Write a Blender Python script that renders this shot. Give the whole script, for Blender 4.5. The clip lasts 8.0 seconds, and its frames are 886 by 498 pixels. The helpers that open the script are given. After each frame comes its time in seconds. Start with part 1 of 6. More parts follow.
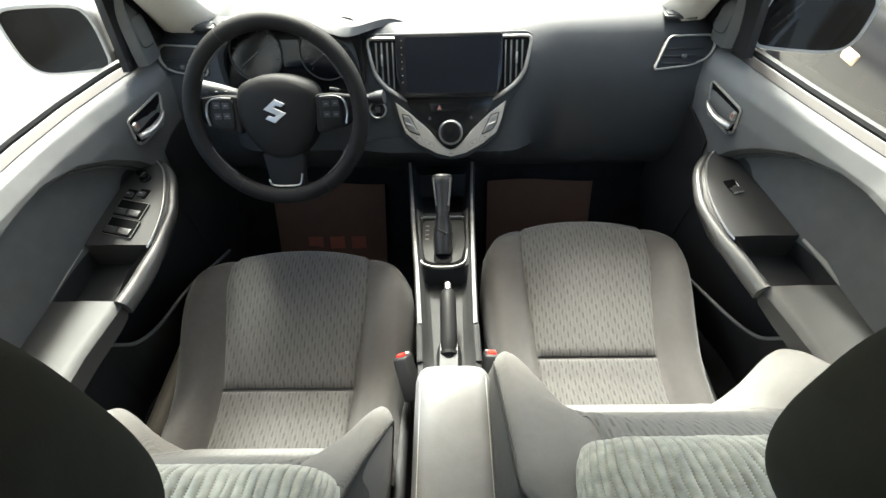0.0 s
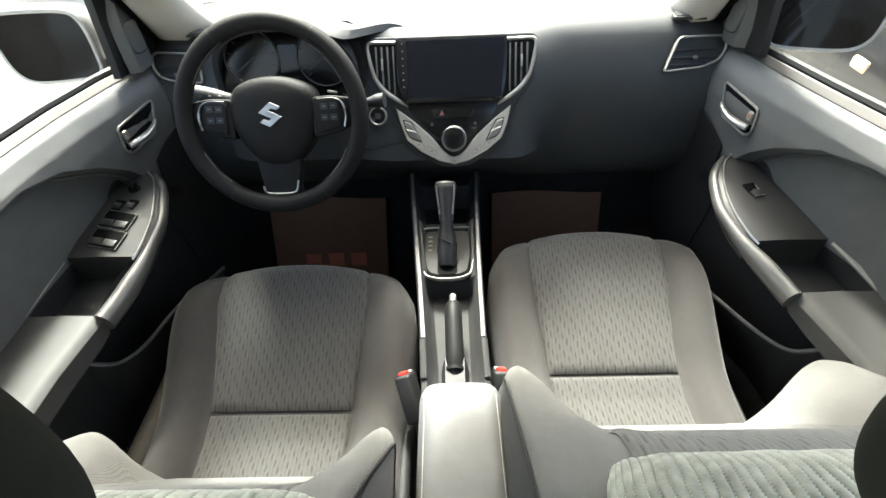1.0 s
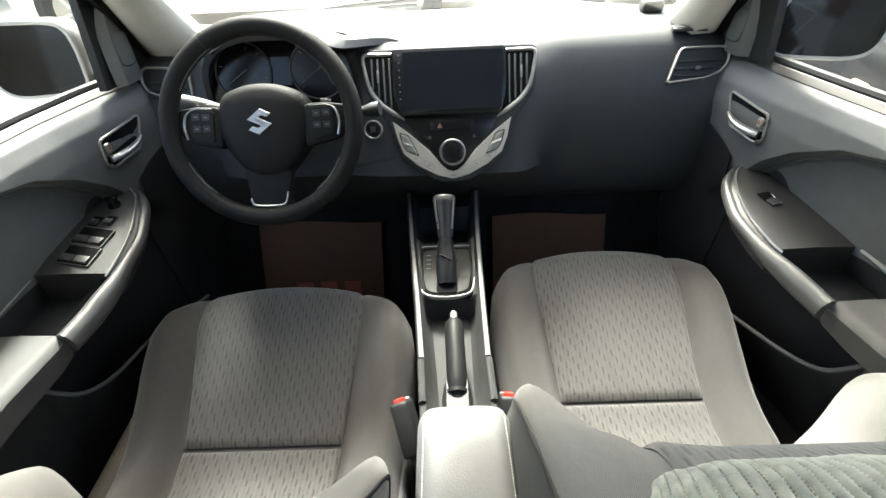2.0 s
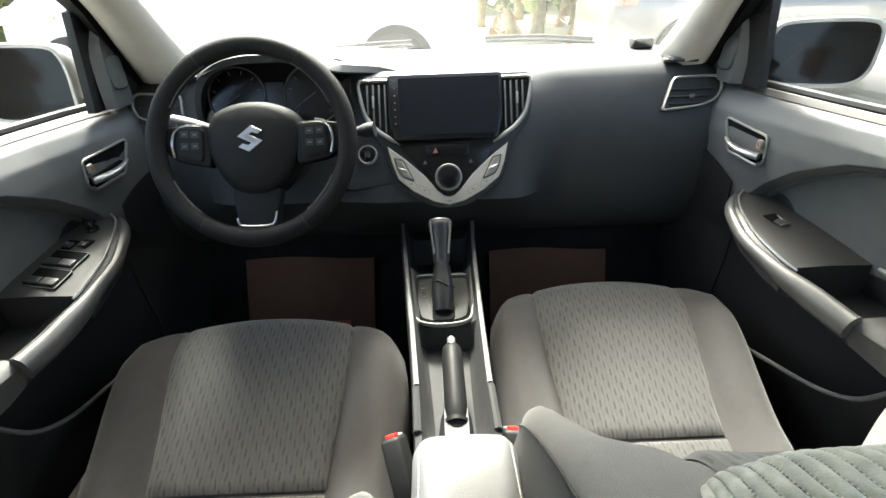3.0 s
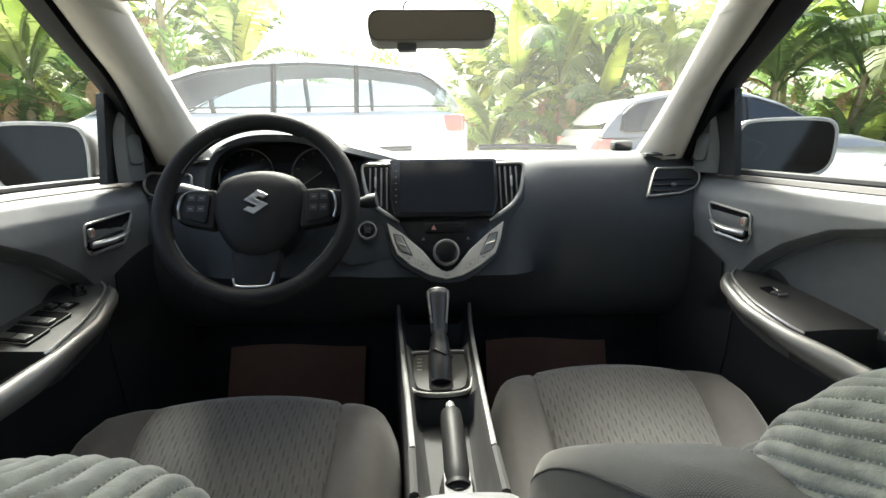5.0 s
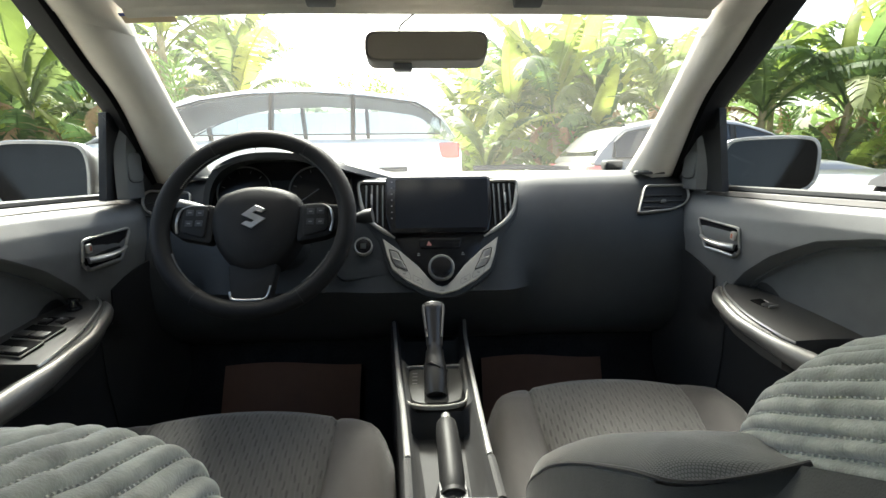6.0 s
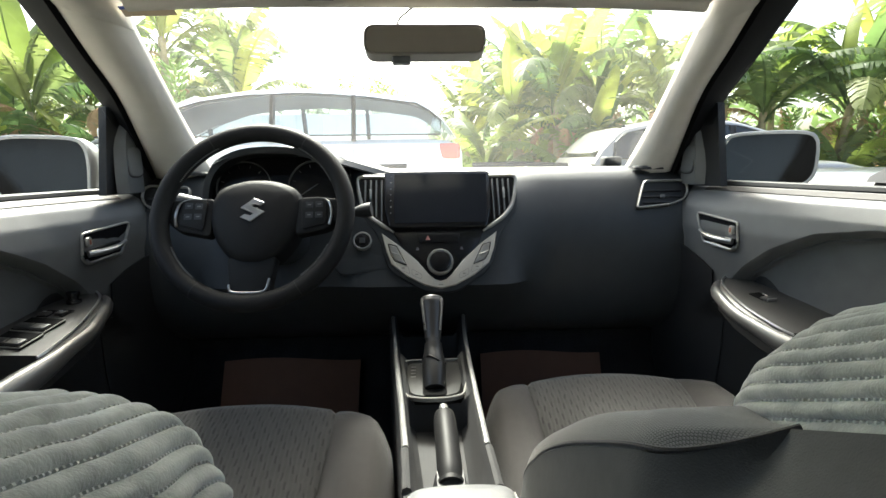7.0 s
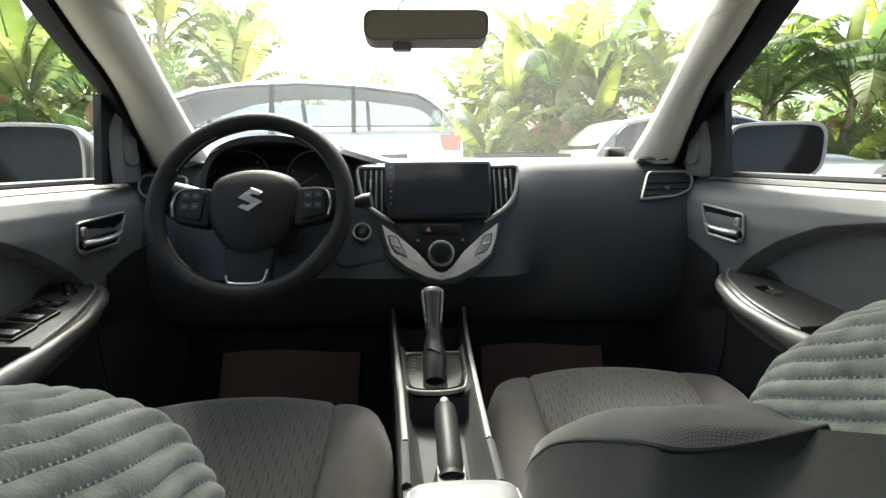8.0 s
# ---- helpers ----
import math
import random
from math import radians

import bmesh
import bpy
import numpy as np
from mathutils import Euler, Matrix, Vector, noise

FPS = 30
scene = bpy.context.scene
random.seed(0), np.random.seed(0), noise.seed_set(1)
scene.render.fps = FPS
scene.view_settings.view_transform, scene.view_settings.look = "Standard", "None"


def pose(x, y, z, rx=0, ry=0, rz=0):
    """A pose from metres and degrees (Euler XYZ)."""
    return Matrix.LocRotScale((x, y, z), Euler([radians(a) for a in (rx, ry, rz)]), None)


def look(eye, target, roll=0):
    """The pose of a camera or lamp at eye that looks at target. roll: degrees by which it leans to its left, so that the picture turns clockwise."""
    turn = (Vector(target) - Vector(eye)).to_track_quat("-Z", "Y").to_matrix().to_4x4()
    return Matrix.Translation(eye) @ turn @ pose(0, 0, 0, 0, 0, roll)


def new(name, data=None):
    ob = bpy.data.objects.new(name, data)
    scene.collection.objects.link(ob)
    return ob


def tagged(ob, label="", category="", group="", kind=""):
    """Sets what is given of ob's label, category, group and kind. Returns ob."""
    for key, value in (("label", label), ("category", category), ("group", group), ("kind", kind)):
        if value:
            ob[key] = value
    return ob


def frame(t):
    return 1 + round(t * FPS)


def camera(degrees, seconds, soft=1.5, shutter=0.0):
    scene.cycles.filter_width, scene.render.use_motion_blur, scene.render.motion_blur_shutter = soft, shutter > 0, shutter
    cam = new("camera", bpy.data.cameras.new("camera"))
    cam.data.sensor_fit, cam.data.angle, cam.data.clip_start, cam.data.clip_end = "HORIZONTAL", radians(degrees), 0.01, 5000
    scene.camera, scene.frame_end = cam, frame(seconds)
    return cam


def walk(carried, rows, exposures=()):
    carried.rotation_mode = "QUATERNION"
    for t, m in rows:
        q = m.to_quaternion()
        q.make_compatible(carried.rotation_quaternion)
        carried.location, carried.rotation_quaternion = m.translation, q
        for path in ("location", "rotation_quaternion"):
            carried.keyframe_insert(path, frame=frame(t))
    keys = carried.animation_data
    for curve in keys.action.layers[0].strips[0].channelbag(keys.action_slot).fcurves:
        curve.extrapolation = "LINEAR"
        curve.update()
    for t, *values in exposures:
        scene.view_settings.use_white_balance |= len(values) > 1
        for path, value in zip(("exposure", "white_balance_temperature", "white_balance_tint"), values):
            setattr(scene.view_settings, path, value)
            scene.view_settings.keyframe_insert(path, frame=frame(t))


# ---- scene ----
cam = camera(84.8, 8.0)
PATH = [
    (0, (0.0, -0.009, 1.442), (-0.044, 1.329, -0.044), -2.2),
    (0.5, (-0.003, -0.003, 1.415), (-0.056, 1.365, -0.044), -2.6),
    (1, (-0.007, 0.002, 1.369), (-0.056, 1.43, -0.031), -2.8),
    (1.5, (-0.01, 0.004, 1.318), (-0.055, 1.501, -0.007), -2.9),
    (3, (-0.026, -0.001, 1.175), (-0.014, 1.723, 0.16), -2.0),
    (3.5, (-0.03, -0.008, 1.13), (-0.006, 1.791, 0.258), -1.7),
    (4, (-0.035, -0.021, 1.098), (0.001, 1.844, 0.374), -1.2),
    (4.5, (-0.038, -0.033, 1.069), (0.011, 1.877, 0.479), -0.9),
    (5, (-0.047, -0.046, 1.048), (0.027, 1.893, 0.565), -0.6),
    (6.5, (-0.047, -0.067, 1.017), (0.049, 1.898, 0.658), -0.7),
    (7, (-0.043, -0.068, 1.009), (0.048, 1.897, 0.647), -0.7),
    (7.5, (-0.042, -0.063, 1.005), (0.046, 1.899, 0.628), -0.5),
    (8, (-0.044, -0.054, 1.004), (0.046, 1.905, 0.612), -0.5),
]
EXPOSURES = [(0, 3.18, 6550, 1), (1.5, 3.2, 6550, 1), (3, 3.2, 6550, 1), (4, 2.99, 6550, 1), (5, 2.75, 6550, 1), (6.5, 2.69, 6550, 1), (8, 2.67, 6550, 1)]
walk(cam, [(t, look(eye, target, roll)) for t, eye, target, roll in PATH], EXPOSURES)

# light: bright thin-cloud sky, sun high ahead of the car
world = bpy.data.worlds.new("world")
scene.world = world
world.use_nodes = True
wn = world.node_tree
for n in list(wn.nodes):
    wn.nodes.remove(n)
sky = wn.nodes.new("ShaderNodeTexSky")
sky.sky_type, sky.sun_disc = "NISHITA", False
sky.sun_elevation, sky.sun_rotation = radians(50.5), radians(-9)
sky.air_density, sky.dust_density, sky.ozone_density = 0.7, 7.0, 0.6
bg, wout = wn.nodes.new("ShaderNodeBackground"), wn.nodes.new("ShaderNodeOutputWorld")
bg.inputs["Strength"].default_value = 0.148
wn.links.new(sky.outputs[0], bg.inputs[0])
wn.links.new(bg.outputs[0], wout.inputs[0])
sun = new("sun", bpy.data.lights.new("sun", "SUN"))
sun.data.energy, sun.data.angle, sun.data.color = 2.4, radians(10), (1.0, 0.98, 0.94)
sun.matrix_world = look((0, 0, 0), (0.1, -0.628, -0.772))


# ---- materials ----
def mat(name, color, rough=0.5, metal=0.0, vary=0.15, scale=30.0, bump=0.0, bump_scale=400.0, spec=0.5, sheen=0.0, coat=0.0, trans=0.0, hue_vary=0.0):
    m = bpy.data.materials.new(name)
    m.use_nodes = True
    t = m.node_tree
    b = t.nodes["Principled BSDF"]
    b.inputs["Roughness"].default_value, b.inputs["Metallic"].default_value = rough, metal
    b.inputs["Specular IOR Level"].default_value = spec
    b.inputs["Sheen Weight"].default_value, b.inputs["Coat Weight"].default_value = sheen, coat
    co = t.nodes.new("ShaderNodeTexCoord")
    n1, n2 = t.nodes.new("ShaderNodeTexNoise"), t.nodes.new("ShaderNodeTexNoise")
    n1.inputs["Scale"].default_value, n1.inputs["Detail"].default_value = scale, 6
    n2.inputs["Scale"].default_value, n2.inputs["Detail"].default_value = scale / 9, 3
    add = t.nodes.new("ShaderNodeMath")
    add.operation = "ADD"
    mul = t.nodes.new("ShaderNodeMapRange")
    mul.inputs["From Min"].default_value, mul.inputs["From Max"].default_value = 0.6, 1.4
    mul.inputs["To Min"].default_value, mul.inputs["To Max"].default_value = 1 - vary, 1 + vary
    hue = t.nodes.new("ShaderNodeMix")
    hue.data_type, hue.blend_type = "RGBA", "MULTIPLY"
    hue.inputs["Factor"].default_value = 1
    hue.inputs["A"].default_value = (*color, 1)
    for n in (n1, n2):
        t.links.new(co.outputs["Object"], n.inputs["Vector"])
    t.links.new(n1.outputs["Fac"], add.inputs[0])
    t.links.new(n2.outputs["Fac"], add.inputs[1])
    t.links.new(add.outputs[0], mul.inputs["Value"])
    t.links.new(mul.outputs[0], hue.inputs["B"])
    t.links.new(hue.outputs["Result"], b.inputs["Base Color"])
    rr = t.nodes.new("ShaderNodeMapRange")
    rr.inputs["To Min"].default_value, rr.inputs["To Max"].default_value = max(rough - 0.08, 0.02), min(rough + 0.08, 1)
    t.links.new(n2.outputs["Fac"], rr.inputs["Value"])
    t.links.new(rr.outputs[0], b.inputs["Roughness"])
    if bump:
        n3, bp = t.nodes.new("ShaderNodeTexNoise"), t.nodes.new("ShaderNodeBump")
        n3.inputs["Scale"].default_value, n3.inputs["Detail"].default_value = bump_scale, 4
        bp.inputs["Strength"].default_value, bp.inputs["Distance"].default_value = bump, 0.001
        t.links.new(co.outputs["Object"], n3.inputs["Vector"])
        t.links.new(n3.outputs["Fac"], bp.inputs["Height"])
        t.links.new(bp.outputs[0], b.inputs["Normal"])
    if trans:
        tr, mx = t.nodes.new("ShaderNodeBsdfTranslucent"), t.nodes.new("ShaderNodeMixShader")
        mx.inputs[0].default_value = trans
        t.links.new(hue.outputs["Result"], tr.inputs["Color"])
        t.links.new(b.outputs[0], mx.inputs[1])
        t.links.new(tr.outputs[0], mx.inputs[2])
        t.links.new(mx.outputs[0], t.nodes["Material Output"].inputs["Surface"])
    if hue_vary:
        oi, hs, h2 = t.nodes.new("ShaderNodeObjectInfo"), t.nodes.new("ShaderNodeHueSaturation"), t.nodes.new("ShaderNodeMapRange")
        h2.inputs["To Min"].default_value, h2.inputs["To Max"].default_value = 0.5 - hue_vary, 0.5 + hue_vary * 0.4
        v2 = t.nodes.new("ShaderNodeMapRange")
        v2.inputs["To Min"].default_value, v2.inputs["To Max"].default_value = 1.35, 0.7
        t.links.new(oi.outputs["Random"], h2.inputs["Value"])
        t.links.new(oi.outputs["Random"], v2.inputs["Value"])
        t.links.new(h2.outputs[0], hs.inputs["Hue"])
        t.links.new(v2.outputs[0], hs.inputs["Value"])
        t.links.new(hue.outputs["Result"], hs.inputs["Color"])
        t.links.new(hs.outputs[0], b.inputs["Base Color"])
        if trans:
            t.links.new(hs.outputs[0], tr.inputs["Color"])
    return m


def glass_mat(name, tint, gloss=1.0, veil=0.0):
    m = bpy.data.materials.new(name)
    m.use_nodes = True
    t = m.node_tree
    t.nodes.remove(t.nodes["Principled BSDF"])
    tr, gl, fr, mx = (t.nodes.new("ShaderNode" + k) for k in ("BsdfTransparent", "BsdfGlossy", "LayerWeight", "MixShader"))
    pw = t.nodes.new("ShaderNodeMath")
    pw.operation = "POWER"
    pw.inputs[1].default_value = 4.0
    ml = t.nodes.new("ShaderNodeMath")
    ml.operation = "MULTIPLY_ADD"
    ml.inputs[1].default_value, ml.inputs[2].default_value = 0.7, 0.03
    tr.inputs["Color"].default_value = (*tint, 1)
    gl.inputs["Roughness"].default_value = 0.02
    gl.inputs["Color"].default_value = (gloss, gloss, gloss, 1)
    fr.inputs["Blend"].default_value = 0.5
    t.links.new(fr.outputs["Facing"], pw.inputs[0])
    t.links.new(pw.outputs[0], ml.inputs[0])
    t.links.new(ml.outputs[0], mx.inputs[0])
    t.links.new(tr.outputs[0], mx.inputs[1])
    t.links.new(gl.outputs[0], mx.inputs[2])
    last = mx.outputs[0]
    if veil:  # translucent white mixed in to imitate veiling glare and haze
        haze, m2, nz, mr, tc = (t.nodes.new("ShaderNode" + k) for k in ("BsdfTranslucent", "MixShader", "TexNoise", "MapRange", "TexCoord"))
        haze.inputs["Color"].default_value = (0.9, 0.88, 0.82, 1)
        nz.inputs["Scale"].default_value, nz.inputs["Detail"].default_value = 7, 6
        mr.inputs["To Min"].default_value, mr.inputs["To Max"].default_value = veil * 0.6, veil * 1.4
        t.links.new(tc.outputs["Object"], nz.inputs["Vector"])
        t.links.new(nz.outputs["Fac"], mr.inputs["Value"])
        t.links.new(mr.outputs[0], m2.inputs[0])
        t.links.new(last, m2.inputs[1])
        t.links.new(haze.outputs[0], m2.inputs[2])
        last = m2.outputs[0]
    t.links.new(last, t.nodes["Material Output"].inputs["Surface"])
    return m


def woven_mat(name, base, dash, axis):
    """Seat cloth: fine wavy ribs along one axis of the seat, with staggered short dark dashes between them."""
    m = mat(name, base, 0.9, vary=0.14, scale=60, bump=0.3, bump_scale=900, spec=0.2, sheen=0.15)
    t = m.node_tree
    b = t.nodes["Principled BSDF"]

    def math_node(op, a, c):
        n = t.nodes.new("ShaderNodeMath")
        n.operation = op
        for k, v in enumerate((a, c)):
            if isinstance(v, (int, float)):
                n.inputs[k].default_value = v
            else:
                t.links.new(v, n.inputs[k])
        return n.outputs[0]
    co = next(n for n in t.nodes if n.type == "TEX_COORD")
    sep = t.nodes.new("ShaderNodeSeparateXYZ")
    t.links.new(co.outputs["Object"], sep.inputs[0])
    wob = t.nodes.new("ShaderNodeTexNoise")
    wob.inputs["Scale"].default_value, wob.inputs["Detail"].default_value = 55, 1
    t.links.new(co.outputs["Object"], wob.inputs["Vector"])
    x = math_node("ADD", sep.outputs["X"], math_node("MULTIPLY", wob.outputs["Fac"], 0.006))
    col = math_node("MULTIPLY", x, 1 / 0.0078)
    idx = math_node("FLOOR", col, 0)
    fx = math_node("SUBTRACT", math_node("FRACT", col, 0), 0.5)
    across = math_node("MULTIPLY", math_node("ABSOLUTE", fx, 0), 2.0)  # 0 on the rib, 1 in the groove
    rows = math_node("ADD", math_node("MULTIPLY", sep.outputs[axis], 1 / 0.036), math_node("MULTIPLY", idx, 0.37))
    fy = math_node("ABSOLUTE", math_node("SUBTRACT", math_node("FRACT", rows, 0), 0.5), 0)
    short = math_node("LESS_THAN", fy, 0.17)
    core = math_node("LESS_THAN", across, 0.37)
    spot = math_node("MULTIPLY", short, core)
    groove = math_node("POWER", across, 2.0)
    dark = math_node("MAXIMUM", math_node("MULTIPLY", spot, 0.85), math_node("MULTIPLY", math_node("SUBTRACT", 1.0, groove), 0.3))
    old = b.inputs["Base Color"].links[0].from_socket
    mix = t.nodes.new("ShaderNodeMix")
    mix.data_type = "RGBA"
    mix.inputs["B"].default_value = (*dash, 1)
    t.links.new(dark, mix.inputs["Factor"])
    t.links.new(old, mix.inputs["A"])
    t.links.new(mix.outputs["Result"], b.inputs["Base Color"])
    bp, old_bump = t.nodes.new("ShaderNodeBump"), b.inputs["Normal"].links[0].from_socket
    bp.inputs["Strength"].default_value, bp.inputs["Distance"].default_value = 0.6, 0.0012
    t.links.new(math_node("SUBTRACT", groove, spot), bp.inputs["Height"])
    t.links.new(old_bump, bp.inputs["Normal"])
    t.links.new(bp.outputs[0], b.inputs["Normal"])
    return m


def knit_mat(name, base):
    """Spacer knit: a fine staggered mesh of loops."""
    m = mat(name, base, 0.95, vary=0.1, scale=80, bump=0.3, bump_scale=900, spec=0.15, sheen=0.2)
    t = m.node_tree
    b = t.nodes["Principled BSDF"]
    co = next(n for n in t.nodes if n.type == "TEX_COORD")
    vo, ramp = t.nodes.new("ShaderNodeTexBrick"), t.nodes.new("ShaderNodeCombineXYZ")
    sep = t.nodes.new("ShaderNodeSeparateXYZ")
    t.links.new(co.outputs["Object"], sep.inputs[0])
    lean_in = t.nodes.new("ShaderNodeVectorMath")
    lean_in.operation = "DOT_PRODUCT"
    lean_in.inputs[1].default_value = (1.0, 0.54, 0.26)
    t.links.new(co.outputs["Object"], lean_in.inputs[0])
    t.links.new(lean_in.outputs["Value"], ramp.inputs["X"])
    s2 = t.nodes.new("ShaderNodeMath")
    s2.operation = "SUBTRACT"
    t.links.new(sep.outputs["Z"], s2.inputs[0])
    t.links.new(sep.outputs["Y"], s2.inputs[1])
    t.links.new(s2.outputs[0], ramp.inputs["Y"])
    vo.inputs["Scale"].default_value = 1
    vo.inputs["Brick Width"].default_value, vo.inputs["Row Height"].default_value = 0.0016, 0.0018
    vo.inputs["Mortar Size"].default_value, vo.inputs["Mortar Smooth"].default_value = 0.00035, 1.0
    vo.inputs["Color1"].default_value = vo.inputs["Color2"].default_value = (1, 1, 1, 1)
    vo.inputs["Mortar"].default_value = (0.42, 0.42, 0.42, 1)
    t.links.new(ramp.outputs[0], vo.inputs["Vector"])
    old = b.inputs["Base Color"].links[0].from_socket
    mix = t.nodes.new("ShaderNodeMix")
    mix.data_type, mix.blend_type = "RGBA", "MULTIPLY"
    mix.inputs["Factor"].default_value = 1
    t.links.new(old, mix.inputs["A"])
    t.links.new(vo.outputs["Color"], mix.inputs["B"])
    t.links.new(mix.outputs["Result"], b.inputs["Base Color"])
    bp, old_bump = t.nodes.new("ShaderNodeBump"), b.inputs["Normal"].links[0].from_socket
    bp.inputs["Strength"].default_value, bp.inputs["Distance"].default_value = 0.5, 0.0006
    t.links.new(vo.outputs["Color"], bp.inputs["Height"])
    t.links.new(old_bump, bp.inputs["Normal"])
    t.links.new(bp.outputs[0], b.inputs["Normal"])
    return m


PLASTIC = mat("dark_plastic", (0.023, 0.0258, 0.028), 0.55, spec=0.35, bump=0.25, bump_scale=900)
PLASTIC_SOFT = mat("door_plastic", (0.097, 0.1, 0.099), 0.5, bump=0.3, bump_scale=700)
INSERT = mat("door_insert_vinyl", (0.09, 0.093, 0.093), 0.55, bump=0.3, bump_scale=700)
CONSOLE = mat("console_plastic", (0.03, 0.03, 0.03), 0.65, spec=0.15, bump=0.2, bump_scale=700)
# near black; on the doors this colour also carries the footwell's shade
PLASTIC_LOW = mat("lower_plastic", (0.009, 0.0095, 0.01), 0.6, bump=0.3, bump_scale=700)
PIANO = mat("gloss_black", (0.008, 0.008, 0.009), 0.22, spec=0.4)
SCREEN = mat("screen_glass", (0.012, 0.014, 0.018), 0.16, spec=0.3, vary=0.05)
SILVER = mat("satin_silver", (0.4, 0.395, 0.38), 0.3, metal=0.75, vary=0.05, scale=200)
SILVER_MATT = mat("silver_paint", (0.3, 0.29, 0.26), 0.4, metal=0.45, vary=0.06, scale=200)
GRIP = mat("satin_grip_paint", (0.12, 0.118, 0.113), 0.38, metal=0.5, vary=0.06, scale=200)
SILVER_BEIGE = mat("beige_silver_paint", (0.43, 0.41, 0.36), 0.45, metal=0.35, vary=0.06, scale=200)
CHROME = mat("chrome", (0.8, 0.8, 0.8), 0.12, metal=1.0, vary=0.03)
SPOKE = mat("spoke_plastic", (0.012, 0.012, 0.012), 0.6, spec=0.15, bump=0.3, bump_scale=600)
LEATHER = mat("wheel_leather", (0.011, 0.011, 0.011), 0.6, spec=0.15, bump=0.35, bump_scale=500)
BRAKE = mat("brake_grip_plastic", (0.01, 0.01, 0.01), 0.5, spec=0.12, bump=0.1, bump_scale=600)
PLATE = mat("gear_plate", (0.028, 0.028, 0.026), 0.55, spec=0.15)
LID = mat("armrest_leather", (0.18, 0.184, 0.19), 0.42, bump=0.4, bump_scale=450)
STITCH = mat("stitch_thread", (0.66, 0.66, 0.61), 0.8)
STITCH_DARK = mat("dark_thread", (0.25, 0.25, 0.24), 0.8)
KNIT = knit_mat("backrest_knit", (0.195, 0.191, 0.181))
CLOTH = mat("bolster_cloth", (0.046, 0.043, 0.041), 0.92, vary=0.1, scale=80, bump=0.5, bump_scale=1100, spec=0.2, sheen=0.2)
CLOTH_BACK = mat("seat_side_cloth", (0.078, 0.078, 0.075), 0.9, vary=0.12, scale=80, bump=0.4, bump_scale=900, spec=0.2)
# same weave twice: the cushion's dimmer light is put into its darker tone
WOVEN = woven_mat("cushion_weave_dimmed", (0.072, 0.07, 0.066), (0.027, 0.026, 0.025), "Y")
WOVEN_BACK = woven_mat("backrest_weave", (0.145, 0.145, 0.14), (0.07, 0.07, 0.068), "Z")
ARM_PAD = mat("armrest_pad_vinyl", (0.045, 0.045, 0.043), 0.6, vary=0.1, bump=0.3, bump_scale=700)
VELVET = mat("ribbed_velvet", (0.36, 0.37, 0.328), 0.85, vary=0.65, scale=60, bump=0.6, bump_scale=600, spec=0.2, sheen=0.5)
HEADREST = mat("headrest_cloth", (0.055, 0.056, 0.05), 0.95, bump=0.4, bump_scale=900, spec=0.1)
TRIM = mat("pillar_fabric", (0.5, 0.48, 0.43), 0.85, vary=0.06, bump=0.25, bump_scale=900, spec=0.2)
# for dark wells and slots left flush, their inner shade painted in
RECESS = mat("recess_shade_black", (0.006, 0.006, 0.006), 0.95, spec=0.04)
KNOB_GREY = mat("knob_leather", (0.03, 0.029, 0.028), 0.36, bump=0.25, bump_scale=600)
SLEEVE = mat("sleeve_plastic", (0.01, 0.01, 0.01), 0.33, spec=0.35)
SEAL = mat("black_seal", (0.004, 0.004, 0.0045), 0.8, spec=0.15)
RUBBER = mat("rubber", (0.012, 0.012, 0.013), 0.6)
SILL_BEIGE = mat("sill_beige", (0.2, 0.18, 0.15), 0.7, vary=0.08)
CARPET = mat("carpet", (0.014, 0.014, 0.015), 1.0, vary=0.4, scale=200, bump=0.9, bump_scale=700, spec=0.1)
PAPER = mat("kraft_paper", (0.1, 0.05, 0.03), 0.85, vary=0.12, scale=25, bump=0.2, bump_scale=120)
RED_PRINT = mat("red_print", (0.3, 0.09, 0.05), 0.8)
RED = mat("red_button", (0.6, 0.03, 0.02), 0.35)
WHITE_MARK = mat("white_mark", (0.5, 0.5, 0.5), 0.6)
PRINT_GREY = mat("print_grey", (0.2, 0.19, 0.175), 0.5)
WARN_MARK = mat("warning_mark", (0.3, 0.13, 0.11), 0.5)
FAINT_MARK = mat("faint_mark", (0.12, 0.12, 0.12), 0.6)
GLASS = glass_mat("windscreen_glass", (0.93, 0.97, 0.95), 1.0, 0.022)
SIDE_GLASS = glass_mat("door_glass", (0.82, 0.86, 0.85), 1.0, 0.003)
# near-black metal: the door mirrors' dark reflection is painted into the colour
MIRROR_DARK = mat("dark_reflection_mirror", (0.0045, 0.006, 0.0085), 0.04, metal=1.0, vary=0.02)
# matt brown tone stands for the headliner's reflection; the glass bears no film
MIRROR_CABIN = mat("cabin_tone_mirror", (0.3, 0.265, 0.225), 0.4, metal=0.3, vary=0.05)
MIRROR_SHELL = mat("pale_mirror_housing", (0.28, 0.275, 0.265), 0.35, coat=0.5, vary=0.06)
ARM_GREY = mat("satin_grey_panel", (0.035, 0.034, 0.032), 0.45, metal=0.1, vary=0.08, bump=0.15, bump_scale=900)
SILL_TRIM = mat("sill_trim", (0.035, 0.03, 0.027), 0.7, vary=0.08, bump=0.2, bump_scale=800)
PALE_GLASS = glass_mat("tinted_pane", (0.8, 0.84, 0.86), 1.0, 0.02)
SHELL = mat("mirror_shell", (0.2, 0.18, 0.155), 0.5, vary=0.08)
# for unseen rear panes; the dark tint is made up to cut rear light
REAR_GLASS = glass_mat("light_cut_glass", (0.16, 0.17, 0.17))
PAINT_WHITE = mat("white_paint", (0.78, 0.79, 0.8), 0.3, coat=0.6, vary=0.03)
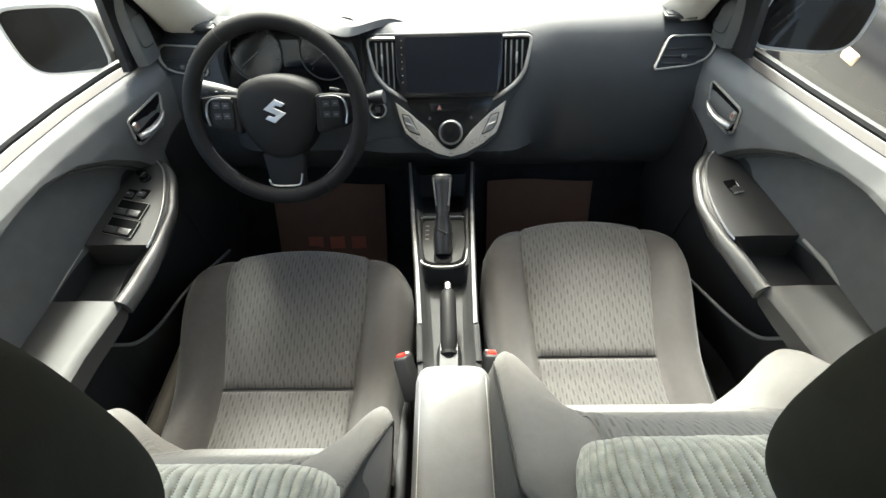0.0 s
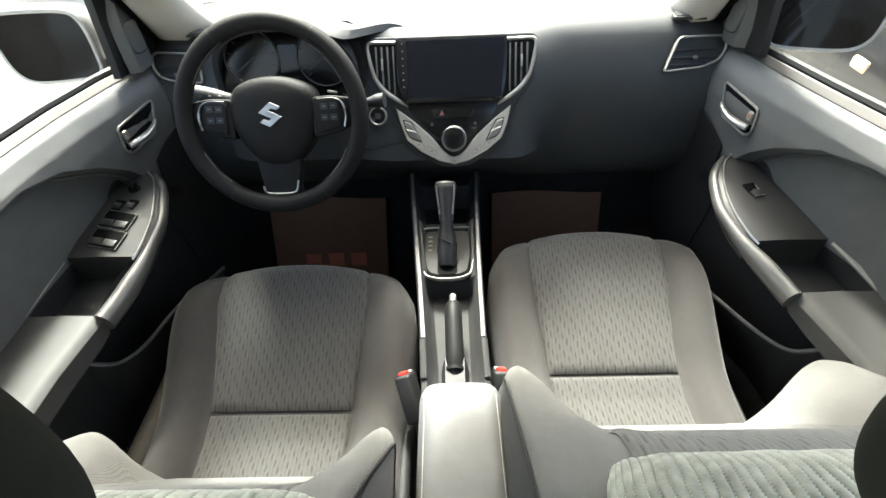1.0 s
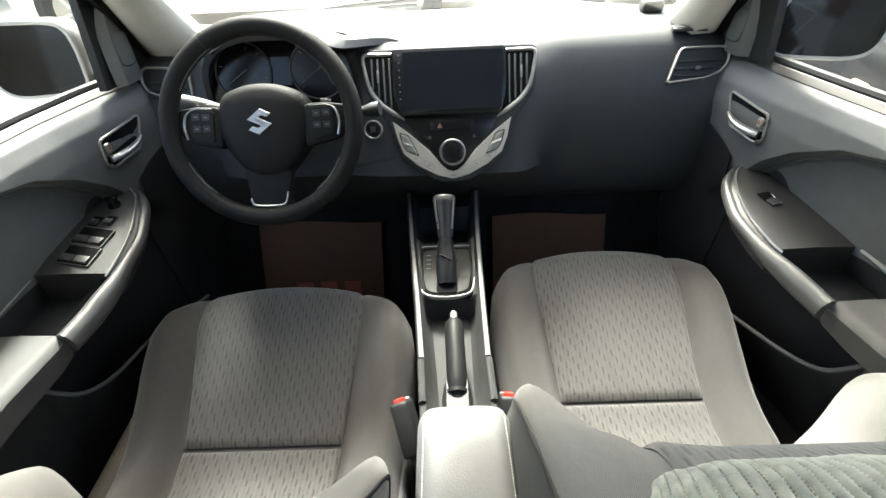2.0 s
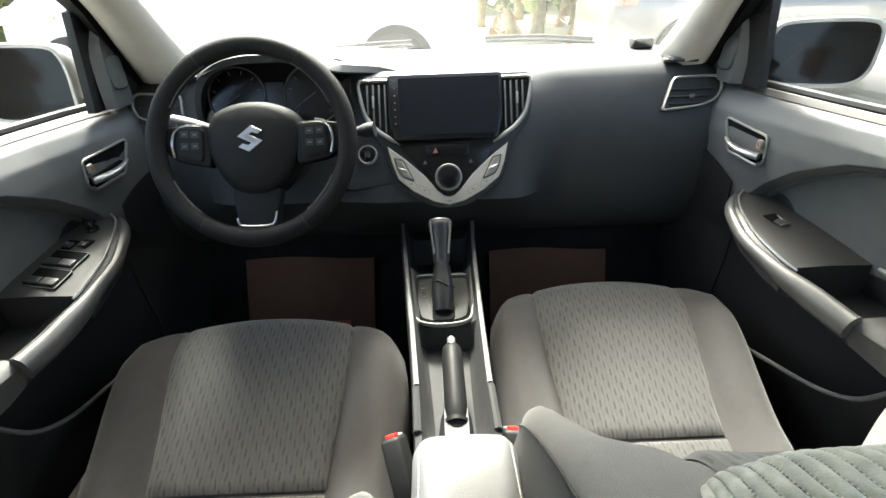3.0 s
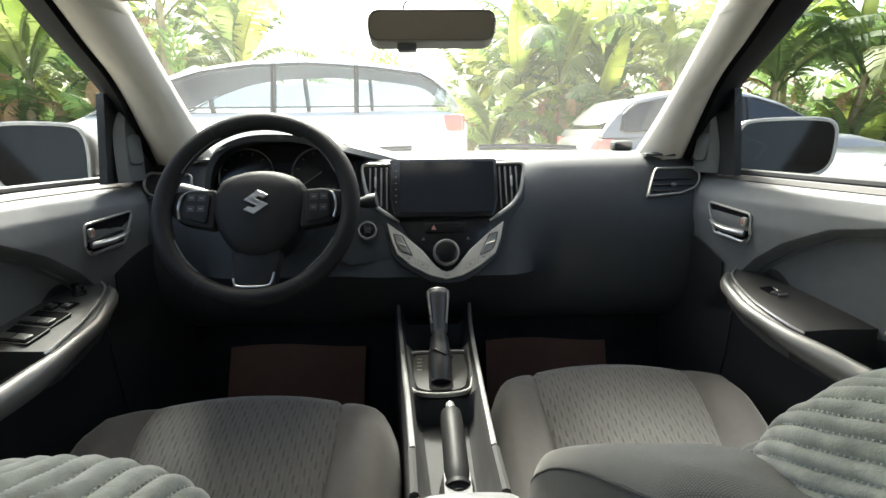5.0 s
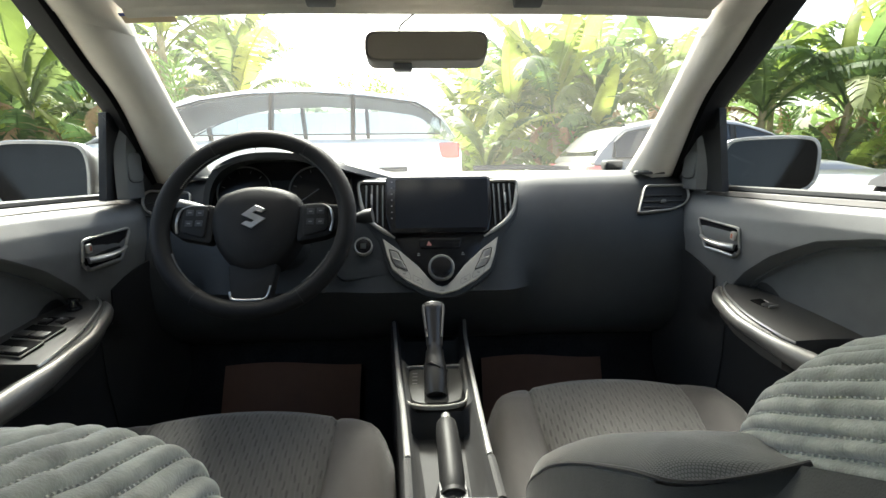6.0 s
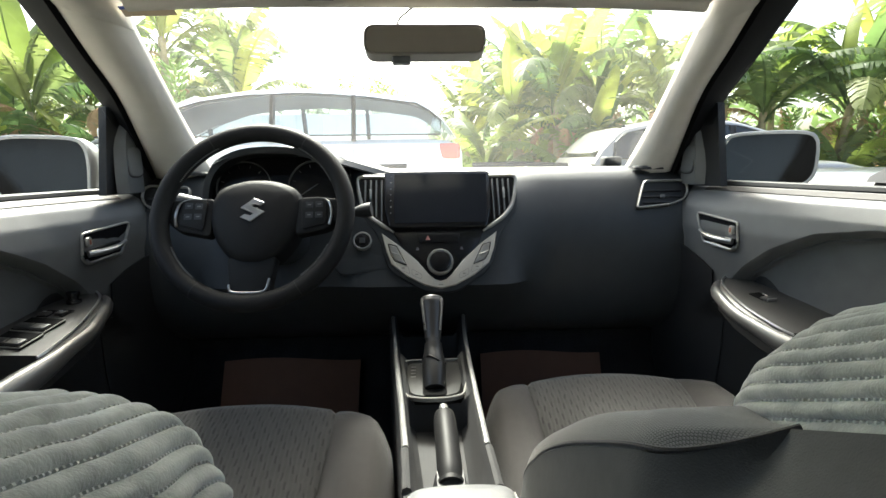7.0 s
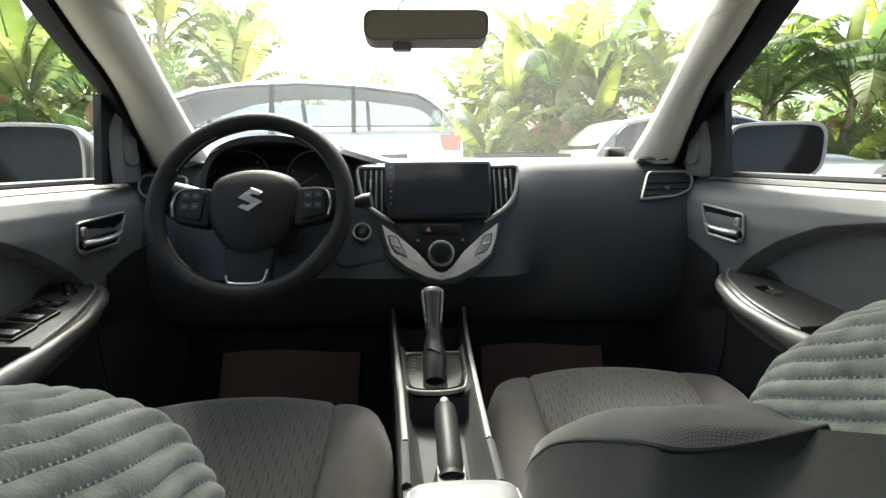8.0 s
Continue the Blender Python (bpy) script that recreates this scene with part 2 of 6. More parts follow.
PAINT_GREY = mat("grey_paint", (0.2, 0.195, 0.19), 0.3, metal=0.3, coat=0.7, vary=0.05)
PAINT_DARK = mat("dark_grey_paint", (0.011, 0.011, 0.013), 0.3, metal=0.0, spec=0.3, coat=0.4, vary=0.06)
CAR_GLASS = mat("tinted_glass", (0.012, 0.013, 0.015), 0.05, spec=0.5, vary=0.05)
STICKER = mat("sticker_paper", (0.5, 0.4, 0.28), 0.7, vary=0.1)
STICKER_BLUE = mat("sticker_blue", (0.05, 0.08, 0.3), 0.6)
AMBER = mat("amber_lens", (0.8, 0.55, 0.35), 0.25, vary=0.1)
LAMP_RED = mat("red_lens", (0.5, 0.16, 0.14), 0.2, vary=0.1)
LAMP_CLEAR = mat("clear_lens", (0.7, 0.72, 0.74), 0.15, vary=0.1)
TYRE = mat("tyre_rubber", (0.02, 0.02, 0.02), 0.8, bump=0.5, bump_scale=120)
GROUND = mat("pale_concrete", (0.42, 0.4, 0.36), 0.95, vary=0.25, scale=4, bump=0.6, bump_scale=60)
CLADDING = mat("pale_cladding", (0.82, 0.82, 0.8), 0.5, vary=0.12, scale=2)
WALL = mat("grey_wall", (0.14, 0.145, 0.15), 0.9, vary=0.2, scale=2, bump=0.4, bump_scale=40)
LEAF = mat("banana_leaf", (0.13, 0.19, 0.062), 0.45, vary=0.4, scale=5, trans=0.6, hue_vary=0.05)
LEAF_YOUNG = mat("young_banana_leaf", (0.22, 0.29, 0.06), 0.45, vary=0.3, scale=5, trans=0.6, hue_vary=0.04)
LEAF_DRY = mat("dry_banana_leaf", (0.32, 0.2, 0.1), 0.85, vary=0.4, scale=8, trans=0.2)
STEM = mat("banana_stem", (0.26, 0.22, 0.12), 0.75, vary=0.45, scale=9, bump=0.5, bump_scale=40)
FRUIT = mat("green_bananas", (0.16, 0.27, 0.05), 0.5, vary=0.3, scale=20)


# ---- building tools ----
def thing(name, at, label, category, group="", kind=""):
    ob = new(name)
    ob.location = at
    ob.empty_display_size = 0.05
    return tagged(ob, label, category, group, kind)


def finish(name, bm, material, sharp=40):
    bmesh.ops.recalc_face_normals(bm, faces=bm.faces)
    me = bpy.data.meshes.new(name)
    bm.to_mesh(me)
    bm.free()
    me.materials.append(material)
    me.polygons.foreach_set("use_smooth", [True] * len(me.polygons))
    me.set_sharp_from_angle(angle=radians(sharp))
    return me


def part(name, bm, material, parent, label="", local=False, sharp=40):
    """One mesh under a thing or under a part, built in the place's own metres (local: in the thing's)."""
    ob = new(name, finish(name, bm, material, sharp))
    if parent is not None:
        ob.parent = parent
        if not local and parent.type == "EMPTY":
            ob.matrix_parent_inverse = Matrix.Translation(-parent.location)
    return tagged(ob, label)


def solo(name, bm, material, label, category, group="", kind="", sharp=40):
    return tagged(part(name, bm, material, None, "", False, sharp), label, category, group, kind)


def box(x0, x1, y0, y1, z0, z1, bevel=0.0, seg=2, m=None):
    bm = bmesh.new()
    bmesh.ops.create_cube(bm, size=1)
    for v in bm.verts:
        v.co = Vector(((x0 + x1) / 2 + v.co.x * (x1 - x0), (y0 + y1) / 2 + v.co.y * (y1 - y0), (z0 + z1) / 2 + v.co.z * (z1 - z0)))
    if bevel:
        bmesh.ops.bevel(bm, geom=bm.edges[:], offset=bevel, segments=seg, profile=0.5, affect="EDGES")
    if m is not None:
        bm.transform(m)
    return bm


def join(*bms):
    out = bms[0]
    for b in bms[1:]:
        me = bpy.data.meshes.new("tmp")
        b.to_mesh(me)
        b.free()
        out.from_mesh(me)
        bpy.data.meshes.remove(me)
    return out


def loft(rings, closed=True, caps=True):
    bm = bmesh.new()
    vs = [[bm.verts.new(p) for p in r] for r in rings]
    k = len(rings[0])
    for a, b in zip(vs, vs[1:]):
        for i in range(k if closed else k - 1):
            bm.faces.new((a[i], a[(i + 1) % k], b[(i + 1) % k], b[i]))
    if caps and closed:
        bm.faces.new(vs[0][::-1])
        bm.faces.new(vs[-1])
    return bm


def spline(pts, n):
    """n points along a smooth curve through pts."""
    p = [Vector(q) for q in pts]
    p = [p[0] * 2 - p[1]] + p + [p[-1] * 2 - p[-2]]
    out = []
    for i in range(n):
        f = i / (n - 1) * (len(p) - 3)
        k = min(int(f), len(p) - 4)
        t = f - k
        a, b, c, d = p[k:k + 4]
        out.append(0.5 * (2 * b + (c - a) * t + (2 * a - 5 * b + 4 * c - d) * t * t + (3 * b - a - 3 * c + d) * t ** 3))
    return out


def tube(path, radius, n=10, closed=False, flat=1.0, up=(0, 0, 1)):
    """A round (or flattened) bar along a path; radius is a number or a function of 0..1."""
    rings, m = [], len(path)
    for i, p in enumerate(path):
        a, b = (path[i - 1], path[(i + 1) % m]) if closed else (path[max(i - 1, 0)], path[min(i + 1, m - 1)])
        d = (Vector(b) - Vector(a)).normalized()
        s = d.cross(Vector(up))
        s = s.normalized() if s.length > 1e-4 else Vector((1, 0, 0))
        u = s.cross(d)
        r = radius(i / (m - 1)) if callable(radius) else radius
        rings.append([Vector(p) + s * (r * math.cos(k * math.tau / n)) + u * (r * flat * math.sin(k * math.tau / n)) for k in range(n)])
    if closed:
        rings.append(rings[0])
        bm = loft(rings, True, False)
        bmesh.ops.remove_doubles(bm, verts=bm.verts, dist=1e-6)
        return bm
    return loft(rings)


def sheet(fn, nu, nv, thick=0.0):
    """A grid over 0..1, 0..1; with a thickness it becomes a solid skin."""
    bm = bmesh.new()
    g = [[bm.verts.new(fn(i / nu, j / nv)) for j in range(nv + 1)] for i in range(nu + 1)]
    for i in range(nu):
        for j in range(nv):
            bm.faces.new((g[i][j], g[i + 1][j], g[i + 1][j + 1], g[i][j + 1]))
    if thick:
        bmesh.ops.recalc_face_normals(bm, faces=bm.faces)
        bmesh.ops.solidify(bm, geom=bm.faces[:], thickness=thick)
    return bm


def prism(outline, depth, m, bevel=0.0, seg=2):
    """A flat outline (u, v) given a depth along its normal, put in place by m."""
    bm = bmesh.new()
    f = bm.faces.new([bm.verts.new((u, v, 0)) for u, v in outline])
    top = bmesh.ops.extrude_face_region(bm, geom=[f])["geom"]
    lifted = [v for v in top if isinstance(v, bmesh.types.BMVert)]
    bmesh.ops.translate(bm, verts=lifted, vec=(0, 0, depth))
    if bevel:
        rim = [e for e in bm.edges if all(v in lifted for v in e.verts)]
        bmesh.ops.bevel(bm, geom=rim, offset=bevel, segments=seg, profile=0.5, affect="EDGES")
    bm.transform(m)
    return bm


def rounded(outline, r, n=4):
    """An outline with its corners rounded."""
    out, k = [], len(outline)
    for i in range(k):
        p, a, b = (Vector(outline[j % k]) for j in (i, i - 1, i + 1))
        da, db = a - p, b - p
        q = min(r, da.length * 0.45, db.length * 0.45)
        s, e = p + da.normalized() * q, p + db.normalized() * q
        for j in range(n + 1):
            t = j / n
            out.append(tuple((1 - t) ** 2 * s + 2 * t * (1 - t) * p + t * t * e))
    return out


def ring_strip(outline, width, depth, m, bevel=0.0):
    """A frame that follows a closed outline, width inwards."""
    k = len(outline)
    c = Vector((sum(p[0] for p in outline) / k, sum(p[1] for p in outline) / k))
    rings = []
    for i in range(k):
        p, a, b = (Vector(outline[j % k]) for j in (i, i - 1, i + 1))
        d = (b - a).normalized()
        nrm = Vector((-d.y, d.x))
        if nrm.dot(c - p) < 0:
            nrm = -nrm
        q = p + nrm * width
        h = bevel
        e = nrm * h
        rings.append([(p.x, p.y, 0), (p.x, p.y, depth - h), (p.x + e.x, p.y + e.y, depth), (q.x - e.x, q.y - e.y, depth), (q.x, q.y, depth - h), (q.x, q.y, 0)])
    rings.append(rings[0])
    bm = loft(rings, True, False)
    bmesh.ops.remove_doubles(bm, verts=bm.verts, dist=1e-6)
    bm.transform(m)
    return bm


def disc(r, depth, m, n=32, bevel=0.0, seg=2):
    return prism([(r * math.cos(i * math.tau / n), r * math.sin(i * math.tau / n)) for i in range(n)], depth, m, bevel, seg)


def frame_at(p, u, v):
    """The pose whose first two axes are u and v, at p."""
    u = Vector(u).normalized()
    w = u.cross(Vector(v)).normalized()
    return Matrix.Translation(p) @ Matrix((u, w.cross(u), w)).transposed().to_4x4()


def lerp(a, b, t):
    return a + (b - a) * t


def along(table, s):
    """A value read from pairs (place, value), smooth between them."""
    if s <= table[0][0]:
        return table[0][1]
    for (a, p), (b, q) in zip(table, table[1:]):
        if s <= b:
            t = (s - a) / (b - a)
            return lerp(p, q, t * t * (3 - 2 * t))
    return table[-1][1]


def linear(table, s):
    if s <= table[0][0]:
        return table[0][1]
    for (a, p), (b, q) in zip(table, table[1:]):
        if s <= b:
            return lerp(p, q, (s - a) / (b - a))
    return table[-1][1]


def curve(table, s):
    """A value read from pairs (place, value) along a smooth curve."""
    k = max(0, min(len(table) - 2, sum(1 for p in table if p[0] <= s) - 1))
    (a, p), (b, q) = table[k], table[k + 1]
    t = min(max((s - a) / (b - a), 0), 1)
    m0 = (q - table[k - 1][1]) / (b - table[k - 1][0]) if k > 0 else (q - p) / (b - a)
    m1 = (table[k + 2][1] - p) / (table[k + 2][0] - a) if k + 2 < len(table) else (q - p) / (b - a)
    h = b - a
    return (2 * t ** 3 - 3 * t * t + 1) * p + (t ** 3 - 2 * t * t + t) * h * m0 + (3 * t * t - 2 * t ** 3) * q + (t ** 3 - t * t) * h * m1


def smooth(a, b, s):
    t = min(max((s - a) / (b - a), 0), 1)
    return t * t * (3 - 2 * t)


def mirror_x(bm, c=-0.03):
    bm.transform(Matrix.Translation((2 * c, 0, 0)) @ Matrix.Diagonal((-1, 1, 1, 1)))
    return bm


# ---- the car's shell ----
CX = -0.03  # the middle plane of the cabin
SILL = {1: [(-0.5, 0.755), (0.4, 0.755), (0.6, 0.735), (0.7, 0.702), (0.82, 0.665), (0.98, 0.622), (1.1, 0.585)],
        -1: [(-0.5, 0.8), (0.4, 0.8), (0.6, 0.79), (0.7, 0.78), (0.82, 0.758), (0.95, 0.72), (1.1, 0.655)]}
RIDGE = [(0.4, 0.872), (0.57, 0.886), (0.65, 0.889), (0.73, 0.872), (0.8, 0.833), (0.85, 0.79), (0.89, 0.74), (0.93, 0.68), (1.1, 0.6)]
UPPER = [(0.3, -0.03), (0.5, -0.035), (0.7, -0.05), (0.8, -0.058), (0.86, -0.06), (0.9, -0.05), (0.925, -0.034), (0.938, -0.015), (0.946, 0.0)]
ARM_IN = [(0.2, 0.13), (0.42, 0.14), (0.54, 0.155), (0.6, 0.165), (0.68, 0.17), (0.75, 0.16), (0.82, 0.13), (0.86, 0.1), (0.895, 0.06)]
ARM_TOP = [(0.2, 0.695), (0.4, 0.698), (0.56, 0.702), (0.64, 0.716), (0.7, 0.73), (0.8, 0.75), (0.9, 0.762)]


def door_point(s, y, z, proud=0.0):
    """A point on the inner face of a door (s: 1 right, -1 left)."""
    zr = linear(RIDGE, y)
    off = linear(UPPER, z)
    if y < 0.97:
        low = -0.018 if z > 0.6 else lerp(-0.018, -0.03, smooth(0.6, 0.45, z))
        off = lerp(low, off, smooth(zr - 0.016, zr + 0.004, z) if y < 0.9 else lerp(1, smooth(zr - 0.016, zr + 0.004, z), smooth(0.97, 0.9, y)))
    return Vector((s * (linear(SILL[s], y) + off - proud), y, z))


def door(s, name, label):
    d = thing(name, (s * 0.78, 0.4, 0.3), label, "car door", kind="structure")
    def panel(u, v):
        y, k = lerp(-0.35, 1.09, u), v * 72
        zr = linear(RIDGE, y)
        z = lerp(0.3, zr - 0.016, k / 34) if k <= 34 else lerp(zr - 0.016, zr + 0.004, (k - 34) / 6) if k <= 40 else lerp(zr + 0.004, 0.946, (k - 40) / 32)
        return door_point(s, y, z)
    part("door_panel", sheet(lambda u, v: panel(u, lerp(0.5, 1, v)), 120, 38, 0.004), PLASTIC_SOFT, d)
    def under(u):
        """The door's foot, its shade painted in, climbs to the ridge at the hinge end."""
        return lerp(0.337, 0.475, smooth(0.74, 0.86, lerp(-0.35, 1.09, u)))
    part("door_insert", sheet(lambda u, v: panel(u, lerp(under(u) - 0.002, 0.502, v)), 120, 18, 0.004), INSERT, d, "darker insert panel behind the armrest")
    # shade at the hinge end, laid on the door as a black sheet
    part("hinge_shade", sheet(lambda u, v: door_point(s, lerp(0.915, 1.088, u), lerp(0.302, 0.83 - 0.06 * (1 - u) ** 2, v), 0.0035), 16, 40, 0.004), PLASTIC_LOW, d, "black sheet painting the shade at the hinge end")
    part("door_foot", sheet(lambda u, v: panel(u, lerp(0, under(u), v)), 120, 24, 0.003), PLASTIC_LOW, d, "lower door panel with the footwell's shade in its colour")
    part("outer_skin", sheet(lambda u, v: Vector((s * (linear(SILL[s], lerp(-0.35, 1.16, u)) + 0.07 - 0.05 * (v - 0.5) ** 2), lerp(-0.35, 1.16, u), lerp(0.22, 0.9, v))), 16, 8, 0.012), PAINT_WHITE, d, "white painted outer skin")
    # black weather strip on the sill
    path = [Vector((s * (linear(SILL[s], y) + 0.012), y, 0.949)) for y in np.linspace(-0.35, 1.0, 24)]
    part("sill_strip", sheet(lambda u, v: door_point(s, lerp(-0.34, 1.0, u), lerp(0.937, 0.9455, v), 0.0025), 60, 6, 0.003), SILL_TRIM, d, "brownish grey trim along the window sill")
    part("weather_strip", tube(path, 0.009, 8), RUBBER, d)
    # inner handle: bezel, dark cup, chrome lever, lock slider
    hy = 0.0 if s > 0 else 0.003
    outline = rounded([(0.972, 0.889), (0.868, 0.878), (0.86, 0.832), (0.871, 0.819), (0.941, 0.826)], 0.009, 3)
    ring = [door_point(s, y + hy, z, 0.003) for y, z in outline]
    bezel = part("handle_bezel", tube(ring, 0.0026, 8, True), SILVER_MATT, d, "bright bezel round the inner handle")
    part("handle_lip", tube(spline([door_point(s, y + hy, z, 0.006) for y, z in ((0.937, 0.829), (0.905, 0.826), (0.873, 0.8225), (0.865, 0.829))], 14), 0.0028, 8), SILVER, bezel, "bright lower lip")
    bm = bmesh.new()
    bm.faces.new([bm.verts.new(door_point(s, y + hy, z, 0.002)) for y, z in outline])
    part("handle_cup", bm, PIANO, d)
    lever = [door_point(s, y + hy, z, p) for y, z, p in ((0.95, 0.853, 0.007), (0.93, 0.847, 0.014), (0.905, 0.843, 0.017), (0.882, 0.841, 0.014), (0.868, 0.84, 0.008))]
    part("handle_lever", tube(spline(lever, 18), lambda t: 0.009 * (0.35 + 0.65 * math.sin(min(t * 1.3, 1) * 1.57)), 12, flat=0.75), SILVER, d, "satin chrome pull lever")
    q = door_point(s, 0.8735 + hy, 0.8625, 0.006)
    slider = part("lock_slider", box(q.x - 0.004, q.x + 0.004, q.y - 0.0065, q.y + 0.0065, q.z - 0.009, q.z + 0.009, 0.003), SILVER_MATT, d, "small bright lock slider")
    part("lock_mark", box(q.x - 0.0046, q.x + 0.0046, q.y - 0.003, q.y + 0.003, q.z - 0.005, q.z + 0.005, 0.001, 1), RED_PRINT, slider)
    # armrest: switch panel, silver grip strip, pull cup, padded rear
    ye = 0.552 if s > 0 else 0.535
    def section(y, drop):
        o = linear(SILL[s], y) - 0.014
        i = linear(SILL[s], y) - linear(ARM_IN, y)
        z = linear(ARM_TOP, y)
        pts = [(o, z), (lerp(o, i, 0.5), z + 0.002), (i + 0.02, z), (i + 0.008, z - 0.003), (i, z - 0.012), (i + 0.003, z - drop * 0.6), (lerp(i, o, 0.35), z - drop), (o, z - drop)]
        return [Vector((s * x, y, zz)) for x, zz in pts]
    part("switch_panel", loft([section(y, dr) for y, dr in ((0.898, 0.02), (0.885, 0.035), (0.86, 0.05), (0.82, 0.065), (0.76, 0.075), (0.7, 0.08), (0.663, 0.08))]), ARM_GREY, d, "dark satin grey switch panel")
    def edge(y, inn=0.0, dz=0.0):
        return Vector((s * (linear(SILL[s], y) - linear(ARM_IN, y) + inn), y, linear(ARM_TOP, y) + dz))
    strip = [edge(y, -0.001, -0.014) for y in (0.9, 0.89, 0.87, 0.84, 0.8, 0.75, 0.7, 0.66, 0.62, 0.58, ye - 0.004)]
    part("grip_strip", tube(spline(strip, 40), lambda t: 0.0035 + 0.006 * smooth(0, 0.25, t) + 0.007 * smooth(0.55, 0.85, t), 12, flat=1.3), GRIP, d, "satin silver grip strip")
    part("bright_line", tube(spline([edge(y, 0.012, 0.0015) for y in (0.893, 0.86, 0.8, 0.74, 0.68, 0.655)], 24), 0.0022, 6), SILVER, d)
    o0, o1 = (linear(SILL[s], y) - 0.016 for y in (0.66, ye))
    cup = [[Vector((s * x, y, z)) for x, z in ((o, zt), (o, zt - 0.05), (i, zt - 0.055), (i, zt - 0.004))] for y, o, i, zt in
           ((0.66, o0, o0 - 0.13, 0.716), (0.61, lerp(o0, o1, 0.5), o0 - 0.115, 0.71), (ye - 0.004, o1, o1 - 0.125, 0.702))]
    part("pull_cup", loft(cup, False), PLASTIC_LOW, d)
    rim = [Vector((s * o0, 0.655, 0.719)), Vector((s * lerp(o0, o1, 0.5), 0.605, 0.713)), Vector((s * o1, ye - 0.003, 0.706))]
    part("cup_rim", tube(spline(rim, 8), 0.006, 8), SILVER_MATT, d)
    part("armrest_pad", loft([section(y, dr) for y, dr in ((ye, 0.06), (ye - 0.008, 0.075), (0.5, 0.085), (0.42, 0.09), (0.3, 0.09), (0.15, 0.09))]), ARM_PAD, d, "soft grey armrest pad")
    # map pocket with a rolled lip
    lip = [(0.9, 0.44), (0.84, 0.452), (0.76, 0.478), (0.69, 0.49), (0.62, 0.502), (0.57, 0.522), (0.53, 0.553), (0.5, 0.6), (0.47, 0.64), (0.3, 0.66)]
    def lip_x(y):
        return linear(SILL[s], y) - 0.105 if y > 0.5 else linear(SILL[s], y) - 0.1
    curve = spline([(s * lip_x(y), y, z) for y, z in lip], 40)
    part("pocket_lip", tube(curve, 0.0045, 8), PLASTIC_SOFT, d)
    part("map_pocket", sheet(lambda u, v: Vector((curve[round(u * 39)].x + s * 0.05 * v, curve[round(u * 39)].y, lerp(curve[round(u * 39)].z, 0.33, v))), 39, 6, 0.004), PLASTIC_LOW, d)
    # loudspeaker sail panel at the mirror corner
    sx = 0.585 if s > 0 else 0.66
    sail = [(s * (sx + 0.02), 0.955, 0.945), (s * (sx - 0.02), 1.11, 0.945), (s * (sx - 0.03), 1.12, 1.0), (s * (sx - 0.005), 0.985, 1.125), (s * (sx + 0.004), 0.965, 1.12)]
    bm = bmesh.new()
    bm.faces.new([bm.verts.new(p) for p in sail])
    ext = bmesh.ops.extrude_face_region(bm, geom=bm.faces[:])["geom"]
    bmesh.ops.translate(bm, verts=[v for v in ext if isinstance(v, bmesh.types.BMVert)], vec=(s * 0.015, 0, 0))
    part("sail_panel", bm, RUBBER, d, sharp=20)
    px_, py_, pz_ = (0.572, 1.03, 1.003) if s > 0 else (0.647, 1.008, 1.012)
    nose = loft([[Vector((s * (px_ + a), py_ + y, z)) for a, y in ((0.02, -w_ - 0.008), (0.0, -w_), (-0.006, 0.0), (-0.004, w_ * 0.7), (0.02, w_ + 0.01))] for w_, z in ((0.03, 0.948), (0.03, 0.98), (0.027, 1.02), (0.02, 1.06), (0.008, 1.092))])
    pod = part("tweeter_pod", nose, PLASTIC_SOFT, d)
    m = frame_at((s * (px_ - 0.0045), py_ - 0.008, pz_), (0.35, -s * 0.94, 0), (0, 0.25, 1))
    oval = rounded([(-0.017, -0.03), (0.015, -0.03), (0.018, 0.03), (-0.013, 0.03)], 0.013)
    part("tweeter_grille", prism(oval, 0.004, m, 0.002), PLASTIC_SOFT, pod, "oval loudspeaker grille")
    part("grille_groove", ring_strip([(x * 1.12, y * 1.08) for x, y in oval], 0.0022, 0.0015, m, 0.0005), RUBBER, pod)
    return d


right_door = door(1, "door_1", "black plastic car door panel with silver grip strip")
left_door = door(-1, "door_2", "black plastic driver's door panel with window switches")

# switches
def on_arm(s, y, f, dz=0.002):
    """A place on the switch panel: f runs from its inner edge to the door."""
    i, o = linear(SILL[s], y) - linear(ARM_IN, y) + 0.02, linear(SILL[s], y) - 0.016
    return Vector((s * lerp(i, o, f), y, linear(ARM_TOP, y) + dz))


def switch(s, d, y, f, w, l, material=PIANO):
    p = on_arm(s, y, f, 0.0)
    m = Matrix.Translation(p) @ pose(0, 0, 0, 13, 0, s * 14)
    well = part("switch_well", box(-w / 2 - 0.003, w / 2 + 0.003, -l / 2 - 0.003, l / 2 + 0.003, -0.004, 0.0015, 0.001, 1, m), RECESS, d)
    part("switch_key", box(-w / 2, w / 2, -l / 2, l / 2 * 0.4, 0.0, 0.006, 0.002, 2, m @ pose(0, 0, 0, -8)), material, well)
    part("switch_mark", box(-w / 2 * 0.6, w / 2 * 0.2, -l / 2 * 0.2, -l / 2 * 0.1, 0.006, 0.0068, 0, 1, m @ pose(0, 0, 0, -8)), WHITE_MARK, well)
    return well


wm = Matrix.Translation(on_arm(1, 0.782, 0.42, 0.0)) @ pose(0, 0, 0, 13, 0, 14)
well = part("switch_well", box(-0.013, 0.013, -0.02, 0.02, -0.004, 0.0012, 0.001, 1, wm), RECESS, right_door, "square black window switch well, pocket shade painted in")
key = part("switch_key", box(-0.0115, 0.0115, -0.018, -0.002, 0.0, 0.005, 0.002, 2, wm @ pose(0, 0, 0, -8)), ARM_GREY, well)
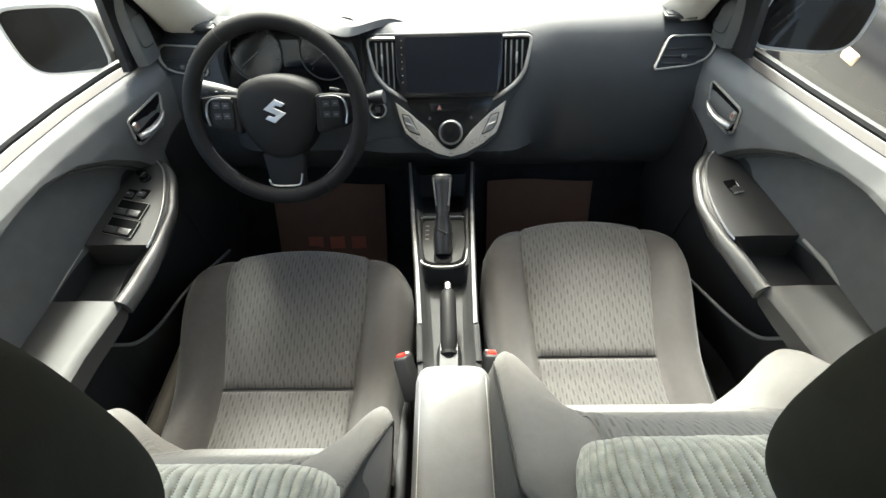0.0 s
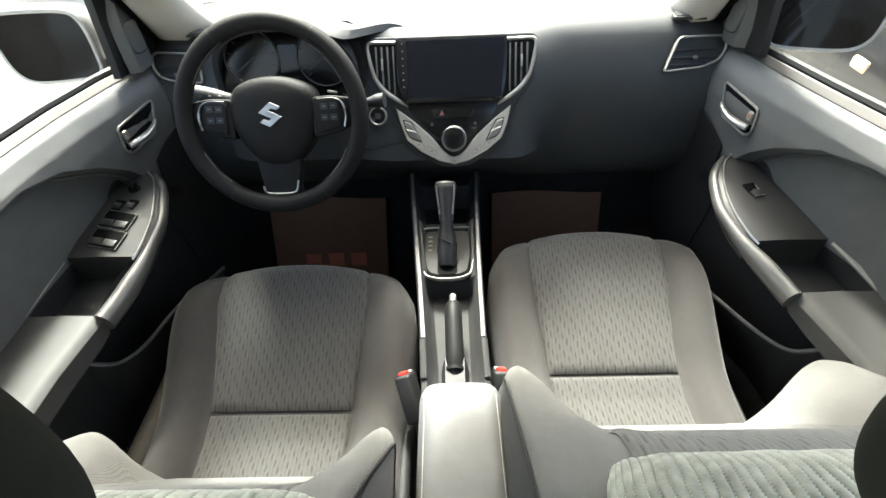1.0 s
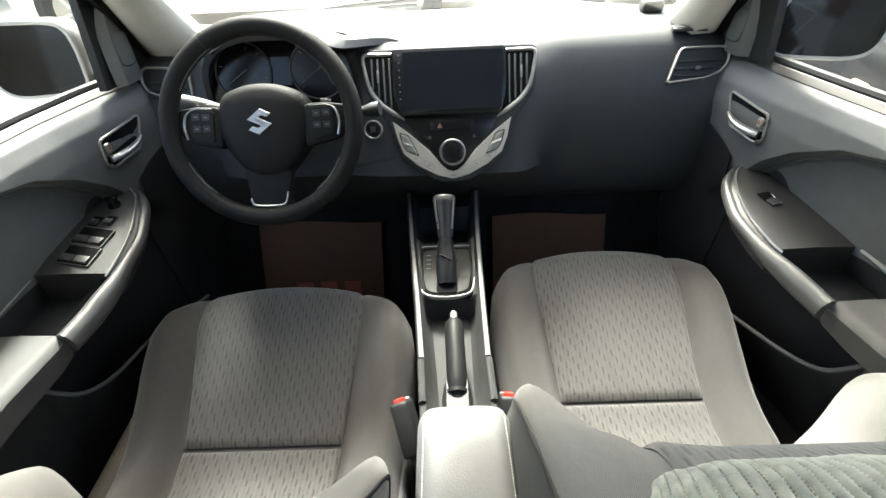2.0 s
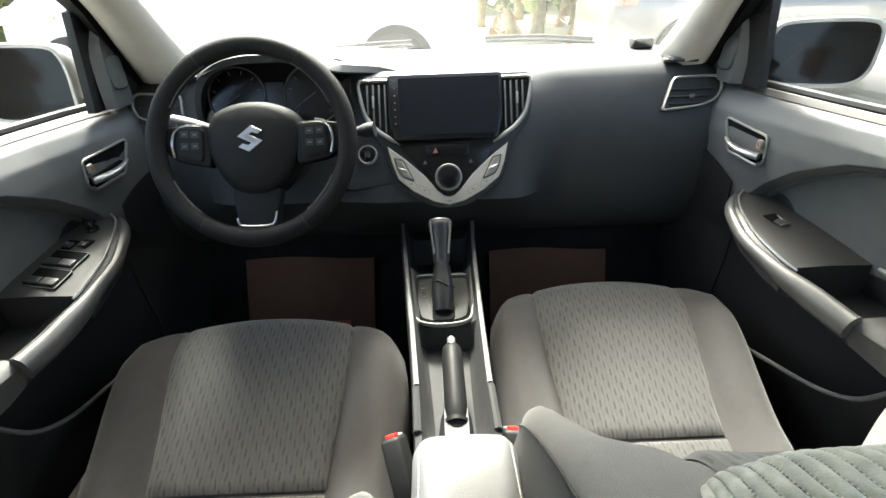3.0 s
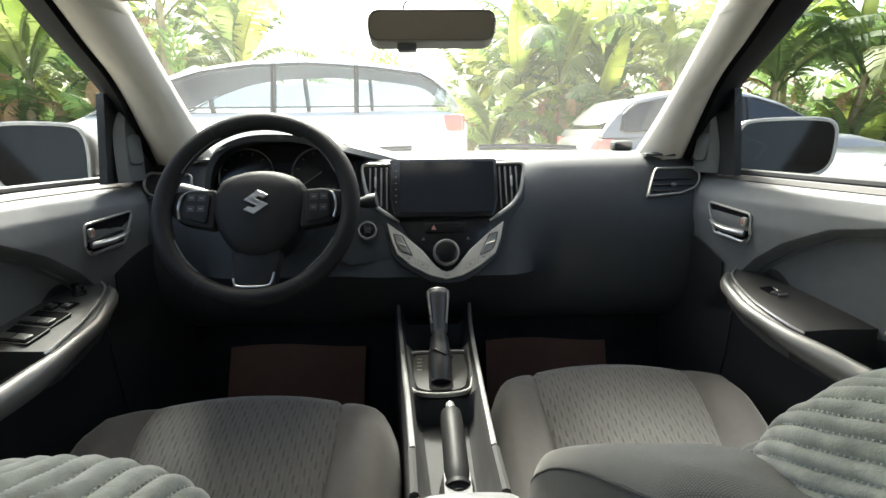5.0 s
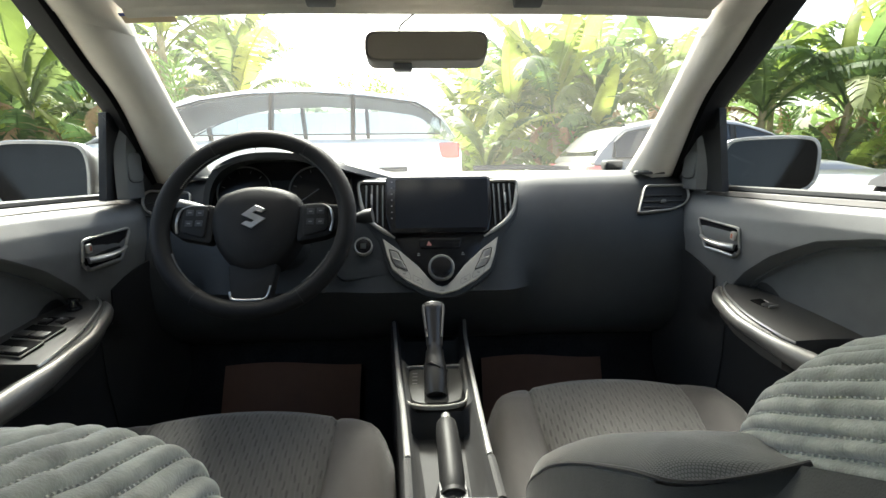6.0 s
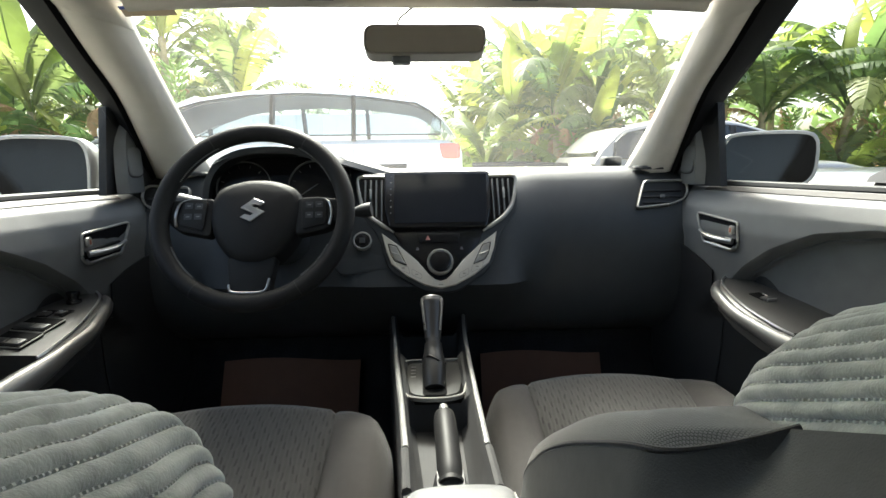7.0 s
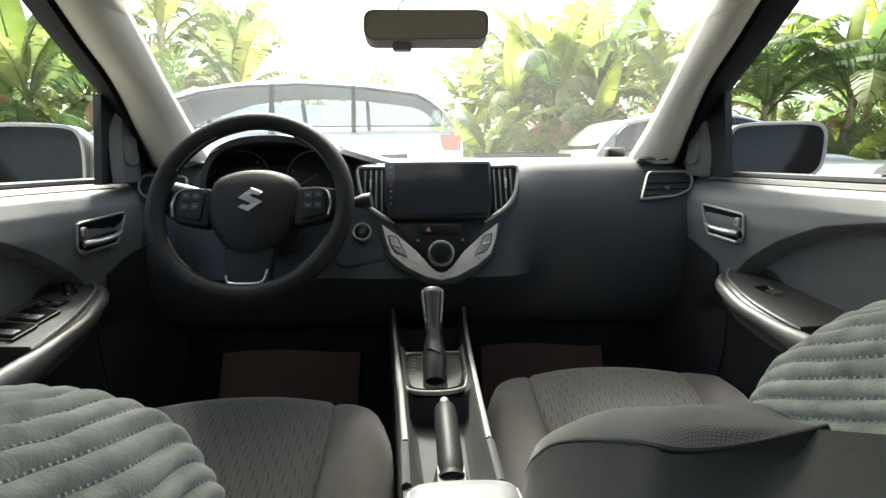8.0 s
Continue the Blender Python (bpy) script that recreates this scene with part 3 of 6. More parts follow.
part("key_edge", box(-0.0115, 0.0115, -0.019, -0.0175, 0.001, 0.0056, 0.0004, 1, wm @ pose(0, 0, 0, -8)), SILVER, well, "bright edge of the key")
part("key_side", box(0.0112, 0.0124, -0.018, 0.012, 0.001, 0.003, 0.0004, 1, wm), SILVER, well)
for yy in (0.748, 0.703):
    c = on_arm(-1, yy, 0.49, 0.0022)
    m = Matrix.Translation(c) @ pose(0, 0, 0, 13, 0, -14)
    well = part("switch_well", box(-0.034, 0.034, -0.02, 0.02, -0.004, 0.003, 0.001, 1, m), RECESS, left_door, "black window switch well, pocket shade painted in")
    part("well_line", ring_strip(rounded([(-0.035, -0.021), (0.035, -0.021), (0.035, 0.021), (-0.035, 0.021)], 0.003), 0.0014, 0.0022, m, 0.0005), SILVER_MATT, well)
    for kx in (-0.016, 0.016):
        part("switch_key", box(kx - 0.0148, kx + 0.0148, -0.018, -0.002, 0.0, 0.0062, 0.002, 2, m @ pose(0, 0, 0, -4)), ARM_GREY, well)
        part("switch_mark", box(kx - 0.006, kx + 0.004, -0.0055, -0.0045, 0.0061, 0.0067, 0, 1, m @ pose(0, 0, 0, -4)), FAINT_MARK, well)
for ff in (0.36, 0.62):
    switch(-1, left_door, 0.79, ff, 0.017, 0.02, ARM_GREY)
kn = on_arm(-1, 0.832, 0.4)
part("mirror_knob", join(disc(0.012, 0.006, Matrix.Translation(kn), 20, 0.002), disc(0.008, 0.014, Matrix.Translation(kn + Vector((0, 0, 0.006))), 16, 0.002),
                         box(kn.x - 0.011, kn.x + 0.011, kn.y - 0.004, kn.y + 0.004, kn.z + 0.014, kn.z + 0.022, 0.002)), PIANO, left_door, "black mirror adjuster knob")

# floor, toe board, tunnel sides, sill plates
floor_line = [(-1.5, 0.27), (-0.6, 0.27), (0.9, 0.27), (0.985, 0.285), (1.02, 0.34), (1.11, 0.56), (1.2, 0.7), (1.4, 0.75)]
tagged(part("floor", sheet(lambda u, v: Vector((lerp(-0.8, 0.76, u), *Vector(spline([(y, z, 0) for y, z in floor_line], 41)[round(v * 40)])[:2])), 2, 40, 0.02), CARPET, None),
       "black carpeted car floor rising to the toe board", "floor", kind="structure")
for s in (1, -1):
    x0, x1 = (0.64, 0.675) if s > 0 else (-0.7, -0.648)
    solo("trim", box(x0, x1, -0.3, 0.66 if s < 0 else 0.46, 0.272, 0.4, 0.03, 5), SILL_BEIGE, "pale beige door sill trim", "sill plate", kind="structure")
# bulkhead under the windscreen, rear bulkhead and rear glass frame that close the cabin
solo("wall_front", box(-0.72, 0.66, 1.37, 1.4, 0.25, 0.96), PLASTIC_LOW, "black bulkhead behind the dashboard", "bulkhead", kind="structure")
solo("wall_rear", box(-0.8, 0.76, -1.5, -1.45, 0.25, 0.98), CARPET, "dark rear bulkhead of the cabin", "bulkhead", kind="structure")
bench = thing("rear_bench", (CX, -0.95, 0.271), "grey cloth rear bench behind the front seats", "rear seat")
part("bench_cushion", box(-0.68, 0.62, -1.15, -0.68, 0.271, 0.52, 0.06, 4), CLOTH, bench)
part("bench_backrest", box(-0.68, 0.62, -1.35, -1.16, 0.271, 1.0, 0.06, 4), CLOTH, bench)

# headliner with a soft front edge, outer roof
def roof_z(y):
    return linear([(-1.5, 1.36), (-0.6, 1.5), (0.0, 1.515), (0.3, 1.49), (0.5, 1.43), (0.65, 1.36), (0.78, 1.305), (0.83, 1.288)], y)


def roof(u, v, lift=0.0):
    y = lerp(-1.5, 0.83, v)
    w = lerp(0.58, 0.485, smooth(0.2, 0.83, y)) + lift * 0.6
    x = (u * 2 - 1) * w
    return Vector((CX + x, y - 0.03 * (u * 2 - 1) ** 2, roof_z(y) + lift - lerp(0.05, 0.015, smooth(0.5, 0.83, y)) * abs(u * 2 - 1) ** 3))


solo("ceiling", sheet(lambda u, v: roof(u, v), 24, 40, 0.012), TRIM, "pale grey fabric headliner", "headliner", kind="structure")
solo("roof_skin", sheet(lambda u, v: roof(u, v, 0.05), 24, 40, 0.008), PAINT_WHITE, "white painted car roof", "roof", kind="structure")
part_edge = [roof(u, 1.0) + Vector((0, 0.004, -0.004)) for u in np.linspace(0, 1, 30)]
solo("header_trim", tube(part_edge, 0.016, 10), TRIM, "pale fabric edge above the windscreen", "trim", kind="structure")
for s in (1, -1):
    xm = CX + s * 0.25
    vis = thing("sun_visor", (xm, 0.74, 1.3), "folded grey sun visor against the headliner", "sun visor", "sun visors")
    m = Matrix.Translation((xm, 0.735, 1.312)) @ pose(0, 0, 0, -24, 0, 0)
    part("visor_board", box(-0.17, 0.17, -0.075, 0.055, -0.012, 0.012, 0.01, 3, m), TRIM, vis)
    part("visor_clip", box(-s * 0.08 - 0.024, -s * 0.08 + 0.024, 0.058, 0.078, -0.014, 0.008, 0.004, 2, m), PLASTIC_SOFT, vis)


# windscreen pillars, built for the right side and mirrored
def pillar(s):
    wide = 0.0 if s > 0 else 0.024  # the driver's pillar is trimmed wider
    inner = spline([(0.488, 1.2, 0.95), (0.478, 1.13, 0.985), (0.484, 1.04, 1.07), (0.481, 0.93, 1.17), (0.476, 0.83, 1.262), (0.472, 0.78, 1.3)], 24)
    outer = spline([(x + wide, y, z) for x, y, z in ((0.582, 1.16, 0.93), (0.56, 1.09, 0.968), (0.544, 0.958, 1.126), (0.531, 0.85, 1.2), (0.512, 0.735, 1.272), (0.505, 0.68, 1.31))], 24)
    frame_out = spline([(x + wide * 0.3, y, z) for x, y, z in ((0.64, 1.13, 0.95), (0.638, 1.06, 1.04), (0.618, 1.0, 1.115), (0.612, 0.88, 1.2), (0.592, 0.745, 1.28), (0.585, 0.68, 1.315))], 24)
    p = thing(f"pillar_{1 if s > 0 else 2}", (0.54 if s > 0 else -0.6, 1.1, 0.96), "pale fabric-covered windscreen pillar with black seal", "windscreen pillar", kind="structure")
    def put(bm):
        return bm if s > 0 else mirror_x(bm, CX)
    mid = [(a + b) / 2 + Vector((-0.012, -0.03, -0.008)) for a, b in zip(inner, outer)]
    back = [a + Vector((0.02, 0.05, 0.02)) for a in inner]
    rings = [[a + Vector((0, 0.012, 0)), a, a * 0.75 + m_ * 0.25 + Vector((0, -0.006, 0)), m_, b * 0.7 + m_ * 0.3 + Vector((0.003, -0.004, 0)), b, b + Vector((0.01, 0.03, 0.0)), c] for a, b, m_, c in zip(inner, outer, mid, back)]
    part("pillar_trim", put(loft(rings)), TRIM, p, sharp=85)
    cap = []
    for k, r_ in enumerate(rings[17:]):
        mid_ = sum(r_, Vector()) / len(r_)
        cap.append([q + (q - mid_).normalized() * (0.002 if k == 0 else 0.006) for q in r_])
    part("headliner_corner", put(loft(cap)), TRIM, p, "pale headliner corner lapping over the pillar", sharp=85)
    seal = [[b + Vector((0, 0.004, 0)), b + Vector((0.004, -0.012, -0.004)), (b + c) / 2 + Vector((0, -0.01, -0.004)), c, c + Vector((0.0, 0.03, 0.01)), b + Vector((0.01, 0.03, 0.01))] for b, c in zip(outer, frame_out)]
    part("door_frame_seal", put(loft(seal)), SEAL, p, "black rubber door seal")
    back_line = spline([(0.57, 0.68, 1.315), (0.565, 0.4, 1.4), (0.57, 0.0, 1.43), (0.6, -0.5, 1.41)], 16)
    part("roof_rail", put(loft([[q + Vector(o) for o in ((-0.02, 0, 0.05), (-0.035, 0, 0.0), (0.0, 0, -0.025), (0.03, 0, 0.0), (0.03, 0, 0.05))] for q in back_line])), TRIM, p)
    post = [[Vector((lerp(0.74, 0.6, t) + a, -0.42 + b - 0.05 * t, lerp(0.92, 1.42, t))) for a, b in ((0, 0), (-0.05, 0.02), (-0.05, 0.14), (0.0, 0.16))] for t in np.linspace(0, 1, 6)]
    part("centre_post", put(loft(post)), TRIM, p)


for s in (1, -1):
    pillar(s)


# glass
def screen(u, v):
    a = u * 2 - 1
    base = Vector((CX + a * 0.545, 1.36 - 0.17 * a * a, 0.985))
    top = Vector((CX + a * 0.5, 0.835 - 0.03 * a * a, 1.282 - 0.02 * a * a))
    return base.lerp(top, v) + Vector((0, 0.0, 0.03 * math.sin(math.pi * v)))


# the rear half of the cabin, closed behind the camera
solo("window_4", sheet(lambda u, v: Vector((CX + (u * 2 - 1) * lerp(0.66, 0.56, v), lerp(-1.47, -1.36, v), lerp(0.97, 1.4, v))), 8, 4, 0.004), REAR_GLASS, "unseen rear window, tinted to dim the cabin", "rear window", kind="structure")
for k, s in ((5, 1), (6, -1)):
    solo(f"window_{k}", sheet(lambda u, v, s=s: Vector((CX + s * lerp(0.785, 0.6, v), lerp(-1.47, -0.36, u), lerp(0.93, 1.44, v))), 8, 4, 0.004), REAR_GLASS, "unseen rear door window, tinted to dim the cabin", "door window", kind="structure")
    solo("rear_side_trim", sheet(lambda u, v, s=s: Vector((CX + s * 0.79, lerp(-1.47, -0.34, u), lerp(0.28, 0.935, v))), 8, 4, 0.01), PLASTIC_LOW, "black rear door panel", "door panel", kind="structure")
window = solo("window_1", sheet(screen, 24, 12), GLASS, "clear raked windscreen", "windscreen", kind="structure")
window.visible_shadow = False
for k, s in ((2, 1), (3, -1)):
    def pane(u, v, s=s):
        y = lerp(-0.35, 1.0, u)
        top = linear([(-0.5, 1.38), (0.3, 1.38), (0.68, 1.31), (0.88, 1.2), (1.0, 1.115)], y)
        x = linear(SILL[s], y) + 0.014
        return Vector((s * (x - 0.32 * (lerp(0.93, top, v) - 0.93) * (1.15 if s < 0 else 1)), y, lerp(0.93, top, v)))
    w = solo(f"window_{k}", sheet(pane, 20, 6), SIDE_GLASS, "slightly tinted door window", "door window", kind="structure")
    w.visible_shadow = False


# ---- dashboard ----
PROFILE = [(1.37, 0.97), (1.34, 0.985), (1.2, 0.988), (1.11, 0.982), (1.08, 0.974), (1.06, 0.958), (1.042, 0.932), (1.02, 0.9), (1.006, 0.865), (0.998, 0.83), (0.996, 0.79), (0.998, 0.748), (1.005, 0.7), (1.02, 0.65), (1.06, 0.6), (1.12, 0.57), (1.3, 0.55), (1.37, 0.6)]
BULGE = [(0.6, 0.0), (0.65, 0.0), (0.7, 0.03), (0.735, 0.072), (0.748, 0.076), (0.79, 0.052), (0.83, 0.037), (0.865, 0.03), (0.9, 0.03), (0.932, 0.028), (0.958, 0.018), (0.974, 0.0)]


def dash_point(x, i):
    y, z = PROFILE[i]
    b = smooth(0.26, 0.13, abs(x)) if x > 0 else lerp(smooth(0.5, 0.13, abs(x)), 0.8 * smooth(0.6, 0.45, -x), smooth(-0.13, -0.3, x))
    if 3 < i < 15:
        y -= b * linear(BULGE, z)
    if i <= 5 and -0.55 < x < -0.1:
        z += (0.028 if i > 1 else 0.012) * smooth(-0.11, -0.2, x) * smooth(-0.55, -0.47, x)
    y -= 0.12 * smooth(0.35, 0.75, abs(x - CX)) if i < 3 else 0.03 * smooth(0.6, 0.69, abs(x - CX))
    return Vector((x, y, z))


dash = thing("dashboard", (CX, 1.1, 0.6), "black plastic dashboard with silver-trimmed centre stack", "dashboard")
part("dash_body", loft([[dash_point(x, i) for i in range(len(PROFILE))] for x in np.linspace(-0.69, 0.622, 90)]), PLASTIC, dash)

# instrument binnacle
BX = -0.345
def hood(u, v, grow=0.0):
    a = math.pi * u
    e = 0.8
    w, h = (0.134 if u < 0.5 else 0.147) + grow, 0.128 + grow
    x = BX + w * math.copysign(abs(math.cos(a)) ** e, math.cos(a))
    z = 0.9 + h * abs(math.sin(a)) ** e
    y = lerp(0.955 + 0.03 * abs(math.cos(a)) ** 3, 1.16, v)
    return Vector((x, y, z - 0.045 * v ** 2 * abs(math.sin(a))))


rings = []
for v in np.linspace(0, 1, 8):
    outer_ = [hood(u, v, 0.012) for u in np.linspace(0, 1, 40)]
    inner_ = [hood(u, v) for u in np.linspace(1, 0, 40)]
    rings.append(outer_ + inner_)
part("binnacle_hood", loft(rings), PLASTIC, dash)
def cowl(u, v):
    """The cover that sweeps from the hood down to the dash on either side."""
    x = lerp(BX - 0.25, BX + 0.28, u)
    w = abs(x - BX) / (0.28 if x > BX else 0.25)
    ridge = 0.972 + 0.07 * (1 - smooth(0.1, 1.05, w))
    lip = 0.957 + 0.13 * smooth(0.42, 0.8, w)
    y = lerp(lip, 1.23, v)
    return Vector((x, y, lerp(ridge, 0.984, v ** 1.4) - 0.012 * max(0, 1 - v / 0.08) ** 2))


part("cowl", sheet(cowl, 60, 16, 0.006), PLASTIC, dash)
# black board added to hide the lit gap behind the dials
part("dial_gap_board", box(BX - 0.1, BX + 0.1, 1.075, 1.085, 0.86, 0.985), RECESS, dash)
gm = frame_at((BX, 1.008, 0.95), (1, 0, 0), (0, 0.35, 0.94))
part("instrument_panel", prism(rounded([(-0.158, -0.075), (0.158, -0.075), (0.15, 0.072), (-0.15, 0.072)], 0.03), 0.004, gm, 0.001), PIANO, dash)
for gx in (-0.076, 0.076):
    g = gm @ Matrix.Translation((gx, 0.004, 0.004))
    gauge = part("gauge", disc(0.054, 0.003, g, 40), PIANO, dash, "round black dial with faint ring")
    part("gauge_ring", ring_strip([(0.058 * math.cos(i * math.tau / 48), 0.058 * math.sin(i * math.tau / 48)) for i in range(48)], 0.0022, 0.006, g, 0.0008), FAINT_MARK, gauge)
    for i in range(10):
        part("tick_mark", box(-0.0006, 0.0006, 0.043, 0.05, 0.003, 0.0042, 0, 1, g @ pose(0, 0, 0, 0, 0, 135 - i * 30)), FAINT_MARK, gauge)
    part("needle", box(-0.0008, 0.0008, -0.008, 0.042, 0.004, 0.0055, 0, 1, g @ pose(0, 0, 0, 0, 0, 125)), FAINT_MARK, gauge)
part("trip_display", prism([(-0.019, -0.024), (0.019, -0.024), (0.019, 0.03), (-0.019, 0.03)], 0.0055, gm), SCREEN, dash)


# side air vents
def side_vent(s):
    if s > 0:
        o = [(0.476, 0.952), (0.566, 0.953), (0.579, 0.945), (0.578, 0.925), (0.563, 0.908), (0.53, 0.897), (0.446, 0.89)]
        p0, tilt = (0.0, 1.014, 0.889), (0, 0.62, 1)
    else:
        o = [(-0.552, 0.952), (-0.642, 0.957), (-0.655, 0.95), (-0.656, 0.93), (-0.643, 0.912), (-0.615, 0.903), (-0.545, 0.897)]
        p0, tilt = (0.0, 1.014, 0.889), (0, 0.62, 1)
    vv = Vector(tilt).normalized()
    m = frame_at(p0, (1, 0, 0), tilt)
    flat = rounded([(x, (z - 0.889) / vv.z) for x, z in o], 0.012, 4)
    m = m @ Matrix.Translation((0, 0, 0.0))
    v = part("side_vent", prism(flat, 0.006, m), PLASTIC_LOW, dash, "air vent with silver rim")
    part("vent_rim", ring_strip(flat, 0.0042, 0.012, m, 0.0015), SILVER_MATT, v)
    xs = [p[0] for p in o]
    cx, w = (min(xs) + max(xs)) / 2, max(xs) - min(xs)
    for k in range(3):
        h = 0.016 + k * 0.015
        part("vent_slat", box(cx - w * 0.36, cx + w * (0.36 if k else 0.25), h - 0.0015, h + 0.0015, 0.005, 0.011, 0.0008, 1, m), RUBBER, v)
    part("vent_tab", box(cx - 0.006, cx + 0.004, 0.026, 0.034, 0.008, 0.016, 0.002, 2, m), PLASTIC_SOFT, v)


for s in (1, -1):
    side_vent(s)

# centre stack
ZV = 0.887
sm = frame_at((0, 0.913, 0.748), (1, 0, 0), (0, 0.12, 0.231))


def st(pts):
    return [(x, (z - 0.748) / ZV) for x, z in pts]


part("stack_housing", prism(rounded(st([(-0.186, 0.98), (0.178, 0.98), (0.172, 0.9), (0.128, 0.85), (0.105, 0.782), (0.03, 0.738), (-0.034, 0.738), (-0.112, 0.782), (-0.134, 0.85), (-0.178, 0.9)]), 0.02), 0.012, sm @ Matrix.Translation((0, 0, -0.0115)), 0.004), PLASTIC, dash)
part("gloss_panel", prism(rounded(st([(-0.105, 0.862), (0.098, 0.862), (0.08, 0.83), (0.012, 0.758), (-0.018, 0.758), (-0.086, 0.83)]), 0.01), 0.003, sm, 0.001), PIANO, dash)
for s in (1, -1):
    def mx(pts):
        return st([(-0.004 + s * (x + 0.004), z) for x, z in pts])
    wing = mx([(0.108, 0.9685), (0.17, 0.9685), (0.1715, 0.955), (0.165, 0.925), (0.158, 0.906), (0.142, 0.887), (0.118, 0.871), (0.094, 0.857), (0.094, 0.868)])
    v = part("centre_vent", prism(wing, 0.003, sm), PIANO, dash, "upright-slatted air vent")
    line = [sm @ Vector((x, y, 0.005)) for x, y in mx([(0.108, 0.97), (0.14, 0.9705), (0.166, 0.97), (0.172, 0.962), (0.1695, 0.945), (0.165, 0.925), (0.157, 0.905), (0.14, 0.885), (0.118, 0.87), (0.092, 0.855)])]
    part("silver_surround", tube(spline(line, 40), lambda t: 0.0035 + 0.0015 * smooth(0.3, 0.8, t) - 0.003 * smooth(0.9, 1, t), 8, flat=1.0), SILVER_MATT, v)
    for x, lo in ((0.118, 0.878), (0.13, 0.886), (0.142, 0.895), (0.154, 0.91)):
        (a, b), (_, e) = mx([(x, lo), (x, 0.963)])
        part("vent_slat", box(a - 0.0016, a + 0.0016, b, e, 0.002, 0.009, 0.0007, 1, sm), PLASTIC_SOFT, v)
    (a, b), = mx([(0.142, 0.932)])
    part("vent_tab", box(a - 0.002, a + 0.002, b - 0.012, b + 0.012, 0.007, 0.013, 0.001, 1, sm), SILVER, v)

tablet = thing("touchscreen", (0, 1.0, 0.86), "large black touchscreen head unit, switched off", "touchscreen")
part("housing", prism(rounded(st([(-0.1205, 0.9775), (0.1115, 0.9775), (0.1105, 0.9), (0.1, 0.861), (-0.108, 0.861), (-0.1195, 0.9)]), 0.009), 0.012, sm @ Matrix.Translation((0, 0, 0.0025)), 0.003), PIANO, tablet)
part("display", prism(rounded(st([(-0.098, 0.971), (0.105, 0.971), (0.1, 0.87), (-0.098, 0.87)]), 0.004), 0.0008, sm @ Matrix.Translation((0, 0, 0.0146))), SCREEN, tablet)
for k in range(7):
    part("touch_mark", disc(0.0016, 0.0006, sm @ Matrix.Translation((-0.106, (0.966 - k * 0.0125 - 0.748) / ZV, 0.0146)), 8), FAINT_MARK, tablet)

haz = part("hazard_strip", prism(rounded(st([(-0.05, 0.852), (0.042, 0.852), (0.038, 0.833), (-0.046, 0.833)]), 0.004), 0.006, sm, 0.001), PIANO, dash)
tri = [(-0.033, 0.838), (-0.0225, 0.838), (-0.02775, 0.8475)]
part("hazard_triangle", prism(st(tri), 0.0008, sm @ Matrix.Translation((0, 0, 0.006))), WARN_MARK, haz, "dull red warning triangle")

vee = [(-0.126, 0.853), (-0.092, 0.83), (-0.052, 0.798), (-0.026, 0.77), (-0.014, 0.761), (-0.003, 0.758), (0.008, 0.761), (0.02, 0.77), (0.046, 0.798), (0.086, 0.83), (0.121, 0.853),
       (0.113, 0.82), (0.101, 0.792), (0.07, 0.77), (0.03, 0.751), (-0.003, 0.744), (-0.036, 0.751), (-0.076, 0.77), (-0.106, 0.793), (-0.117, 0.82)]
bezel = part("climate_bezel", prism(st(vee), 0.008, sm, 0.0015, 1), SILVER_BEIGE, dash, "satin silver V-shaped climate panel")
for s in (1, -1):
    def mx(pts):
        return st([(-0.003 + s * (x + 0.003), z) for x, z in pts])
    for q in ([(0.09, 0.824), (0.104, 0.829), (0.1, 0.814), (0.082, 0.807)], [(0.079, 0.805), (0.098, 0.812), (0.092, 0.8), (0.069, 0.791)]):
        part("rocker_button", prism(rounded(mx(q), 0.003, 2), 0.0025, sm @ Matrix.Translation((0, 0, 0.008)), 0.0008, 1), SILVER, bezel)
    outl = mx([(0.088, 0.827), (0.107, 0.832), (0.101, 0.81), (0.092, 0.797), (0.066, 0.788)])
    part("button_surround", ring_strip(rounded(outl, 0.003, 2), 0.0012, 0.001, sm @ Matrix.Translation((0, 0, 0.0079))), PIANO, bezel)
    for q in ([(0.064, 0.786), (0.09, 0.796), (0.085, 0.781), (0.06, 0.772)], [(0.057, 0.782), (0.057, 0.77), (0.036, 0.761), (0.036, 0.771)]):
        part("flat_button", ring_strip(rounded(mx(q), 0.002, 1), 0.0008, 0.0006, sm @ Matrix.Translation((0, 0, 0.0079))), PRINT_GREY, bezel)
        c = [sum(p[i] for p in mx(q)) / 4 for i in (0, 1)]
        part("button_mark", box(c[0] - 0.003, c[0] + 0.003, c[1] - 0.0012, c[1] + 0.0012, 0.0079, 0.0087, 0, 1, sm), PRINT_GREY, bezel)
    (a, b), (c_, d_) = mx([(0.0785, 0.8065), (0.1, 0.8135)])
    part("rocker_bar", tube([sm @ Vector((a, b, 0.0105)), sm @ Vector((c_, d_, 0.0105))], 0.0015, 8), SILVER, bezel, "bright bar between the rocker buttons")
    (a, b), = mx([(0.044, 0.822)])
    part("panel_mark", join(box(a - 0.0035, a + 0.0035, b - 0.0032, b - 0.0014, 0.0029, 0.0036, 0, 1, sm), box(a - 0.002, a + 0.002, b + 0.0002, b + 0.0024, 0.0029, 0.0036, 0, 1, sm)), FAINT_MARK, dash)
part("button_mark", box(-0.008, 0.002, 0.002, 0.0042, 0.0079, 0.0087, 0, 1, sm), PRINT_GREY, bezel)
dm = sm @ Matrix.Translation((-0.003, (0.7935 - 0.748) / ZV, 0.003))
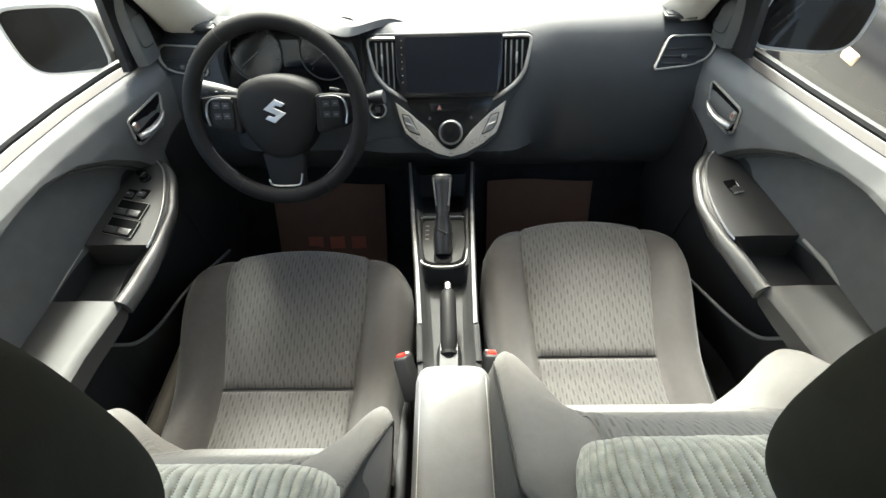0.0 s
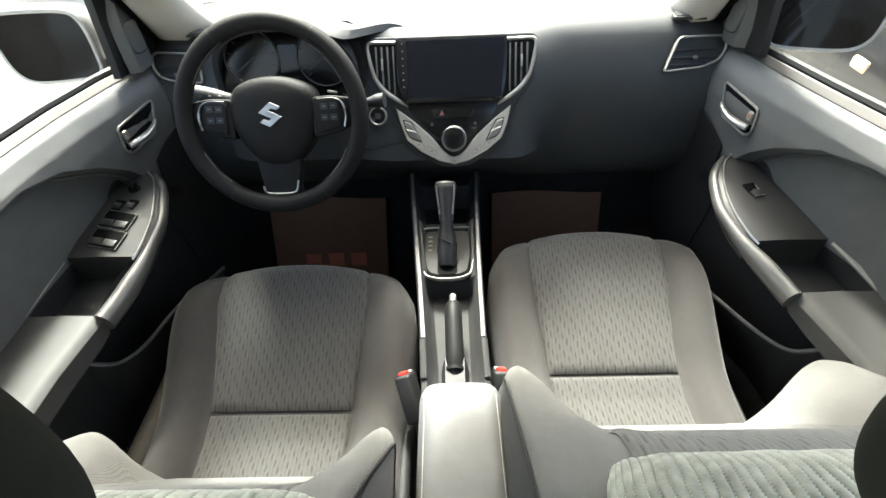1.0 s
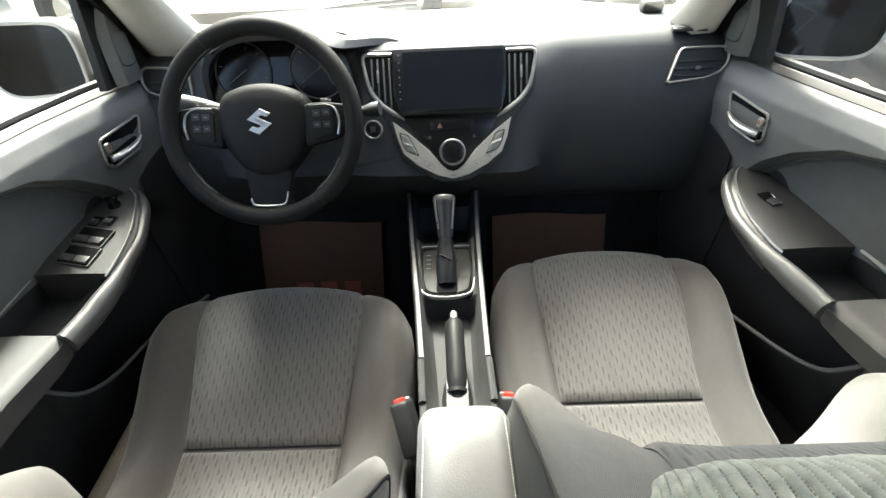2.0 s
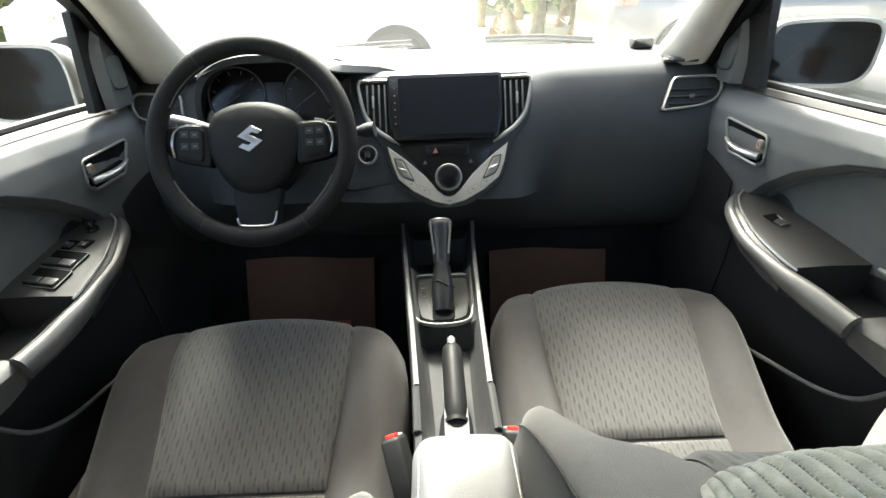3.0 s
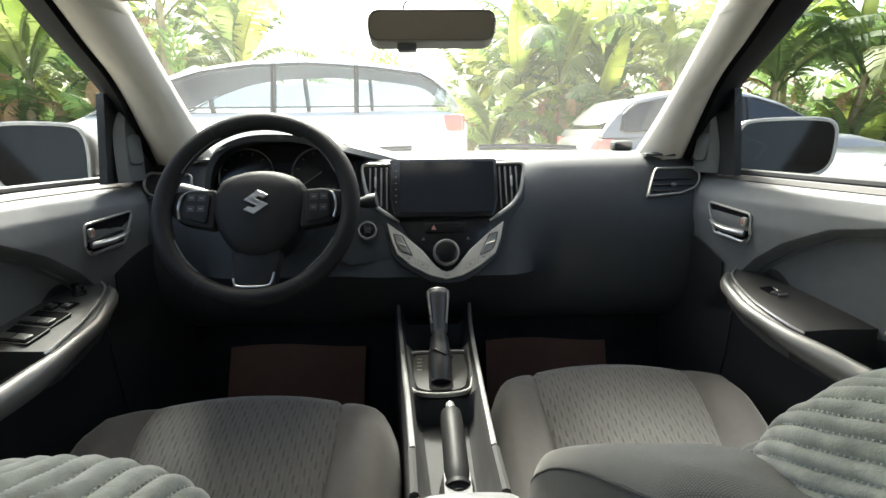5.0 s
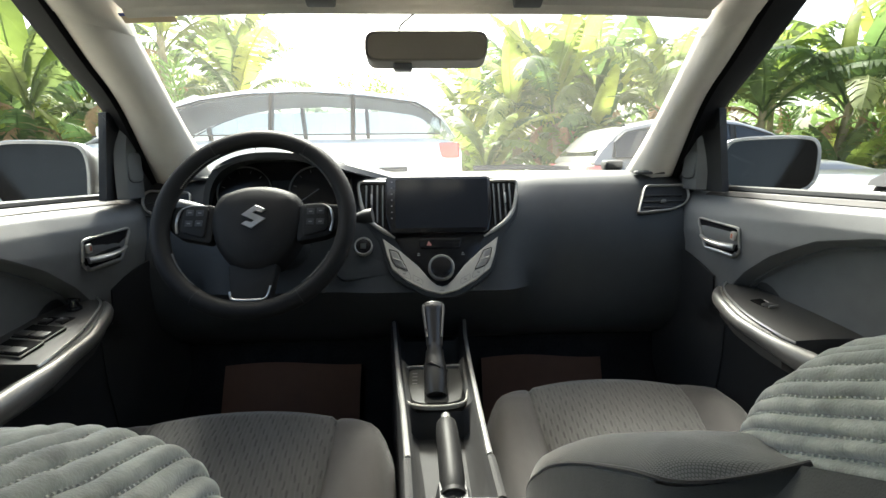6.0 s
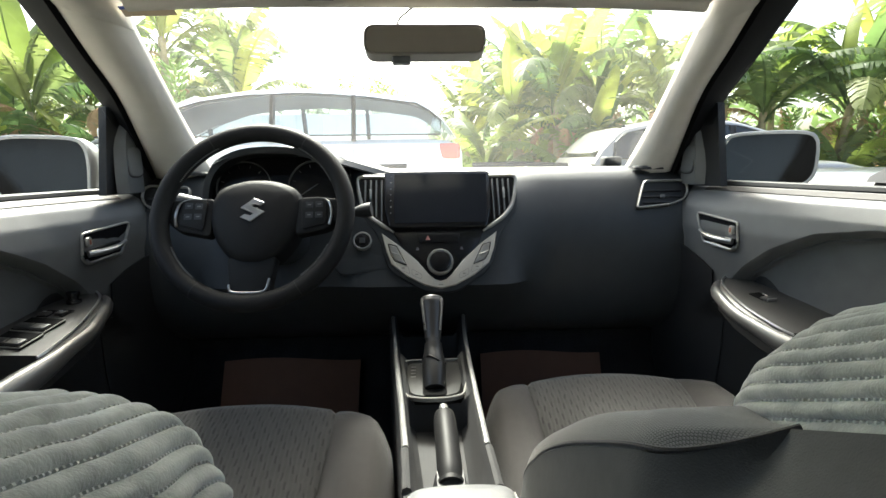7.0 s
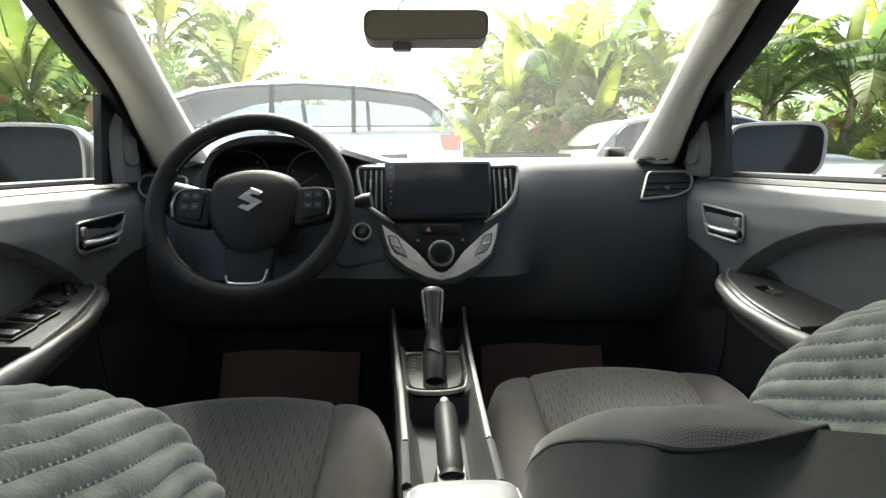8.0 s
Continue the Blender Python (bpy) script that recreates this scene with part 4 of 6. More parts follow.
dial = part("climate_dial", disc(0.0225, 0.016, dm, 40, 0.003), PIANO, dash, "black dial with silver ring")
part("dial_ring", ring_strip([(0.0275 * math.cos(i * math.tau / 48), 0.0275 * math.sin(i * math.tau / 48)) for i in range(48)], 0.005, 0.014, dm, 0.002), SILVER, dial)
bm_ = sm @ Matrix.Translation((-0.167, (0.84 - 0.748) / ZV, -0.006))
start = part("start_button", disc(0.0165, 0.012, bm_, 36, 0.002), PIANO, dash, "round black start button with bright ring")
part("button_ring", ring_strip([(0.0195 * math.cos(i * math.tau / 40), 0.0195 * math.sin(i * math.tau / 40)) for i in range(40)], 0.0032, 0.013, bm_, 0.001), SILVER, start)
part("button_mark", box(-0.006, 0.006, -0.006, 0.006, 0.012, 0.0126, 0.0005, 1, bm_), PLASTIC, start)
part("button_pod", prism(rounded([(-0.06, -0.075), (0.075, -0.06), (0.07, 0.03), (-0.02, 0.045), (-0.065, 0.03)], 0.03), 0.03, sm @ Matrix.Translation((-0.165, (0.84 - 0.748) / ZV, -0.0365)), 0.006), PLASTIC, dash)
# windscreen-side demister slots
for x in (0.5, -0.56):
    dv = part("demister_vent", prism(rounded([(-0.035, -0.014), (0.035, -0.02), (0.04, 0.004), (-0.03, 0.016)], 0.008), 0.006, frame_at((x, 1.085, 0.981), (1, 0, 0), (0, 1, 0.02)), 0.002), PLASTIC_LOW, dash)
    for k in range(4):
        part("vent_slat", box(x - 0.028, x + 0.03, 1.075 + k * 0.006, 1.0775 + k * 0.006, 0.985, 0.9895, 0.0005, 1), PLASTIC_SOFT, dv)
stub = solo("sensor_pod", box(0.445, 0.492, 1.205, 1.245, 0.987, 1.012, 0.006, 3), PLASTIC_LOW, "small black sensor pod on the dashboard", "sensor")

# column shroud, stalks, lower panel
column = thing("steering_column", (BX, 0.95, 0.87), "black plastic steering column with two stalks", "steering column")
cd = Vector((0, 0.883, -0.469)) * -1
cpath = [Vector((BX, 0.862, 0.9)) - cd * d_ for d_ in (0.0, 0.03, 0.08, 0.2)]
part("shroud", tube(cpath, lambda t: 0.055 + 0.012 * t, 18, flat=0.8), PLASTIC, column)
part("wiper_stalk", tube(spline([(BX + 0.04, 0.893, 0.9), (BX + 0.12, 0.893, 0.905), (BX + 0.175, 0.89, 0.91), (BX + 0.207, 0.887, 0.915)], 16), lambda t: 0.008 + 0.006 * smooth(0.6, 0.85, t), 12), PLASTIC, column, "black wiper stalk with rounded end")
part("light_stalk", tube(spline([(BX - 0.04, 0.9, 0.905), (BX - 0.1, 0.9, 0.921), (BX - 0.165, 0.9, 0.938)], 12), lambda t: 0.011 + 0.003 * smooth(0.5, 0.8, t), 12), PLASTIC_SOFT, column, "black light stalk with pale marks")
for k in range(3):
    part("stalk_mark", box(BX - 0.155 + k * 0.02, BX - 0.15 + k * 0.02, 0.8845, 0.8865, 0.932, 0.936, 0, 1), FAINT_MARK, column)

part("shift_paddle", box(-0.009, 0.01, -0.0015, 0.0015, -0.002, 0.003, 0.001, 2, Matrix.Translation((BX + 0.108, 0.885, 0.936)) @ pose(0, 0, 0, -28, 12, 0)), SILVER_MATT, column, "small silver paddle")

# ---- steering wheel ----
wheel = thing("steering_wheel", (BX - 0.002, 0.833, 0.916), "black leather three-spoke steering wheel with silver trim", "steering wheel")
wm = frame_at((BX - 0.002, 0.833, 0.916), (1, 0, 0), (0, 0.469, 0.883))
rim_path = [wm @ Vector((0.1675 * math.cos(a), 0.1675 * math.sin(a), 0)) for a in np.linspace(0, math.tau, 97)[:-1]]
part("rim", tube(rim_path, 0.0165, 16, True, up=tuple((wm.to_3x3() @ Vector((0, 0, 1))))), LEATHER, wheel)
for a0, a1 in ((25, 60), (120, 155), (205, 232), (308, 335)):
    n = 26
    st_ = [box(-0.0022, 0.0022, -0.0005, 0.0005, -0.0006, 0.0006, 0, 1, wm @ pose(0.1518 * math.cos(radians(a)), 0.1518 * math.sin(radians(a)), 0.0055, 0, 0, a + 15)) for a in np.linspace(a0, a1, n)]
    part("stitching", join(*st_), STITCH_DARK, wheel)
for a in (58, 122, 238, 302):
    c = wm @ Vector((0.1675 * math.cos(radians(a)), 0.1675 * math.sin(radians(a)), 0))
    ax = wm.to_3x3() @ Vector((-math.sin(radians(a)), math.cos(radians(a)), 0))
    part("rim_seam", tube([c - ax * 0.0006, c + ax * 0.0006], 0.0168, 16), PLASTIC_LOW, wheel)
hub = [(-0.083, 0.03), (-0.07, 0.055), (-0.035, 0.07), (0, 0.074), (0.035, 0.07), (0.07, 0.055), (0.083, 0.03), (0.084, -0.005), (0.07, -0.045), (0.045, -0.078), (0.02, -0.092), (0, -0.094), (-0.02, -0.092), (-0.045, -0.078), (-0.07, -0.045), (-0.084, -0.005)]
hub = [tuple(p[:2]) for p in spline([(*p, 0) for p in hub + hub[:1]], 65)[:-1]]
dome = []
for k, (f, h) in enumerate(((1.0, -0.03), (1.0, 0.0), (0.985, 0.012), (0.93, 0.021), (0.8, 0.027), (0.5, 0.032), (0.2, 0.034), (0.03, 0.0345))):
    dome.append([wm @ Vector((x * f, y * f - 0.005 * (1 - f), h - 0.026)) for x, y in hub])
part("airbag_cover", loft(dome), SPOKE, wheel)
for s in (1, -1):
    sp = [(s * 0.076, 0.034), (s * 0.115, 0.036), (s * 0.156, 0.03), (s * 0.156, -0.012), (s * 0.135, -0.03), (s * 0.075, -0.042)]
    arm = part("side_spoke", prism(rounded(sp, 0.01), 0.022, wm @ Matrix.Translation((0, 0, -0.026)), 0.006), SPOKE, wheel)
    part("button_pad", prism(rounded([(s * 0.085, 0.027), (s * 0.128, 0.029), (s * 0.132, -0.02), (s * 0.088, -0.032)], 0.008), 0.004, wm @ Matrix.Translation((0, 0, -0.004)), 0.0015), SPOKE, arm)
    tr = [wm @ Vector((s * x, y, -0.0015)) for x, y in ((0.088, 0.03), (0.118, 0.031), (0.135, 0.022), (0.1405, 0.0), (0.137, -0.022))]
    part("spoke_trim", tube(spline(tr, 20), lambda t: 0.0008 + 0.0016 * smooth(0.35, 0.6, t), 6), SILVER, arm, "thin silver trim")
    for k, (bx, by) in enumerate(((0.1, 0.016), (0.118, 0.017), (0.1, -0.004), (0.118, -0.004))):
        part("spoke_button", box(s * bx - 0.007, s * bx + 0.007, by - 0.006, by + 0.006, -0.001, 0.0004, 0.0006, 1, wm), PLASTIC, arm)
        part("button_mark", box(s * bx - 0.003, s * bx + 0.003, by - 0.001, by + 0.001, 0.0003, 0.0009, 0, 1, wm), FAINT_MARK, arm)
low = part("lower_spoke", prism(rounded([(-0.045, -0.08), (0.045, -0.08), (0.036, -0.135), (0.04, -0.158), (-0.04, -0.158), (-0.036, -0.135)], 0.008), 0.022, wm @ Matrix.Translation((0, 0, -0.03)), 0.005), SPOKE, wheel)
tr = [wm @ Vector((x, y, -0.0025)) for x, y in ((-0.034, -0.132), (-0.031, -0.142), (-0.022, -0.146), (0, -0.147), (0.022, -0.146), (0.031, -0.141), (0.036, -0.122))]
part("spoke_trim", tube(spline(tr, 30), 0.002, 8), SILVER, low, "chrome trim along the lower spoke")
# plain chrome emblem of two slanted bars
for k in (1, -1):
    pts = [(k * x, k * y) for x, y in ((-0.022, 0.004), (0.002, 0.0225), (0.021, 0.014), (0.013, 0.008), (0.003, 0.011), (-0.004, 0.006), (0.012, -0.004), (0.006, -0.009))]
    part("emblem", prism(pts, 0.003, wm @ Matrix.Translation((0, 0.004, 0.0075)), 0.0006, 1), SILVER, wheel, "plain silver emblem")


# ---- front seats ----
def front_seat(name_label, cx, y_seam, lean, y_back, half, head, back_x, lump, wing_line, piping_line, rim_line, back_half_width=0.252, slim=1.0, reach=0.35, rise=0.026, fold=1.0):
    """A bucket-shaped cloth seat: cx its middle, y_seam the cross seam of the cushion, lean the recline in degrees."""
    seat = thing("front_seat", (cx, y_seam, 0.285), name_label, "car seat", "front seats")
    y0, y1 = y_seam - 0.19, y_seam + reach

    def top(f, y):
        """Height of the cushion: f from -1 to 1 across."""
        t = (y - y0) / (y1 - y0)
        z = linear([(0, 0.472), (0.25, 0.462), (0.36, 0.468), (0.6, 0.502), (0.8, 0.533), (0.91, 0.545), (0.965, 0.536), (1.0, 0.5)], t)
        z += rise * smooth(0.3, 0.88, t)
        a = abs(f)
        lift = 0.03 * smooth(0.55, 0.8, a) * lerp(1.0, 0.35, smooth(0.6, 0.95, t))
        drop = 0.055 * max(0, (a - 0.86) / 0.14) ** 2.2
        return z + lift - drop - 0.014 * a * a * smooth(0.7, 1.0, t)

    def half_at(y):
        t = (y - y0) / (y1 - y0)
        return half * linear([(0, 0.9), (0.3, 0.94), (0.6, 0.995), (0.8, 1.0), (0.92, 0.975), (0.97, 0.93), (1.0, 0.85)], t)

    def bow(f, y):
        """The front edge curves back towards its corners."""
        return y - 0.06 * abs(f) ** 2.2 * smooth(0.55, 1.0, (y - y0) / (y1 - y0))

    fs = [-1 + 2 * i / 48 for i in range(49)]
    fs_back = [-1, -0.997, -0.99, -0.978, -0.96, -0.94] + [-0.92 + 1.84 * i / 44 for i in range(45)] + [0.94, 0.96, 0.978, 0.99, 0.997, 1]
    rings = []
    for y in list(np.linspace(y0, y1 - 0.05, 22)) + [y1 - 0.035, y1 - 0.022, y1 - 0.012, y1 - 0.005, y1]:
        h = half_at(y)
        up = [Vector((cx + f * h, bow(f, y), top(f, y) - 0.004 - 0.007 * smooth(0.66, 0.6, abs(f)))) for f in fs]
        base = min(y, y1 - 0.06)
        low = [Vector((cx + h * 1.01, bow(1, y), 0.42)), Vector((cx + h * 0.97, base, 0.33)), Vector((cx - h * 0.97, base, 0.33)), Vector((cx - h * 1.01, bow(1, y), 0.42))]
        rings.append(up + low)
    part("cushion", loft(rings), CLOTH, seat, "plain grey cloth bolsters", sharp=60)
    ins = [(y0, y_seam - 0.0035), (y_seam + 0.0035, y1 - 0.012)]
    for a, b in ins:
        def pad(u, v, a=a, b=b):
            f, y = lerp(-0.56, 0.56, u), lerp(a, b, v)
            flare = lerp(1.0, 1.13, smooth(y_seam, y1, y))
            edge = min(u, 1 - u) * 1.32 * half
            ends = min(v * (b - a) if a > y0 + 0.01 else 1, (1 - v) * (b - a) if b < y1 - 0.05 else 1)
            e = min(edge, ends)
            return Vector((cx + f * half_at(y) * flare, bow(f * flare, y), top(f * flare, y) + 0.001 - 0.008 * max(0, 1 - e / 0.012) ** 2))
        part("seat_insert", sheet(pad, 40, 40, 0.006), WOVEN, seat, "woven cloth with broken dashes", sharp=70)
    s = math.copysign(1, cx)
    part("recline_lever", tube(spline([(cx + s * (half + 0.004), y0 + 0.1, 0.4), (cx + s * (half + 0.012), y0 + 0.06, 0.42), (cx + s * (half + 0.012), y0 + 0.02, 0.43)], 10), lambda t: 0.007 + 0.006 * math.sin(3.14 * t), 8, flat=0.6), SILVER_MATT, seat, "grey metal recliner lever")
    part("recliner_cover", box(cx + s * (half - 0.004) - 0.012, cx + s * (half - 0.004) + 0.012, y0 - 0.04, y0 + 0.05, 0.36, 0.43, 0.01, 2), PLASTIC_SOFT, seat)
    part("seat_base", box(cx - half * 0.85, cx + half * 0.85, y0 + 0.03, y1 - 0.08, 0.292, 0.345, 0.01), PLASTIC_LOW, seat)
    for s in (1, -1):
        part("seat_rail", box(cx + s * half * 0.7 - 0.02, cx + s * half * 0.7 + 0.02, y0 - 0.02, y1 - 0.1, 0.272, 0.293, 0.003), PLASTIC_LOW, seat)
        part("side_shield", box(cx + s * half * 0.93 - 0.014, cx + s * half * 0.93 + 0.014, y0 - 0.05, y1 - 0.2, 0.3, 0.44, 0.012, 3), PLASTIC_LOW, seat)

    # backrest, in its own leaning plane: across, up, towards the front
    cx, half = back_x, back_half_width
    up_v = Vector((0, -math.sin(radians(lean)), math.cos(radians(lean))))
    out = Vector((0, math.cos(radians(lean)), math.sin(radians(lean))))
    origin = Vector((cx, y_back, 0.5))

    def at(x, v, n):
        return origin + Vector((x, 0, 0)) + up_v * v + out * n

    VH = 0.6

    def back_half(v):
        return half * curve(rim_line, v) * lerp(1.0, slim, smooth(0.12, 0.42, v))

    def front(a, v):
        mid = curve([(0, 0.036), (0.1, 0.03), (0.25, 0.032), (0.34, 0.031), (0.38, 0.025), (0.41, 0.012), (0.435, -0.006), (0.45, -0.028), (0.48, -0.066)], v)
        wing = curve(wing_line, v) * fold
        k = smooth(0.27, 0.4, v)
        return lerp(mid, wing, smooth(lerp(0.5, 0.2, k), lerp(0.95, 0.68, k), a) ** 0.9)

    def piping_n(v):
        return curve(piping_line, v) * fold

    def face(f, v):
        a = abs(f)
        if a <= 0.92:
            return front(a, v)
        t = (a - 0.92) / 0.08
        return lerp(piping_n(v), front(0.92, v), math.sqrt(max(0, 1 - t * t)))

    v_top = rim_line[-1][0] - 0.036
    vs = list(np.linspace(0.0, v_top - 0.034, 30)) + [v_top - d_ for d_ in (0.026, 0.019, 0.014, 0.01, 0.005, 0.0)]
    rings = []
    for v in vs:
        h = back_half(v)
        d = lerp(linear([(0, -0.1), (0.4, -0.09), (0.55, -0.075)], v), min(face(f, v) for f in fs_back) - 0.012, smooth(v_top - 0.1, v_top - 0.01, v))
        ring_ = [at(f * h, v, face(f, v) - 0.008 * smooth(0.7, 0.62, abs(f))) for f in fs_back]
        ring_ += [at(h * 0.99, v, lerp(face(1, v), d, 0.5)), at(h * 0.93, v, d), at(-h * 0.93, v, d), at(-h * 0.99, v, lerp(face(1, v), d, 0.5))]
        rings.append(ring_)
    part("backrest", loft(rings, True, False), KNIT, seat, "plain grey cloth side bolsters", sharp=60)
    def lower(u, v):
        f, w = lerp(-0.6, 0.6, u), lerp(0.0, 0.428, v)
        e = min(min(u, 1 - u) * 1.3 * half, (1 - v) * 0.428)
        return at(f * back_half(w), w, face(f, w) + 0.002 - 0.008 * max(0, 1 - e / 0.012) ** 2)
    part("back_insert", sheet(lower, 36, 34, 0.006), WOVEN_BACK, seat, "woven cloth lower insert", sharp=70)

    # shoulder cushion of quilted ribbed velvet, ribs running fore and aft over the top
    vx, w0, w1, lump_y, z_low, dz, crown, ex, ez, roll_r, crown_back = lump
    lump_z = z_low + crown
    N, y_end = 44, lump_y - 0.2
    thetas = [math.pi * (i / 600 - 0.5) for i in range(601)]
    raw = [Vector((math.copysign(abs(math.sin(q)) ** ex, q) * w0, abs(math.cos(q)) ** ez * crown)) for q in thetas]
    run = [0.0]
    for p, q in zip(raw, raw[1:]):
        run.append(run[-1] + (q - p).length)

    def across(u):
        d = u * run[-1]
        k = max(1, min(600, int(np.searchsorted(run, d))))
        t = (d - run[k - 1]) / max(run[k] - run[k - 1], 1e-9)
        tang = (raw[k] - raw[k - 1]).normalized()
        return raw[k - 1].lerp(raw[k], t), Vector((-tang.y, tang.x))

    def rib(u, v):
        p, nrm = across(u)
        y = lerp(y_end, lump_y, v)
        t = max(0, (y - lump_y + roll_r) / roll_r)
        r = math.sqrt(max(0, 1 - t * t))
        c = abs(math.sin(math.pi * u * N)) ** 0.6
        wav = 0.0035 * noise.noise(Vector((u * 14, v * 3, cx * 10))) + 0.0015 * noise.noise(Vector((u * 60, v * 14, cx * 7)))
        puff = 0.0048 * c * (1 - 0.5 * t ** 3) + wav - 0.003
        shift = 0.004 * noise.noise(Vector((u * 9, v * 5, 3.1)))
        x = p.x / w0 * (w0 + w1 * (1 - v) ** 1.5 - 0.02 * (1 - r))
        z = p.y / crown * (crown + crown_back * (1 - v)) * (0.35 + 0.65 * r)
        return Vector((vx + x + nrm.x * puff + shift, y, z_low + dz * (1 - v) + z + nrm.y * puff))
    velvet = part("velvet_insert", sheet(rib, N * 8, 48, 0.004), VELVET, seat, "quilted grey-green ribbed velvet shoulder cushion", sharp=80)
    # the knit tapers to a point beside the velvet; the plain side cloth hangs below its edge
    for s in (1, -1):
        def hem(y, s=s):
            v = (y - y_end) / 0.2
            return Vector((vx + s * (w0 + w1 * (1 - v)), y, z_low + dz * (1 - v) + 0.007))
        tip, inner = hem(lump_y - 0.088), hem(lump_y - 0.04)
        inner += Vector((-s * 0.03, 0, -0.004))

        def taper(u, v, s=s, tip=tip, inner=inner):
            f = 1 - 0.6 * v * v
            start = at(s * f * back_half(v_top), v_top, face(f, v_top) - 0.008 * smooth(0.7, 0.62, f))
            end = tip.lerp(inner, v)
            on = at(s * f * back_half(v_top - 0.01), v_top - 0.01, face(f, v_top - 0.01) - 0.008 * smooth(0.7, 0.62, f))
            bend = start + (start - on) * lerp(2.8, 1.2, v) - Vector((0, 0, 0.008)) * smooth(0.12, 0.0, v)
            return start * (1 - u) ** 2 + bend * 2 * u * (1 - u) + end * u * u
        part("bolster_tip", sheet(taper, 16, 40), KNIT, seat, sharp=70)
        top_edge = [at(s * back_half(v), v, piping_n(v)) for v in np.linspace(0.1, v_top, 26)] + [taper(u / 8, 0) for u in range(1, 9)]
        top_edge += [hem(lerp(lump_y - 0.1, y_end, k / 8)) for k in range(9)]
        half_out = s * (back_half(0.3) * 1.005 + 0.004)

        def fall(u, v, s=s, top_edge=top_edge, half_out=half_out):
            p = top_edge[round(u * (len(top_edge) - 1))]
            d = (p.z - 0.45) * v ** 1.8
            x = lerp(p.x + s * 0.0025, cx + half_out + s * 0.006 * math.sin(3 * v), smooth(-0.01, 0.08, d))
            return Vector((x, p.y + 0.004 * v, p.z - 0.001 - d))
        part("side_panel", sheet(fall, len(top_edge) - 1, 24), CLOTH_BACK, seat, "darker plain side cloth", sharp=70)
        pipe = [at(s * (back_half(v) + 0.001), v, piping_n(v) + 0.002) for v in vs[:-3]] + [taper(u / 8, 0) + out * 0.002 * (1 - u / 8) for u in range(1, 9)]
        part("piping", tube(spline(pipe, 70), 0.0014, 6), CLOTH, seat)
    end_ring = [rib(u, 1.0) for u in np.linspace(0, 1, 61)]
    tip = [Vector((lerp(vx, p.x, 0.9), lump_y, lerp(z_low, p.z, 0.9))) for p in end_ring]
    part("velvet_border", loft([end_ring, tip, [Vector((lerp(vx, p.x, 0.3), lump_y - 0.01, lerp(z_low, p.z, 0.4))) for p in end_ring]], False), VELVET, seat, sharp=80)
    bars = []
    for k in range(1, N):
        for j in range(60):
            v = (j + 0.5) / 60
            p, q = rib(k / N, v - 0.004), rib(k / N, min(1, v + 0.004))
            an = across(k / N)[1]
            up_n = Vector((an.x, 0, an.y))
            side = (q - p).cross(up_n)
            bars.append(((p + q) / 2 + up_n * 0.0008, side.normalized() * 0.0011, (q - p).normalized() * 0.0012, up_n * 0.0012))
    bm = bmesh.new()
    for c0, a_, b_, n_ in bars:
        lo = [bm.verts.new(c0 + a_ * i + b_ * j - n_) for i, j in ((-1, -1), (1, -1), (1, 1), (-1, 1))]
        hi = [bm.verts.new(c0 + a_ * i * 0.45 + b_ * j * 0.5 + n_) for i, j in ((-1, -1), (1, -1), (1, 1), (-1, 1))]
        bm.faces.new(hi)
        for i in range(4):
            bm.faces.new((lo[i], lo[(i + 1) % 4], hi[(i + 1) % 4], hi[i]))
    tagged(part("stitching", bm, STITCH, velvet, "pale stitched seams"), kind="stuff")
    part("back_shell", box(cx - 0.19, cx + 0.19, y_end - 0.012, y_end + 0.03, 0.5, lump_z + 0.03, 0.02, 3), CLOTH_BACK, seat)

    # headrest on two posts
    cx, hy, hz, hw_, hd, hh = head
    rings = []
    for k in range(27):
        a = -1 + 2 * k / 26
        sc = max(0.0, 1 - abs(a) ** 3.2) ** 0.5
        z = hz + a * hh
        wx, dy = hw_ * (0.62 + 0.38 * sc) * (0.35 + 0.65 * sc if abs(a) > 0.97 else 1), hd * max(sc, 0.12)
        ring_ = []
        for i in range(56):
            th = i * math.tau / 56
            c, s_ = math.cos(th), math.sin(th)
            ring_.append(Vector((cx + wx * math.copysign(abs(c) ** 0.7, c), hy + dy * math.copysign(abs(s_) ** 0.8, s_), z)))
        rings.append(ring_)
    part("headrest", loft(rings), HEADREST, seat, "dark cloth headrest", sharp=60)
    for s in (1, -1):
        part("headrest_post", tube([Vector((cx + s * 0.07, hy, hz - 0.07)), Vector((cx + s * 0.07, y_end + 0.05, lump_z + 0.04))], 0.0055, 10), CHROME, seat)
    return seat


WING_DRIVER = [(0, 0.055), (0.05, 0.1), (0.1, 0.137), (0.15, 0.124), (0.21, 0.094), (0.28, 0.053), (0.37, -0.001), (0.42, -0.036), (0.45, -0.06), (0.48, -0.082)]
PIPING_DRIVER = [(0, 0.02), (0.05, 0.075), (0.1, 0.103), (0.15, 0.1), (0.2, 0.08), (0.25, 0.055), (0.313, 0.013), (0.36, -0.024), (0.4, -0.052), (0.44, -0.072), (0.48, -0.086)]
RIM_DRIVER = [(0, 0.94), (0.09, 0.985), (0.17, 1.0), (0.3, 1.0), (0.36, 0.99), (0.4, 0.975), (0.43, 0.955), (0.455, 0.93), (0.48, 0.9)]
WING_PASSENGER = [(0, 0.055), (0.05, 0.1), (0.1, 0.134), (0.156, 0.13), (0.2, 0.112), (0.25, 0.088), (0.34, 0.04), (0.405, -0.003), (0.455, -0.034), (0.51, -0.068)]
